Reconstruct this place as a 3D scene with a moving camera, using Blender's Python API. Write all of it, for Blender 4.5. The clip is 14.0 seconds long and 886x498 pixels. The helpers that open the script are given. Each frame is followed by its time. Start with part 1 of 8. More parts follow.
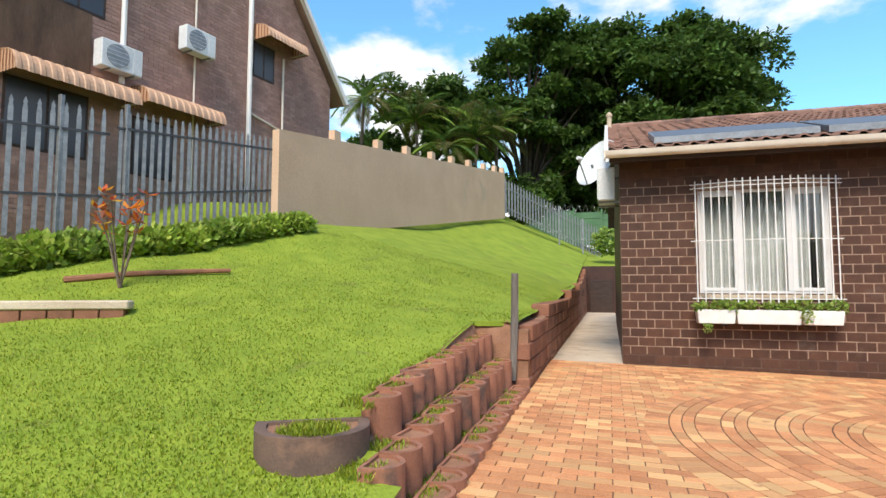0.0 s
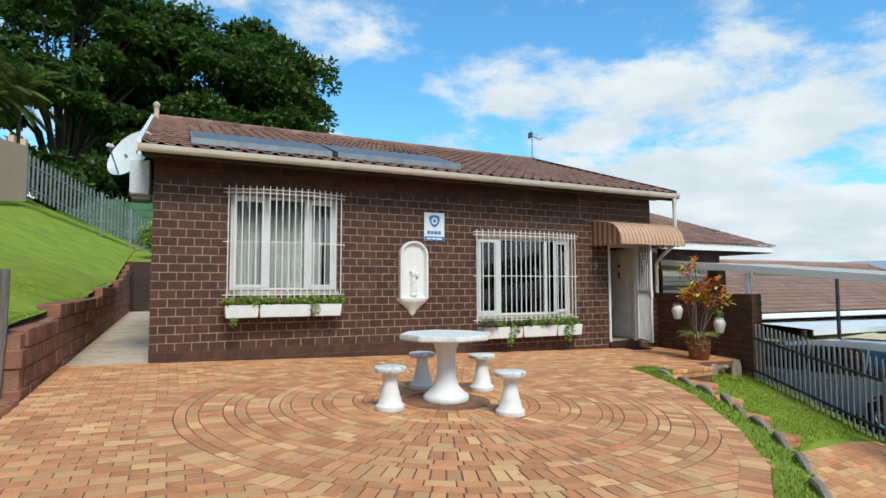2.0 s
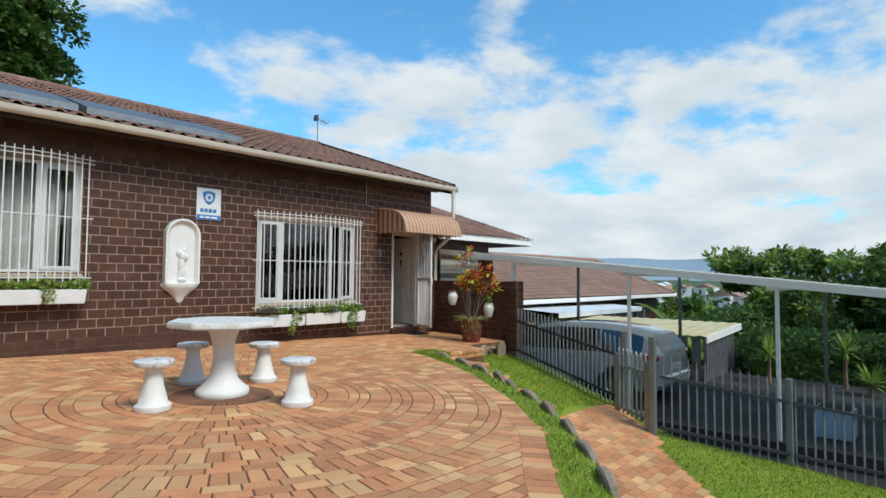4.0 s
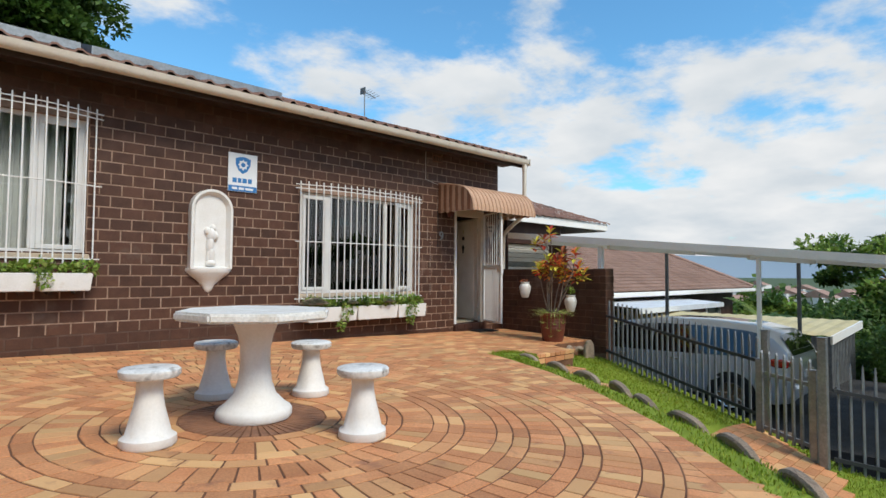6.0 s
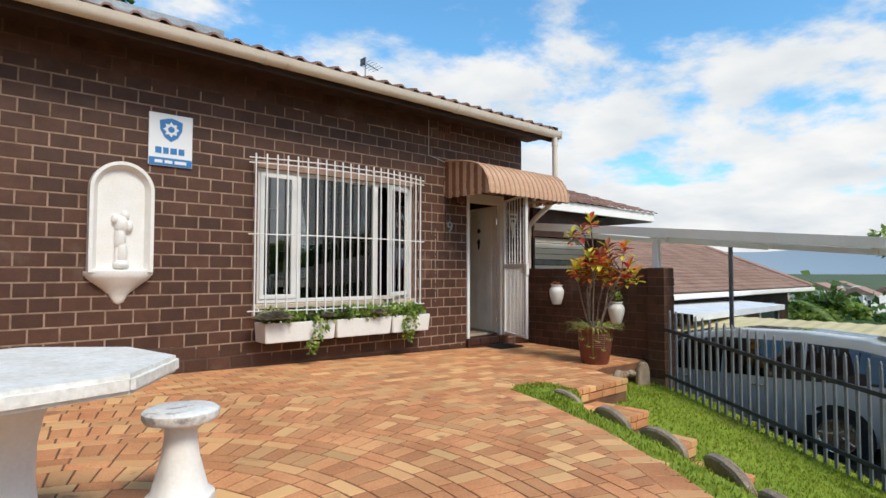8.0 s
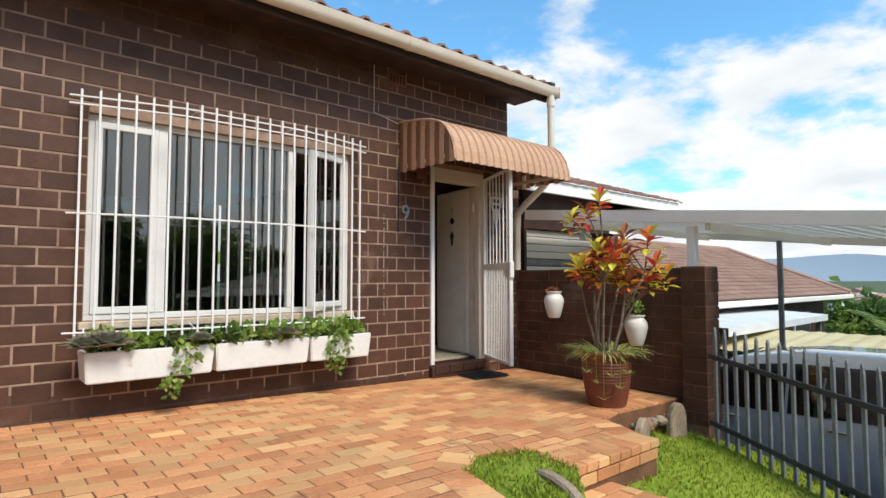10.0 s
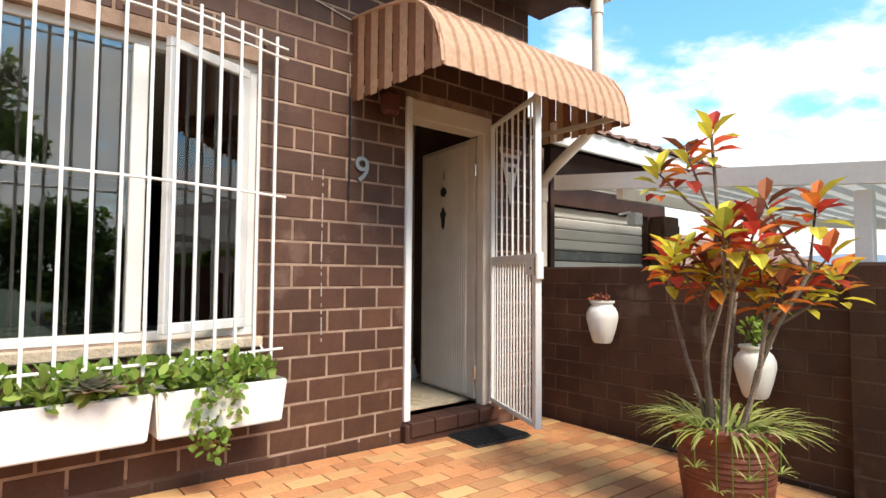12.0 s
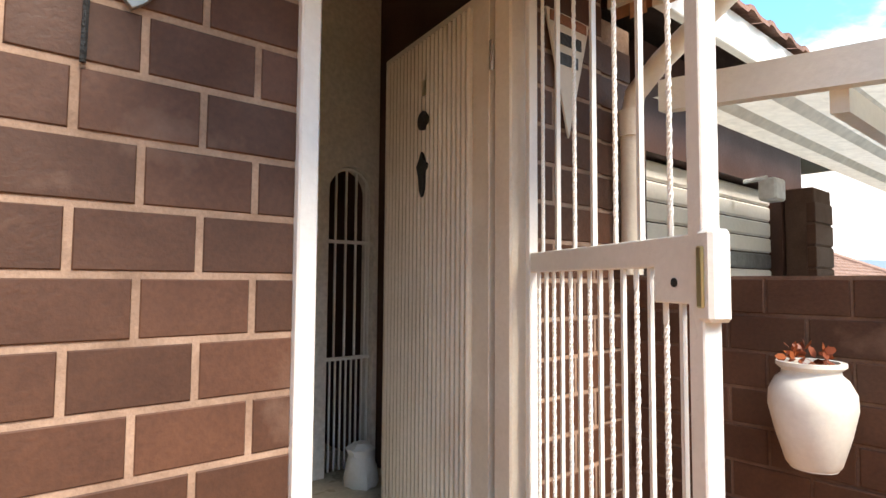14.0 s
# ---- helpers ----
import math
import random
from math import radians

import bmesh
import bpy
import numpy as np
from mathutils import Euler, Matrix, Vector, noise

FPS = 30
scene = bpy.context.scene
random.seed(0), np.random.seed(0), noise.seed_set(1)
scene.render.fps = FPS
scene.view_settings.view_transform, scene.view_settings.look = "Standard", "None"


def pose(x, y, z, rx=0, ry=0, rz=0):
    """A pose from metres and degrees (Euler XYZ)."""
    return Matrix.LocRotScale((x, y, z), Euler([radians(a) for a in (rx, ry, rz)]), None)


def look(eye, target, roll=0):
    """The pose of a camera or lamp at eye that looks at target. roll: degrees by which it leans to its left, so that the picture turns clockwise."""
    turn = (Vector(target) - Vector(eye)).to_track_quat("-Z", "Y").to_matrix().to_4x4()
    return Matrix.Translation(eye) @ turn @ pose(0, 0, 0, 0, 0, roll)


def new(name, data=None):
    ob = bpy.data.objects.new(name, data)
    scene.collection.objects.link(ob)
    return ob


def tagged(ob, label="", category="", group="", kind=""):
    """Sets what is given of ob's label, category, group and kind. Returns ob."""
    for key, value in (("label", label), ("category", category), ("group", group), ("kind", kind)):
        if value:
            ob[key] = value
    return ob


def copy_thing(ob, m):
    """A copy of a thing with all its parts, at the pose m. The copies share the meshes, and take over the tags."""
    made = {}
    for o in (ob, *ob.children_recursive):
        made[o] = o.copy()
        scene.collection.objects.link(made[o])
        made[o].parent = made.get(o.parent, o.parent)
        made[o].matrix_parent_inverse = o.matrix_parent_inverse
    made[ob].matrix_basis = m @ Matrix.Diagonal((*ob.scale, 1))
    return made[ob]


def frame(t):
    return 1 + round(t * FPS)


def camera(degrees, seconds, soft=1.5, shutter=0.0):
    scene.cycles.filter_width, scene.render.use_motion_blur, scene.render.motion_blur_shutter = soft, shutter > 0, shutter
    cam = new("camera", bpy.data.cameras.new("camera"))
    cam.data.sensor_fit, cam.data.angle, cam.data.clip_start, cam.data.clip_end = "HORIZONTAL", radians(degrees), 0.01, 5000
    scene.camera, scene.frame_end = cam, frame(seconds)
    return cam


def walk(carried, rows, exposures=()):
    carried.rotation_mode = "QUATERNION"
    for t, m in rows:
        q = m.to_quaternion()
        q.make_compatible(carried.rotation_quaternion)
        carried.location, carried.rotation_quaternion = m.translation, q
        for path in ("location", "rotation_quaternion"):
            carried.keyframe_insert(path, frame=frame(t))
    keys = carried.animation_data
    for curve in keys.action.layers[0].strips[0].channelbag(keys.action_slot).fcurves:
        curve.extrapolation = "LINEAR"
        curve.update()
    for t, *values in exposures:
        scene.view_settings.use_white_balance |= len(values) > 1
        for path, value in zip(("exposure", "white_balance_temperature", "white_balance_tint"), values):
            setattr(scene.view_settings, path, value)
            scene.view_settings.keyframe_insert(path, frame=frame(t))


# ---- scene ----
cam = camera(76.0, 14.0)

PATH = [
    (0, (0.934, 0.781, 1.24), (0.372, 2.695, 1.38), 0.1),
    (0.5, (1.066, 0.72, 1.266), (0.996, 2.714, 1.394), 0.0),
    (1, (1.105, 0.632, 1.295), (1.407, 2.606, 1.418), -0.1),
    (1.5, (1.208, 0.536, 1.258), (1.818, 2.436, 1.387), -0.1),
    (2, (1.347, 0.386, 1.247), (2.213, 2.184, 1.376), -0.1),
    (2.5, (1.347, 0.22, 1.255), (2.479, 1.864, 1.382), -0.0),
    (3, (1.238, 0.371, 1.262), (2.647, 1.784, 1.392), 0.3),
    (5.5, (2.012, 1.734, 0.976), (3.518, 3.047, 1.066), 0.5),
    (6, (2.3, 2.348, 0.977), (3.692, 3.781, 1.065), 0.4),
    (6.5, (2.609, 2.754, 1.002), (3.967, 4.22, 1.091), 0.3),
    (7, (3.014, 3.129, 1.071), (4.359, 4.607, 1.161), 0.2),
    (7.5, (3.47, 3.474, 1.028), (4.798, 4.966, 1.12), 0.2),
    (8, (3.937, 3.734, 1.03), (5.268, 5.225, 1.11), 0.1),
    (10.5, (6.238, 5.351, 0.962), (7.54, 6.866, 1.074), 0.0),
    (11, (6.652, 5.761, 0.968), (7.953, 7.276, 1.075), 0.2),
    (11.5, (7.061, 6.19, 0.983), (8.362, 7.706, 1.083), 0.4),
    (12, (7.429, 6.643, 1.002), (8.728, 8.161, 1.098), 0.4),
    (12.5, (7.799, 7.093, 1.012), (9.092, 8.615, 1.117), 0.5),
    (13, (8.208, 7.521, 1.028), (9.513, 9.033, 1.137), 0.5),
    (13.5, (8.625, 7.962, 1.031), (9.926, 9.478, 1.137), 0.5),
    (14, (9.054, 8.384, 1.052), (10.337, 9.913, 1.17), 0.4),
]
walk(cam, [(t, look(eye, target, roll)) for t, eye, target, roll in PATH],
     exposures=[(0.0, 0.46, 7050, 12), (1.0, 0.12, 6450, 5), (1.5, 0.04, 6400, 4), (3.0, -0.14, 6300, 3), (6.0, -0.13, 6700, 8), (8.0, 0.02, 6850, 9), (10.5, 0.3, 6950, 9), (12.5, 0.88, 7350, 12), (13.4, 1.15, 7500, 13), (14.0, 1.2, 7500, 13)])

# ---------------------------------------------------------------- light
TO_SUN = Vector((0.0, -0.66, 0.75)).normalized()
world = bpy.data.worlds.new("sky")
scene.world = world
world.use_nodes = True
wt = world.node_tree
wt.nodes.clear()


def wnode(kind, **values):
    n = wt.nodes.new(kind)
    for key, value in values.items():
        n.inputs[key].default_value = value
    return n


sky = wt.nodes.new("ShaderNodeTexSky")
sky.sky_type, sky.sun_disc = "NISHITA", False
sky.sun_elevation = math.asin(TO_SUN.z)
sky.sun_rotation = math.atan2(TO_SUN.x, TO_SUN.y)
sky.air_density, sky.dust_density, sky.ozone_density = 1.2, 0.6, 3.0
coord = wt.nodes.new("ShaderNodeTexCoord")
# clouds lie on a flat deck: the direction is divided by its height
sep = wt.nodes.new("ShaderNodeSeparateXYZ")
wt.links.new(coord.outputs["Generated"], sep.inputs[0])
up = wt.nodes.new("ShaderNodeMath")
up.operation = "ADD"
up.inputs[1].default_value = 0.24
wt.links.new(sep.outputs["Z"], up.inputs[0])
deck = wt.nodes.new("ShaderNodeVectorMath")
deck.operation = "DIVIDE"
both = wt.nodes.new("ShaderNodeCombineXYZ")
both.inputs[2].default_value = 1.0
wt.links.new(up.outputs[0], both.inputs[0])
wt.links.new(up.outputs[0], both.inputs[1])
wt.links.new(coord.outputs["Generated"], deck.inputs[0])
wt.links.new(both.outputs[0], deck.inputs[1])
puff = wnode("ShaderNodeTexNoise", Scale=2.3, Detail=9.0, Roughness=0.58, Distortion=0.1)
shift = wt.nodes.new("ShaderNodeVectorMath")
shift.inputs[1].default_value = (2.3, 0.7, 0.0)
wt.links.new(deck.outputs[0], shift.inputs[0])
wt.links.new(shift.outputs[0], puff.inputs["Vector"])
# more cloud towards the horizon
low = wt.nodes.new("ShaderNodeMapRange")
low.inputs["From Min"].default_value, low.inputs["From Max"].default_value = 0.0, 0.42
low.inputs["To Min"].default_value, low.inputs["To Max"].default_value = 0.3, -0.04
wt.links.new(sep.outputs["Z"], low.inputs["Value"])
thick = wt.nodes.new("ShaderNodeMath")
thick.operation = "ADD"
wt.links.new(puff.outputs["Fac"], thick.inputs[0])
wt.links.new(low.outputs[0], thick.inputs[1])
cover = wt.nodes.new("ShaderNodeMapRange")
cover.interpolation_type = "SMOOTHSTEP"
cover.inputs["From Min"].default_value, cover.inputs["From Max"].default_value = 0.47, 0.63
wt.links.new(thick.outputs[0], cover.inputs["Value"])
tone = wnode("ShaderNodeTexNoise", Scale=3.1, Detail=4.0, Roughness=0.5)
wt.links.new(shift.outputs[0], tone.inputs["Vector"])
shade = wt.nodes.new("ShaderNodeMapRange")
shade.inputs["From Min"].default_value, shade.inputs["From Max"].default_value = 0.3, 0.7
shade.inputs["To Min"].default_value, shade.inputs["To Max"].default_value = 0.0, 1.0
wt.links.new(tone.outputs["Fac"], shade.inputs["Value"])
white = wt.nodes.new("ShaderNodeMix")
white.data_type = "RGBA"
white.inputs["A"].default_value = (4.5, 5.0, 5.6, 1)
white.inputs["B"].default_value = (6.2, 6.35, 6.65, 1)
wt.links.new(shade.outputs[0], white.inputs["Factor"])
blue = wt.nodes.new("ShaderNodeMix")
blue.data_type, blue.blend_type = "RGBA", "MULTIPLY"
blue.inputs["Factor"].default_value = 1.0
blue.inputs["B"].default_value = (0.74, 1.28, 1.5, 1)
wt.links.new(sky.outputs[0], blue.inputs["A"])
mixed = wt.nodes.new("ShaderNodeMix")
mixed.data_type = "RGBA"
wt.links.new(cover.outputs[0], mixed.inputs["Factor"])
wt.links.new(blue.outputs["Result"], mixed.inputs["A"])
wt.links.new(white.outputs["Result"], mixed.inputs["B"])
glow = wnode("ShaderNodeBackground", Strength=0.15)
wt.links.new(mixed.outputs["Result"], glow.inputs["Color"])
wt.links.new(glow.outputs[0], wt.nodes.new("ShaderNodeOutputWorld").inputs["Surface"])

sun = new("sun", bpy.data.lights.new("sun", "SUN"))
sun.data.energy, sun.data.angle, sun.data.color = 3.4, radians(20.0), (1.0, 0.94, 0.85)
sun.matrix_world = look(TO_SUN * 50, (0, 0, 0))


# ---------------------------------------------------------------- materials
def mat(name, a, b=None, scale=8.0, rough=0.7, bump=0.0, fine=60.0, metal=0.0, spread=0.0, stain=None, stain_scale=0.8, stain_at=0.58, stretch=(1, 1, 1),
        spec=0.4, island=False, bump_size=0.02, tint=None, grit=0.13):
    """A surface with two colours in noise, a fine grain, an optional larger stain and variation from piece to piece."""
    m = bpy.data.materials.new(name)
    m.use_nodes = True
    nt = m.node_tree
    p = nt.nodes["Principled BSDF"]
    p.inputs["Metallic"].default_value = metal
    p.inputs["Specular IOR Level"].default_value = spec
    geo = nt.nodes.new("ShaderNodeNewGeometry")
    mp = nt.nodes.new("ShaderNodeMapping")
    mp.inputs["Scale"].default_value = stretch
    nt.links.new(geo.outputs["Position"], mp.inputs[0])

    def noise_node(s, detail=4.0, r=0.55):
        n = nt.nodes.new("ShaderNodeTexNoise")
        n.inputs["Scale"].default_value, n.inputs["Detail"].default_value, n.inputs["Roughness"].default_value = s, detail, r
        nt.links.new(mp.outputs[0], n.inputs["Vector"])
        return n

    def mix(fac, x, y, mode="MIX"):
        n = nt.nodes.new("ShaderNodeMix")
        n.data_type, n.blend_type = "RGBA", mode
        for key, v in (("Factor", fac), ("A", x), ("B", y)):
            if isinstance(v, (int, float)):
                n.inputs[key].default_value = v
            elif isinstance(v, tuple):
                n.inputs[key].default_value = (*v[:3], 1)
            else:
                nt.links.new(v, n.inputs[key])
        return n.outputs["Result"]

    def ramp(v, lo, hi, o0=0.0, o1=1.0):
        n = nt.nodes.new("ShaderNodeMapRange")
        for key, x in (("From Min", lo), ("From Max", hi), ("To Min", o0), ("To Max", o1)):
            n.inputs[key].default_value = x
        nt.links.new(v, n.inputs["Value"])
        return n.outputs[0]

    b = b or tuple(x * 0.8 for x in a)
    big = noise_node(scale)
    grain = noise_node(fine, 3.0)
    col = mix(ramp(big.outputs["Fac"], 0.35, 0.65), a, b)
    col = mix(1.0, col, mix(ramp(grain.outputs["Fac"], 0.3, 0.7), (1 - grit,) * 3, (1 + grit,) * 3), "MULTIPLY")
    if spread or tint:
        if island:
            rnd = geo.outputs["Random Per Island"]
        else:
            rnd = nt.nodes.new("ShaderNodeObjectInfo").outputs["Random"]
        if tint:
            wn = nt.nodes.new("ShaderNodeTexWhiteNoise")
            wn.noise_dimensions = "1D"
            nt.links.new(rnd, wn.inputs["W"])
            col = mix(ramp(wn.outputs["Value"], 0.45, 1.0), col, tint)
        col = mix(1.0, col, mix(rnd, (1 - spread,) * 3, (1 + spread,) * 3), "MULTIPLY")
    if stain:
        st = noise_node(stain_scale, 6.0, 0.6)
        col = mix(ramp(st.outputs["Fac"], stain_at, stain_at + 0.13), col, stain)
    nt.links.new(col, p.inputs["Base Color"])
    nt.links.new(ramp(big.outputs["Fac"], 0.3, 0.7, max(rough - 0.08, 0.02), min(rough + 0.08, 1.0)), p.inputs["Roughness"])
    if bump:
        bm_ = nt.nodes.new("ShaderNodeBump")
        bm_.inputs["Strength"].default_value, bm_.inputs["Distance"].default_value = bump, bump_size
        nt.links.new(grain.outputs["Fac"], bm_.inputs["Height"])
        nt.links.new(bm_.outputs[0], p.inputs["Normal"])
    return m


BRICK = mat("brown_cement_brick", (0.086, 0.036, 0.0205), (0.066, 0.0265, 0.015), 5, 0.62, 0.35, 90, spread=0.22, bump_size=0.004,
            stain=(0.17, 0.10, 0.072), stain_scale=2.1, stain_at=0.6)
BRICK_FAR = mat("brown_cement_brick_joined", (0.082, 0.0335, 0.0185), (0.063, 0.0248, 0.0135), 5, 0.62, 0.35, 90, spread=0.22, island=True, bump_size=0.004,
                stain=(0.13, 0.085, 0.065), stain_scale=1.6, stain_at=0.64)
MORTAR = mat("pale_mortar", (0.36, 0.24, 0.175), (0.22, 0.14, 0.10), 9, 0.9, 0.5, 120, bump_size=0.004)
# dark joint paint; also colours in the eave shade on the front wall
MORTAR_DARK = mat("dark_painted_and_shade_mortar", (0.11, 0.062, 0.045), (0.075, 0.04, 0.028), 6, 0.85, 0.4, 120, bump_size=0.004)
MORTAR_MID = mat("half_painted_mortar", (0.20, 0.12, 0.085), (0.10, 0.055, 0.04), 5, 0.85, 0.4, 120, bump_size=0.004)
PLINTH = mat("dark_plinth_paint", (0.068, 0.028, 0.019), (0.048, 0.02, 0.015), 3, 0.6, 0.3, 80, bump_size=0.004)
PAVER_ARGS = dict(scale=2.6, rough=0.75, bump=0.5, fine=95, spread=0.2, tint=(0.62, 0.36, 0.16), stain=(0.30, 0.13, 0.07), stain_scale=4.5, stain_at=0.6, bump_size=0.005, grit=0.2)
PAVER = mat("clay_paver", (0.57, 0.255, 0.112), (0.47, 0.19, 0.08), **PAVER_ARGS)
PAVER_FAR = mat("clay_paver_joined", (0.57, 0.255, 0.112), (0.47, 0.19, 0.08), island=True, **PAVER_ARGS)
PAVER_DARK = mat("smoky_paver", (0.27, 0.125, 0.066), (0.17, 0.08, 0.046), 6, 0.8, 0.4, 130, spread=0.25, bump_size=0.004)
SAND = mat("joint_sand", (0.21, 0.095, 0.05), (0.13, 0.06, 0.034), 4, 0.95, 0.5, 90)
WHITE = mat("white_gloss_paint", (0.75, 0.74, 0.72), (0.71, 0.70, 0.68), 4, 0.35, 0.1, 60, grit=0.03)
CREAM = mat("cream_paint", (0.66, 0.59, 0.50), (0.60, 0.52, 0.43), 4, 0.45, 0.1, 60, grit=0.04)
GUTTER = mat("cream_gutter_paint", (0.72, 0.66, 0.57), (0.66, 0.58, 0.49), 3, 0.4, 0.1, 50, grit=0.04, stain=(0.42, 0.30, 0.20), stain_scale=3.0, stain_at=0.66)
PLASTER_WHITE = mat("white_painted_concrete", (0.77, 0.75, 0.72), (0.72, 0.69, 0.645), 6, 0.55, 0.25, 60, stain=(0.60, 0.53, 0.44), stain_scale=5, stain_at=0.66, bump_size=0.003, grit=0.04)
TERRAZZO = mat("worn_painted_top", (0.74, 0.73, 0.70), (0.60, 0.58, 0.55), 9, 0.55, 0.5, 55, stain=(0.24, 0.22, 0.20), stain_scale=11, stain_at=0.55, bump_size=0.006)
TABLETOP = mat("chalky_table_top", (0.76, 0.74, 0.70), (0.66, 0.62, 0.56), 7, 0.55, 0.4, 50, stain=(0.46, 0.38, 0.29), stain_scale=4, stain_at=0.64, bump_size=0.004)
TILE = mat("concrete_roof_tile", (0.27, 0.15, 0.11), (0.21, 0.11, 0.08), 2.5, 0.75, 0.4, 50, spread=0.18, island=True, stain=(0.09, 0.05, 0.04), stain_scale=0.9)
TILE_FAR = mat("weathered_roof_tile", (0.36, 0.225, 0.17), (0.29, 0.175, 0.13), 1.2, 0.8, 0.3, 30, spread=0.12, island=True)
DARK_WOOD = mat("dark_stained_timber", (0.055, 0.03, 0.022), (0.035, 0.02, 0.015), 4, 0.6, 0.3, 60, stretch=(1, 1, 6))
TIMBER = mat("grey_weathered_timber", (0.20, 0.175, 0.15), (0.13, 0.11, 0.095), 12, 0.85, 0.5, 60, stretch=(1, 1, 0.15))
SOIL = mat("lawn_ground", (0.235, 0.30, 0.026), (0.17, 0.24, 0.019), 2.2, 0.9, 0.6, 45, stain=(0.16, 0.14, 0.04), stain_scale=1.1, stain_at=0.62, bump_size=0.03)
EARTH = mat("red_earth", (0.34, 0.17, 0.10), (0.24, 0.12, 0.068), 6, 0.95, 0.7, 60)
RED_BLOCK = mat("red_brown_retaining_block", (0.30, 0.128, 0.075), (0.21, 0.09, 0.054), 4, 0.85, 0.5, 70, spread=0.15, stain=(0.06, 0.035, 0.028), stain_scale=2.2)
LOG_BLOCK = mat("brown_half_round_block", (0.36, 0.155, 0.095), (0.27, 0.115, 0.07), 4, 0.85, 0.3, 70, spread=0.18, stain=(0.12, 0.075, 0.06), stain_scale=3.4, stain_at=0.55, bump_size=0.008)
PLANTER_DARK = mat("sooty_planter_concrete", (0.17, 0.105, 0.08), (0.10, 0.065, 0.052), 3, 0.85, 0.4, 60, stain=(0.27, 0.15, 0.10), stain_scale=2.4, stain_at=0.58, bump_size=0.008)
CONCRETE = mat("weathered_concrete", (0.60, 0.49, 0.37), (0.48, 0.37, 0.27), 2, 0.85, 0.4, 60, stain=(0.22, 0.17, 0.13), stain_scale=1.5)
EDGE_STONE = mat("mossy_edging_concrete", (0.36, 0.27, 0.20), (0.24, 0.18, 0.13), 7, 0.9, 0.6, 60, stain=(0.10, 0.11, 0.05), stain_scale=4)
BEIGE = mat("beige_boundary_plaster", (0.63, 0.425, 0.295), (0.57, 0.38, 0.26), 0.9, 0.8, 0.25, 40, stain=(0.44, 0.33, 0.23), stain_scale=0.5, stain_at=0.62)
PINK_BRICK = mat("pinkish_face_brick", (0.37, 0.225, 0.185), (0.29, 0.17, 0.14), 3, 0.8, 0.3, 60, spread=0.15, island=True)
PINK_MORTAR = mat("grey_mortar", (0.30, 0.22, 0.19), (0.25, 0.18, 0.155), 4, 0.9, 0.3, 60)
STAINED = mat("damp_stained_plaster", (0.15, 0.09, 0.06), (0.075, 0.045, 0.03), 2.2, 0.85, 0.3, 40, stretch=(1, 1, 0.25))
GALV = mat("galvanised_steel", (0.30, 0.31, 0.32), (0.22, 0.23, 0.24), 8, 0.45, 0.1, 40, metal=0.6)
FENCE_BLUE = mat("blue_grey_painted_steel", (0.20, 0.215, 0.235), (0.15, 0.165, 0.185), 6, 0.5, 0.15, 50, stain=(0.13, 0.09, 0.07), stain_scale=5, stain_at=0.68)
FENCE_DARK = mat("dark_steel_rail", (0.045, 0.05, 0.06), (0.03, 0.033, 0.04), 6, 0.5, 0.1, 50)
ASPHALT = mat("driveway_asphalt", (0.042, 0.04, 0.04), (0.03, 0.029, 0.029), 2, 0.85, 0.5, 90)
CARPORT_WHITE = mat("white_painted_steel", (0.84, 0.82, 0.78), (0.80, 0.77, 0.72), 2, 0.45, 0.1, 40, grit=0.03, stain=(0.66, 0.58, 0.48), stain_scale=1.5, stain_at=0.7)
SHEET_YELLOW = mat("yellowed_roof_sheet", (0.60, 0.50, 0.27), (0.52, 0.43, 0.22), 1.5, 0.6, 0.1, 30)
SHEET_WHITE = mat("pale_roof_sheet", (0.68, 0.70, 0.72), (0.6, 0.62, 0.64), 1.5, 0.5, 0.1, 30)
BLACK = mat("black_rubber", (0.02, 0.021, 0.023), (0.014, 0.015, 0.016), 20, 0.7, 0.5, 120)
IRON = mat("black_cast_iron", (0.02, 0.02, 0.02), None, 20, 0.5, 0.2, 80)
INNER = mat("inner_wall_paint", (0.74, 0.70, 0.66), (0.70, 0.66, 0.62), 2, 0.7, 0.1, 40)
FLOOR_TILE = mat("cream_floor_tile", (0.55, 0.47, 0.34), (0.5, 0.42, 0.3), 3, 0.3, 0.05, 40)
CURTAIN = mat("white_net_curtain", (0.80, 0.80, 0.80), (0.72, 0.72, 0.73), 3, 0.8, 0.2, 90)
PEACH = mat("peach_awning_paint", (0.55, 0.335, 0.215), (0.50, 0.295, 0.185), 3, 0.5, 0.1, 40)
RUST_STRIPE = mat("brown_awning_stripe", (0.30, 0.135, 0.075), (0.25, 0.11, 0.06), 3, 0.5, 0.1, 40)
POT_CLAY = mat("terracotta_pot", (0.20, 0.055, 0.030), (0.145, 0.040, 0.022), 5, 0.5, 0.3, 60, stain=(0.28, 0.13, 0.09), stain_scale=5, stain_at=0.66)
SOIL_DARK = mat("potting_soil", (0.05, 0.035, 0.025), None, 20, 0.95, 0.8, 60)
BARK = mat("pale_bark", (0.23, 0.17, 0.13), (0.13, 0.095, 0.075), 14, 0.9, 0.6, 70)
TRUNK = mat("tree_bark", (0.11, 0.085, 0.065), (0.07, 0.055, 0.04), 3, 0.9, 0.6, 30)


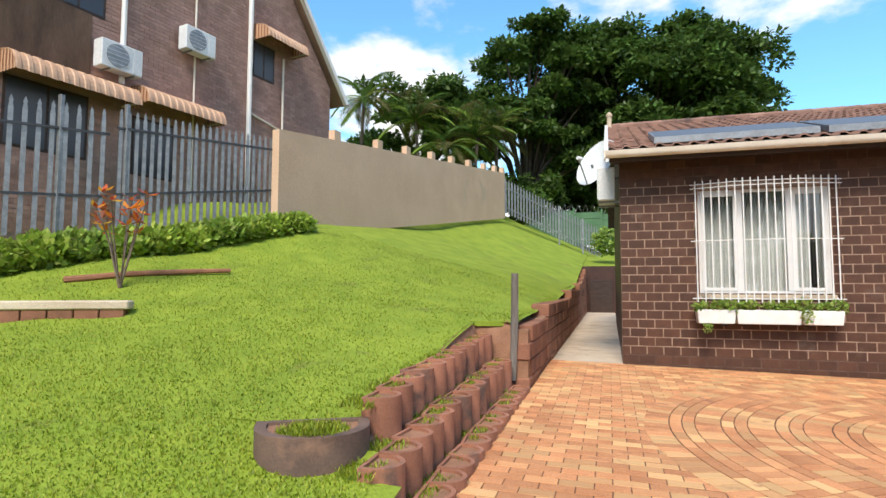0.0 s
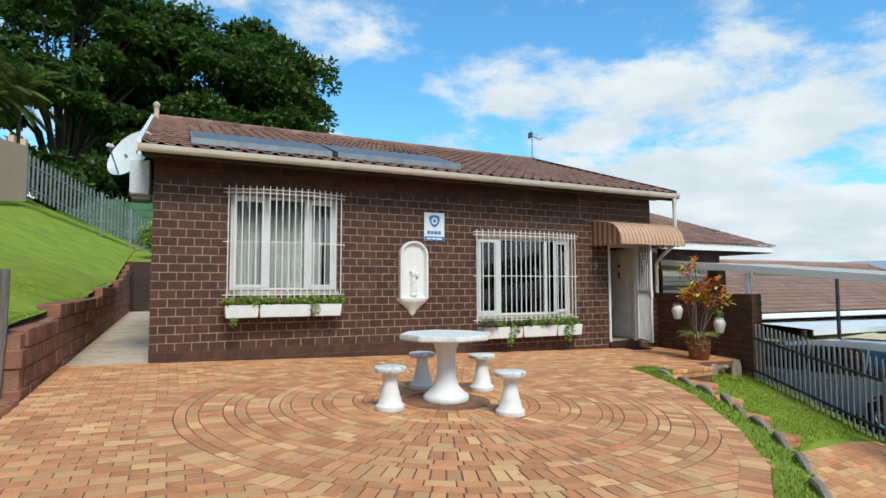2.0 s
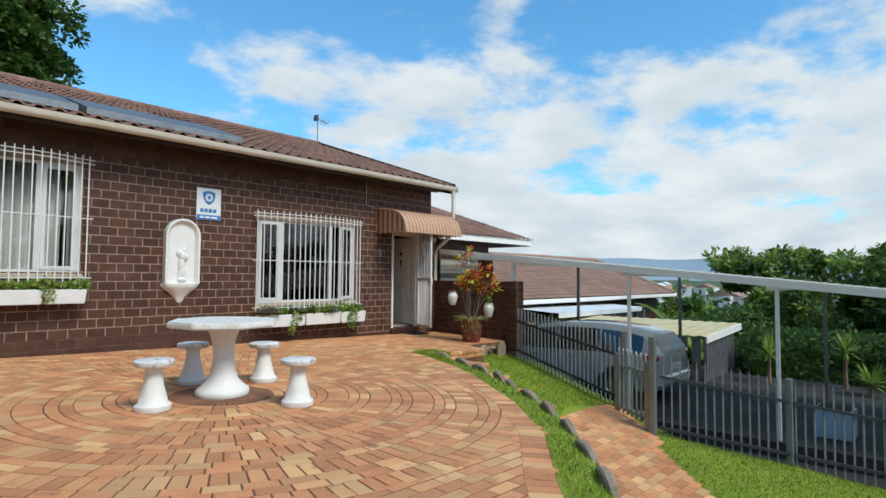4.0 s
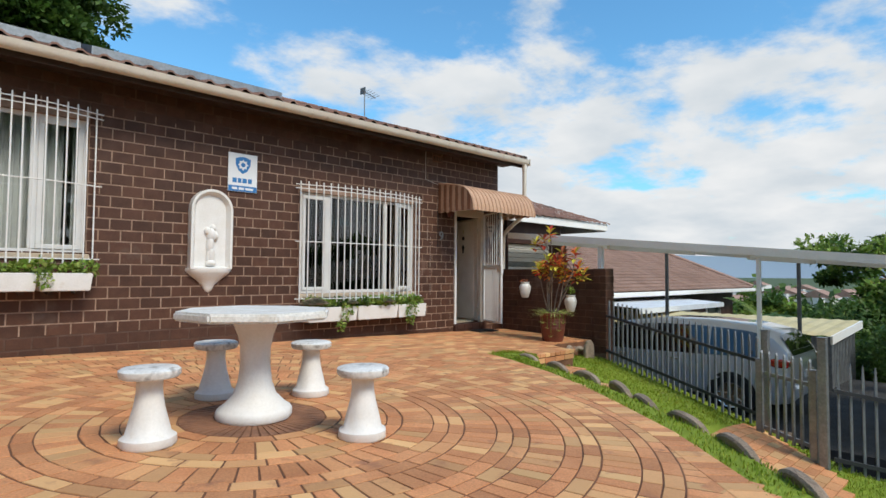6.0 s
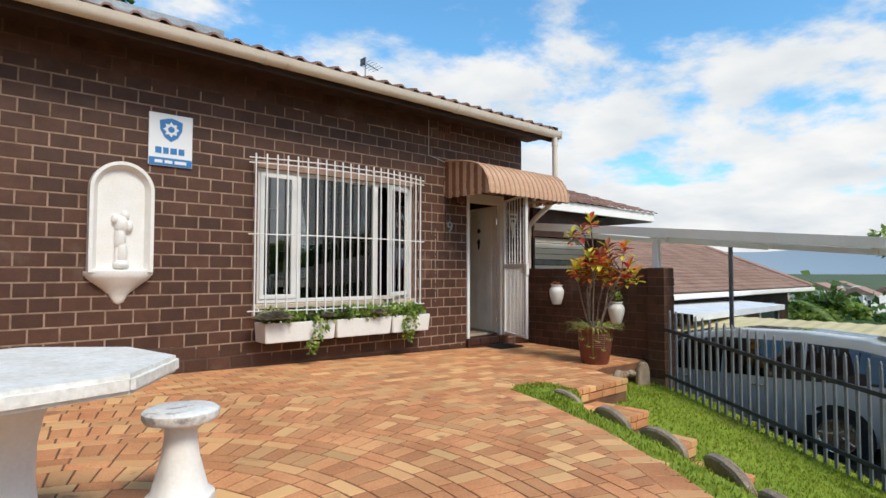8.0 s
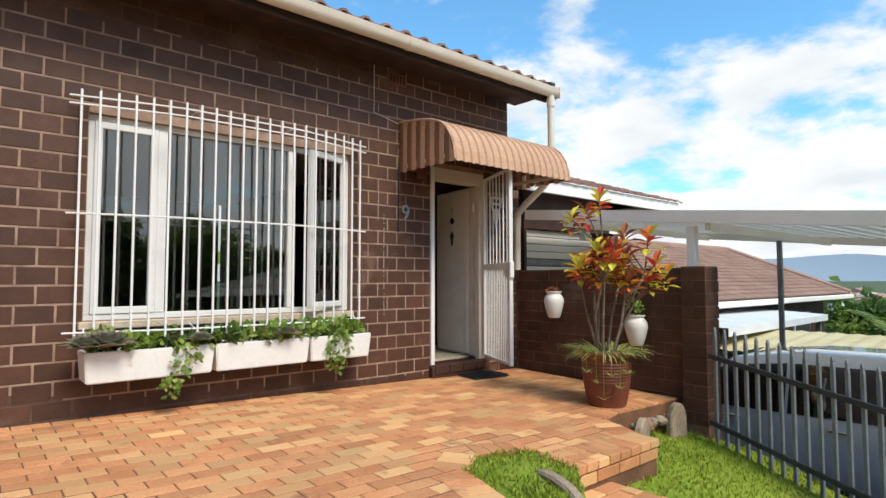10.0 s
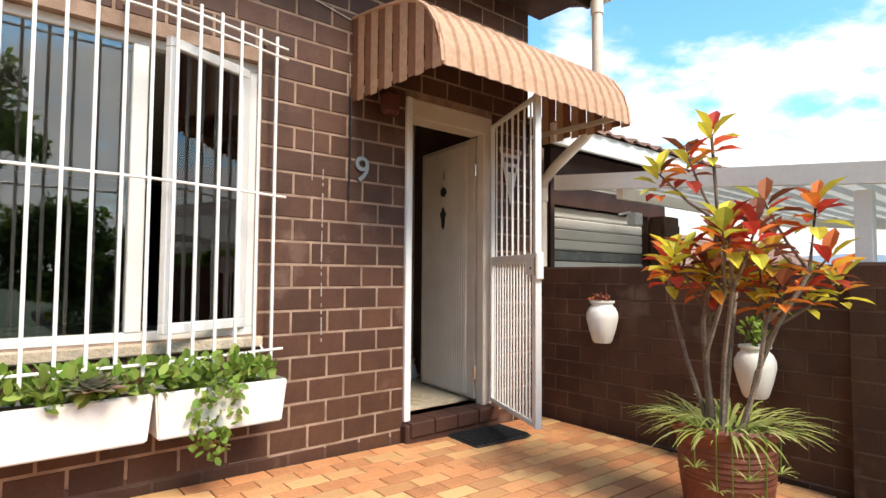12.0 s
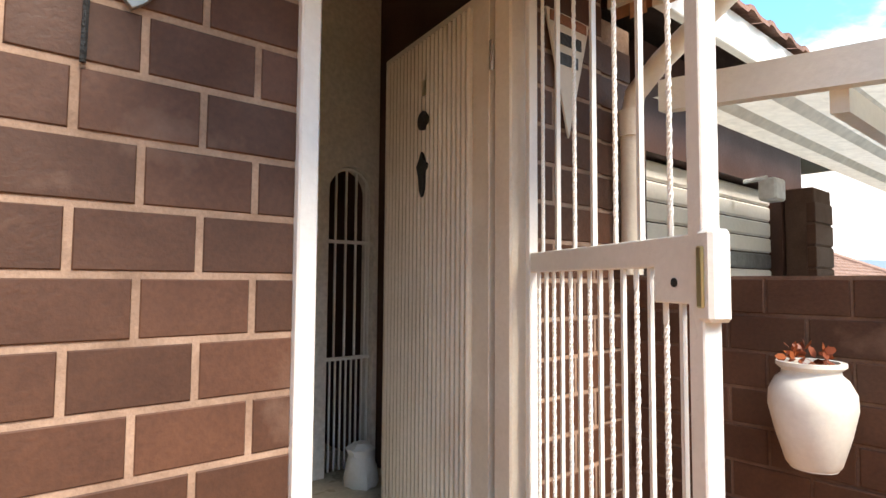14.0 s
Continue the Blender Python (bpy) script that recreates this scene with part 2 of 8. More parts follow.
def leaf_mat(name, a, b, tint=None, rough=0.5):
    m = mat(name, a, b, 0.6, rough, 0, 20, spread=0.35, island=True, spec=0.3, tint=tint)
    nt = m.node_tree
    p = nt.nodes["Principled BSDF"]
    through_light = nt.nodes.new("ShaderNodeBsdfTranslucent")
    nt.links.new(p.inputs["Base Color"].links[0].from_socket, through_light.inputs["Color"])
    mixer = nt.nodes.new("ShaderNodeMixShader")
    mixer.inputs[0].default_value = 0.38
    nt.links.new(p.outputs[0], mixer.inputs[1])
    nt.links.new(through_light.outputs[0], mixer.inputs[2])
    nt.links.new(mixer.outputs[0], nt.nodes["Material Output"].inputs["Surface"])
    return m


GRASS = leaf_mat("lawn_blades", (0.25, 0.33, 0.026), (0.175, 0.26, 0.018), (0.37, 0.375, 0.055))
LEAF_DARK = leaf_mat("dark_tree_leaf", (0.066, 0.128, 0.026), (0.044, 0.09, 0.019), (0.115, 0.18, 0.04))
SHEET_CLEAR = leaf_mat("translucent_white_sheet", (0.60, 0.58, 0.52), (0.56, 0.53, 0.46))
LEAF_MID = leaf_mat("mid_green_leaf", (0.075, 0.15, 0.028), (0.05, 0.105, 0.02), (0.12, 0.19, 0.04))
LEAF_BRIGHT = leaf_mat("bright_green_leaf", (0.22, 0.34, 0.055), (0.15, 0.25, 0.04), (0.34, 0.40, 0.10))
LEAF_HEDGE = leaf_mat("young_hedge_leaf", (0.30, 0.42, 0.06), (0.20, 0.31, 0.045), (0.42, 0.48, 0.10))
LEAF_SPIDER = leaf_mat("striped_spider_leaf", (0.42, 0.46, 0.14), (0.30, 0.37, 0.09), (0.56, 0.56, 0.24))
LEAF_DRY = leaf_mat("dry_palm_leaf", (0.13, 0.12, 0.045), (0.10, 0.085, 0.035), (0.18, 0.14, 0.05))
LEAF_RED = leaf_mat("red_croton_leaf", (0.72, 0.09, 0.06), (0.50, 0.05, 0.035), (0.60, 0.14, 0.05))
LEAF_ORANGE = leaf_mat("orange_croton_leaf", (0.82, 0.30, 0.05), (0.70, 0.18, 0.04), (0.80, 0.50, 0.07))
LEAF_YELLOW = leaf_mat("yellow_croton_leaf", (0.84, 0.66, 0.08), (0.66, 0.58, 0.07), (0.50, 0.54, 0.08))
LEAF_BROWN = leaf_mat("bronze_croton_leaf", (0.30, 0.09, 0.05), (0.20, 0.07, 0.04), (0.42, 0.12, 0.04))
SUCCULENT = leaf_mat("grey_pink_succulent", (0.30, 0.27, 0.22), (0.22, 0.24, 0.16), (0.34, 0.22, 0.18))


def glass_mat(name, tint=(0.9, 0.95, 0.95), rough=0.0):
    m = bpy.data.materials.new(name)
    m.use_nodes = True
    nt = m.node_tree
    nt.nodes.clear()
    mixer = nt.nodes.new("ShaderNodeMixShader")
    clear = nt.nodes.new("ShaderNodeBsdfTransparent")
    clear.inputs[0].default_value = (*tint, 1)
    gloss = nt.nodes.new("ShaderNodeBsdfGlossy")
    gloss.inputs["Roughness"].default_value = rough
    fres = nt.nodes.new("ShaderNodeFresnel")
    fres.inputs[0].default_value = 2.1
    nt.links.new(fres.outputs[0], mixer.inputs[0])
    nt.links.new(clear.outputs[0], mixer.inputs[1])
    nt.links.new(gloss.outputs[0], mixer.inputs[2])
    nt.links.new(mixer.outputs[0], nt.nodes.new("ShaderNodeOutputMaterial").inputs[0])
    return m


GLASS = glass_mat("window_glass", (0.86, 0.90, 0.90))
CAR_GLASS = glass_mat("tinted_car_glass", (0.10, 0.12, 0.13))


def plain(name, colour, rough=0.5, metal=0.0, coat=0.0):
    m = bpy.data.materials.new(name)
    m.use_nodes = True
    p = m.node_tree.nodes["Principled BSDF"]
    p.inputs["Base Color"].default_value = (*colour, 1)
    p.inputs["Roughness"].default_value, p.inputs["Metallic"].default_value = rough, metal
    p.inputs["Coat Weight"].default_value = coat
    return m


CAR_PAINT = plain("silver_car_paint", (0.58, 0.60, 0.64), 0.3, 0.25, 1.0)
CAR_BLACK = plain("black_car_plastic", (0.02, 0.02, 0.022), 0.5)
CHROME = plain("bright_metal", (0.75, 0.73, 0.68), 0.25, 1.0)
BRASS = plain("worn_brass", (0.55, 0.48, 0.28), 0.35, 1.0)
RED_LAMP = plain("red_lamp_plastic", (0.45, 0.01, 0.01), 0.2, 0.0, 1.0)
BLUE_SIGN = plain("sign_blue", (0.03, 0.17, 0.42), 0.4)
SIGN_WHITE = plain("sign_white", (0.72, 0.73, 0.75), 0.4)
SOLAR = plain("solar_glass", (0.035, 0.042, 0.055), 0.28)
PANEL_TOP = plain("dull_collector_glass", (0.10, 0.115, 0.14), 0.55)
CHALK = plain("chalky_lime", (0.36, 0.29, 0.25), 0.9)
LANTERN = plain("maroon_lantern_paint", (0.09, 0.025, 0.018), 0.4)
STEEL = plain("grey_numeral_metal", (0.28, 0.29, 0.29), 0.45, 0.8)


# ---------------------------------------------------------------- mesh tools
class Geo:
    """Gathers vertices and faces of one mesh."""

    def __init__(self):
        self.v, self.f = [], []

    def add(self, verts, faces):
        n = len(self.v)
        self.v += [tuple(p) for p in verts]
        self.f += [tuple(i + n for i in f) for f in faces]
        return self

    def box(self, lo, hi, c=0.0):
        (x0, y0, z0), (x1, y1, z1) = lo, hi
        if c <= 0:
            return self.add([(x, y, z) for z in (z0, z1) for y in (y0, y1) for x in (x0, x1)],
                            [(0, 2, 3, 1), (4, 5, 7, 6), (0, 1, 5, 4), (2, 6, 7, 3), (0, 4, 6, 2), (1, 3, 7, 5)])
        bm = bmesh.new()
        bmesh.ops.create_cube(bm, size=1.0)
        for q in bm.verts:
            q.co = Vector(((x0 + x1) / 2 + q.co.x * (x1 - x0), (y0 + y1) / 2 + q.co.y * (y1 - y0), (z0 + z1) / 2 + q.co.z * (z1 - z0)))
        bmesh.ops.bevel(bm, geom=bm.edges[:], offset=c, segments=1, affect="EDGES", profile=0.5)
        return self.take(bm)

    def take(self, bm):
        bm.verts.index_update()
        self.add([q.co for q in bm.verts], [[q.index for q in f.verts] for f in bm.faces])
        bm.free()
        return self

    def tube(self, pts, r, n=8, r1=None, cap=True):
        pts = [Vector(p) for p in pts]
        rings, base = [], len(self.v)
        for i, p in enumerate(pts):
            d = (pts[min(i + 1, len(pts) - 1)] - pts[max(i - 1, 0)]).normalized()
            a = d.orthogonal().normalized() if abs(d.z) > 0.95 else d.cross(Vector((0, 0, 1))).normalized()
            if abs(d.z) > 0.95:
                a = (Vector((1, 0, 0)) - d * d.x).normalized()
            b = d.cross(a)
            rr = r if r1 is None else r + (r1 - r) * i / max(len(pts) - 1, 1)
            self.v += [tuple(p + a * rr * math.cos(2 * math.pi * (k + 0.5) / n) + b * rr * math.sin(2 * math.pi * (k + 0.5) / n)) for k in range(n)]
        for i in range(len(pts) - 1):
            for k in range(n):
                q = base + i * n
                self.f.append((q + k, q + (k + 1) % n, q + n + (k + 1) % n, q + n + k))
        if cap:
            self.f.append(tuple(base + k for k in reversed(range(n))))
            self.f.append(tuple(base + (len(pts) - 1) * n + k for k in range(n)))
        return self

    def lathe(self, prof, n=32, at=(0, 0, 0), wobble=0.0, cap=True):
        base = len(self.v)
        for r, z in prof:
            for k in range(n):
                a = 2 * math.pi * k / n
                w = 1 + wobble * noise.noise(Vector((math.cos(a) * 2.5, math.sin(a) * 2.5, z * 9)))
                self.v.append((at[0] + r * w * math.cos(a), at[1] + r * w * math.sin(a), at[2] + z))
        for i in range(len(prof) - 1):
            for k in range(n):
                q = base + i * n
                self.f.append((q + k, q + (k + 1) % n, q + n + (k + 1) % n, q + n + k))
        if cap:
            self.f.append(tuple(base + k for k in reversed(range(n))))
            self.f.append(tuple(base + (len(prof) - 1) * n + k for k in range(n)))
        return self

    def prism(self, outline, axis, lo, hi):
        """Extrudes an outline of pairs along an axis: 'x' takes (y, z), 'y' takes (x, z), 'z' takes (x, y)."""
        put = {"x": lambda a, b, h: (h, a, b), "y": lambda a, b, h: (a, h, b), "z": lambda a, b, h: (a, b, h)}[axis]
        n = len(outline)
        self.add([put(a, b, lo) for a, b in outline] + [put(a, b, hi) for a, b in outline],
                 [tuple(range(n)), tuple(reversed(range(n, 2 * n)))] + [(k, k + n, (k + 1) % n + n, (k + 1) % n) for k in range(n)])
        return self

    def move(self, m):
        self.v = [tuple(m @ Vector(p)) for p in self.v]
        return self

    def mesh(self, name, material, smooth=False, fix=True):
        me = bpy.data.meshes.new(name)
        me.from_pydata(self.v, [], self.f)
        me.update()
        if fix and len(self.f) < 60000:
            bm = bmesh.new()
            bm.from_mesh(me)
            bmesh.ops.recalc_face_normals(bm, faces=bm.faces[:])
            bm.to_mesh(me)
            bm.free()
        me.materials.append(material)
        if smooth:
            me.polygons.foreach_set("use_smooth", [True] * len(me.polygons))
            me.set_sharp_from_angle(angle=radians(42))
        return me


def part(name, g, material, parent, label="", smooth=False, world_space=True):
    """One mesh under a thing or a part. The geometry is given in the world's metres, or in those of its thing."""
    if world_space:
        off = Vector(parent.location) if parent.parent is None else Vector(parent.parent.location)
        g.v = [tuple(Vector(p) - off) for p in g.v]
    ob = new(name, g.mesh(name, material, smooth))
    ob.parent = parent
    return tagged(ob, label)


def thing(name, at, label, category, group="", kind="", turn=0.0):
    ob = new(name)
    ob.empty_display_size = 0.1
    ob.location = at
    ob.rotation_euler = (0, 0, radians(turn))
    return tagged(ob, label, category, group, kind)


def solid(name, g, material, label="", category="", group="", kind="", smooth=False):
    """A thing that is one mesh."""
    return tagged(new(name, g.mesh(name, material, smooth)), label, category, group, kind)


def quad_cloud(name, centres, normals, ups, widths, lengths, material, bend=0.0, full=False):
    """Many four-sided leaves in one mesh: a diamond with its widest point past the middle."""
    c, n, u = (np.asarray(a, float) for a in (centres, normals, ups))
    w, l = np.asarray(widths, float)[:, None], np.asarray(lengths, float)[:, None]
    u = u / np.maximum(np.linalg.norm(u, axis=1, keepdims=True), 1e-6)
    s = np.cross(u, n)
    s = s / np.maximum(np.linalg.norm(s, axis=1, keepdims=True), 1e-6)
    n = np.cross(s, u)
    if full:
        v = np.stack([c, c + u * l * 0.3 + s * w * 0.45 + n * bend * l * 0.8, c + u * l * 0.72 + s * w * 0.42 + n * bend * l, c + u * l, c + u * l * 0.72 - s * w * 0.42 + n * bend * l,
                      c + u * l * 0.3 - s * w * 0.45 + n * bend * l * 0.8], 1).reshape(-1, 3)
    else:
        v = np.stack([c, c + u * l * 0.5 + s * w * 0.5 + n * bend * l, c + u * l, c + u * l * 0.5 - s * w * 0.5 + n * bend * l], 1).reshape(-1, 3)
    e = 6 if full else 4
    me = bpy.data.meshes.new(name)
    k = len(c)
    me.vertices.add(e * k)
    me.vertices.foreach_set("co", v.ravel())
    me.loops.add(e * k)
    me.loops.foreach_set("vertex_index", np.arange(e * k))
    me.polygons.add(k)
    me.polygons.foreach_set("loop_start", np.arange(0, e * k, e))
    me.polygons.foreach_set("loop_total", np.full(k, e))
    me.update()
    me.validate()
    me.materials.append(material)
    return me


rng = np.random.default_rng(7)

# ---------------------------------------------------------------- ground
WALL_Y, LEFT_X, RIGHT_X = 9.6, 1.1, 10.84
GWX = 10.99  # face of the garden wall


def terrace_z(x, y):
    return 0.15 - 0.024 * (x - 1.1) + 0.022 * (y - 9.6)


def hill_z(x, y):
    """The lawn on the bank: its edge above the terrace, and the rise away from it."""
    edge = np.interp(y, [-6, 2, 4, 7.4, 12, 19, 24, 30, 60], [-0.1, -0.05, 0.32, 0.84, 1.0, 1.3, 2.1, 2.9, 5.0])
    rise = np.interp(y, [-6, 5, 7.4, 9, 11.3, 20, 26, 60], [0.03, 0.05, 0.11, 0.16, 0.29, 0.42, 0.5, 0.4])
    return edge + rise * np.clip(-x, 0, 7.5)


def lower_z(x, y):
    """The strip of lawn below the terrace."""
    return np.interp(y, [-8, 1.5, 4.0, 5.5, 6.5, 7.0, 7.5, 8.5], [-2.0, -1.3, -0.96, -0.66, -0.43, -0.31, -0.25, -0.2]) - 0.1 * np.clip(np.asarray(x) - 9.3, 0, 2)


def sheet(name, xs, ys, height, material, keep=None):
    g = Geo()
    idx = {}
    for j, y in enumerate(ys):
        for i, x in enumerate(xs):
            idx[i, j] = len(g.v)
            g.v.append((float(x), float(y), float(height(x, y))))
    for j in range(len(ys) - 1):
        for i in range(len(xs) - 1):
            if keep is None or keep((xs[i] + xs[i + 1]) / 2, (ys[j] + ys[j + 1]) / 2):
                g.f.append((idx[i, j], idx[i + 1, j], idx[i + 1, j + 1], idx[i, j + 1]))
    me = g.mesh(name, material, fix=False)
    me.polygons.foreach_set("use_smooth", [True] * len(me.polygons))
    return me


def far_z(x, y):
    r = math.hypot(x - 6, y - 5)
    east = np.interp(r, [0, 16, 30, 80, 250, 900, 1600, 2600, 4200], [-1.46, -1.46, -3.0, -9.0, -16.0, -16.0, -14.0, -12.0, -10.0])
    east += 10 * noise.noise(Vector((x, y, 0)) * 0.0016) * min(r / 900, 1)
    back = np.interp(y, [10, 34, 80, 400], [0, 3.2, 8, 14]) * np.interp(x, [-10, 4, 16, 60], [1.0, 1.0, 0.25, 0.0])
    return east + back + (0.0 if r > 16 else -0.02)


FAR_GROUND = mat("far_wooded_ground", (0.05, 0.085, 0.03), (0.075, 0.105, 0.05), 0.02, 0.95, 0, 0.08, stain=(0.22, 0.20, 0.18), stain_scale=0.03, stain_at=0.66)
rings = [0, 4, 8, 12, 16, 22, 30, 42, 60, 90, 140, 220, 340, 520, 800, 1200, 1700, 2200, 2700, 3300, 4200]
g = Geo()
for r in rings:
    for k in range(72):
        a = 2 * math.pi * k / 72
        x, y = 6 + r * math.cos(a), 5 + r * math.sin(a)
        g.v.append((x, y, far_z(x, y)))
for i in range(len(rings) - 1):
    for k in range(72):
        g.f.append((i * 72 + k, i * 72 + (k + 1) % 72, (i + 1) * 72 + (k + 1) % 72, (i + 1) * 72 + k))
tagged(new("ground", g.mesh("ground", FAR_GROUND, True)), "wooded hills and valley floor reaching the horizon", "ground", kind="structure")

# ridge on the skyline, beyond the valley; distance haze is mixed into its flat blue
HILLS = plain("haze_tinted_hill", (0.36, 0.46, 0.56), 1.0)
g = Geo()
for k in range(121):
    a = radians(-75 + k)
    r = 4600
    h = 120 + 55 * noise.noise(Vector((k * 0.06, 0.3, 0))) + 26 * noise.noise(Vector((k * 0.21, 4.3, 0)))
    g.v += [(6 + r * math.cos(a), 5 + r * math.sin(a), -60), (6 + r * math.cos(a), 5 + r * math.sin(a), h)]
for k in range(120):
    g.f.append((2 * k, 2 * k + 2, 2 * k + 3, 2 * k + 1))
tagged(new("backdrop", g.mesh("backdrop", HILLS, True, fix=False)), "hills on the skyline with blue distance haze coloured in", "hills", kind="structure")

# bank lawn
xs = np.concatenate([np.linspace(-40, -14, 8)[:-1], np.linspace(-14, -0.1, 60)])
ys = np.concatenate([np.linspace(-8, 16, 84)[:-1], np.linspace(16, 60, 40)])


def bank(x, y):
    return hill_z(x, y) + 0.035 * noise.noise(Vector((x * 1.3, y * 1.3, 0))) + 0.06 * noise.noise(Vector((x * 0.35, y * 0.35, 5)))


def bank_edge(y):
    return np.interp(y, [-8, 3.0, 3.6, 4.0, 7.2, 7.4, 60], [-0.1, -0.1, -0.34, -0.62, -0.62, -0.16, -0.16])


def bank_cell(x, y):
    return bank(min(x, bank_edge(y)), y)


lawn = new("lawn", sheet("lawn", xs, ys, bank, SOIL, lambda x, y: x < bank_edge(y) + 0.1))
tagged(lawn, "sloping bank of mown green lawn", "lawn", kind="structure")
# turf lip along the top of the retaining blocks
g = Geo()
lip_y = np.linspace(3.95, 24.0, 180)
for y in lip_y:
    e = float(np.interp(y, [3.9, 7.22, 7.34, 24], [-0.6, -0.6, -0.19, -0.19])) + 0.03 * noise.noise(Vector((0, y * 3.0, 1)))
    for x in (-1.6, -1.2, -0.85, e, e + 0.01):
        x = min(x, e) if x < e else x
        g.v.append((x, y, float(bank(x, y)) + (0.006 if x < e + 0.005 else -0.05)))
for i in range(len(lip_y) - 1):
    for j in range(4):
        q = 5 * i + j
        g.f.append((q, q + 1, q + 6, q + 5))
tagged(new("lawn", g.mesh("lawn_lip", SOIL, True, fix=False)), "ragged turf edge above the retaining blocks", "lawn", kind="structure")
face_line = [(-0.57 + 0.025 * noise.noise(Vector((0, q * 2.7, 3))), float(q)) for q in np.linspace(3.9, 7.24, 40)] + [(-0.42, 7.29), (-0.3, 7.32), (-0.17, 7.35)]
g = Geo()
for x, y in face_line:
    for dz, o in ((0.012, -0.03), (-0.05, 0.0), (-0.16, 0.03), (-0.5, 0.05)):
        g.v.append((x + o + random.uniform(-0.012, 0.012), y - (o if y > 7.26 else 0), float(bank(min(x, -0.16), y)) + dz))
for i in range(len(face_line) - 1):
    for j in range(3):
        q = 4 * i + j
        g.f.append((q, q + 1, q + 5, q + 4))
tagged(new("bank_face", g.mesh("bank_face", EARTH, True)), "raw red earth cut below the turf", "soil", kind="structure")
# back lawn behind the house, below the far fence
back = new("lawn", sheet("back_lawn", np.linspace(-0.2, 16, 17), np.linspace(24.2, 60, 20), lambda x, y: float(hill_z(0, y)) - 0.05 * x, SOIL))
tagged(back, "grass behind the house", "lawn", kind="structure")

EDGE = [(10.96, 7.58), (10.5, 7.57), (9.95, 7.57), (9.65, 7.5), (9.44, 6.99), (8.5, 7.02), (8.56, 7.3), (8.2, 7.42), (7.97, 7.25), (7.85, 6.85), (7.5, 6.0), (7.1, 5.3), (6.75, 4.8),
        (6.2, 4.05), (5.4, 3.2), (4.5, 2.55), (3.7, 1.9), (3.1, 0.8), (2.9, -1.0), (2.9, -5.0), (0.05, -5.0), (0.05, 9.6), (10.96, 9.6)]


def inside(x, y, poly):
    hit = False
    for (x0, y0), (x1, y1) in zip(poly, poly[1:] + poly[:1]):
        if (y0 > y) != (y1 > y) and x < (x1 - x0) * (y - y0) / (y1 - y0) + x0:
            hit = not hit
    return hit


# terrace body: a slab with joint sand on top and a concrete edge
n = len(EDGE)
g = Geo()
g.add([(x, y, terrace_z(x, y) - 0.018) for x, y in EDGE] + [(x, y, -1.6) for x, y in EDGE],
      [tuple(range(n))] + [(k, (k + 1) % n, (k + 1) % n + n, k + n) for k in range(n)])
terrace = tagged(new("terrace", g.mesh("terrace", SAND)), "orange clay-brick terrace laid in straight courses and rings", "paving", kind="structure")
bed_ = new("sand_bed", sheet("sand_bed", np.linspace(0.06, 10.95, 91), np.linspace(-5, 9.59, 122), lambda x, y: terrace_z(x, y) - 0.0048, SAND,
                            lambda x, y: all(inside(x + a, y + b, EDGE) for a in (-0.1, 0.1) for b in (-0.1, 0.1))))
bed_.parent = terrace

PATH_STRIP = [(10.0, 4.75), (9.35, 3.95), (8.3, 3.2), (7.55, 2.3), (6.9, 1.0), (6.4, -3.0), (5.3, -3.0), (5.75, 1.2), (6.4, 2.7), (7.2, 3.75), (8.3, 4.85), (9.0, 5.0)]


def fence_line(y):
    return float(np.interp(y, [-2.5, 1.45, 3.6, 4.2, 4.68, 7.2], [11.0, 10.35, 9.42, 9.7, 10.2, 11.1])) + 0.06


low_lawn = new("lawn", sheet("lower_lawn", np.linspace(2.6, 11.0, 57), np.linspace(-8, 8.4, 80),
                             lambda x, y: lower_z(x, y) + 0.03 * noise.noise(Vector((x * 1.5, y * 1.5, 2))) - (0.05 if inside(x, y, PATH_STRIP) else 0), SOIL,
                             lambda x, y: x < fence_line(y)))
tagged(low_lawn, "strip of green lawn below the terrace", "lawn", kind="structure")
g = Geo().box((10.95, -30, -1.75), (17.2, 9.5, -1.22)).box((9.0, -8, -2.3), (10.95, 4.6, -1.45))
tagged(solid("driveway", g, ASPHALT), "dark asphalt driveway under the carport", "driveway", kind="structure")
g = Geo().box((10.9, 4.6, -1.7), (11.08, 7.3, -1.12), 0.01)
tagged(solid("driveway_wall", g, EDGE_STONE), "low concrete wall along the driveway", "wall", kind="structure")
# concrete walk beside the house
g = Geo()
for k in range(8):
    y0, y1 = 9.62 + k * 1.85, 9.62 + (k + 1) * 1.85 - 0.03
    z0, z1 = 0.14 + 0.012 * (y0 - 9.6) , 0.14 + 0.012 * (y1 - 9.6)
    g.add([(0.05, y0, z0), (1.12, y0, z0), (1.12, y1, z1), (0.05, y1, z1), (0.05, y0, z0 - 0.2), (1.12, y0, z0 - 0.2), (1.12, y1, z1 - 0.2), (0.05, y1, z1 - 0.2)],
          [(0, 1, 2, 3), (4, 5, 6, 7), (0, 1, 5, 4), (1, 2, 6, 5), (2, 3, 7, 6), (3, 0, 4, 7)])
tagged(solid("side_walk", g, CONCRETE), "worn concrete slabs beside the house", "walkway", kind="structure")

# ---------------------------------------------------------------- the house
W1 = (2.17, 3.83, 1.17, 2.66)
W2 = (6.5, 8.65, 0.68, 2.16)
DOOR = (9.63, 10.43, 0.06, 2.18)
OPENINGS = (W1, W2, DOOR)
EAVE_Z, RIDGE_Y, RIDGE_Z = 3.17, 14.3, 4.94
THICK = 0.24


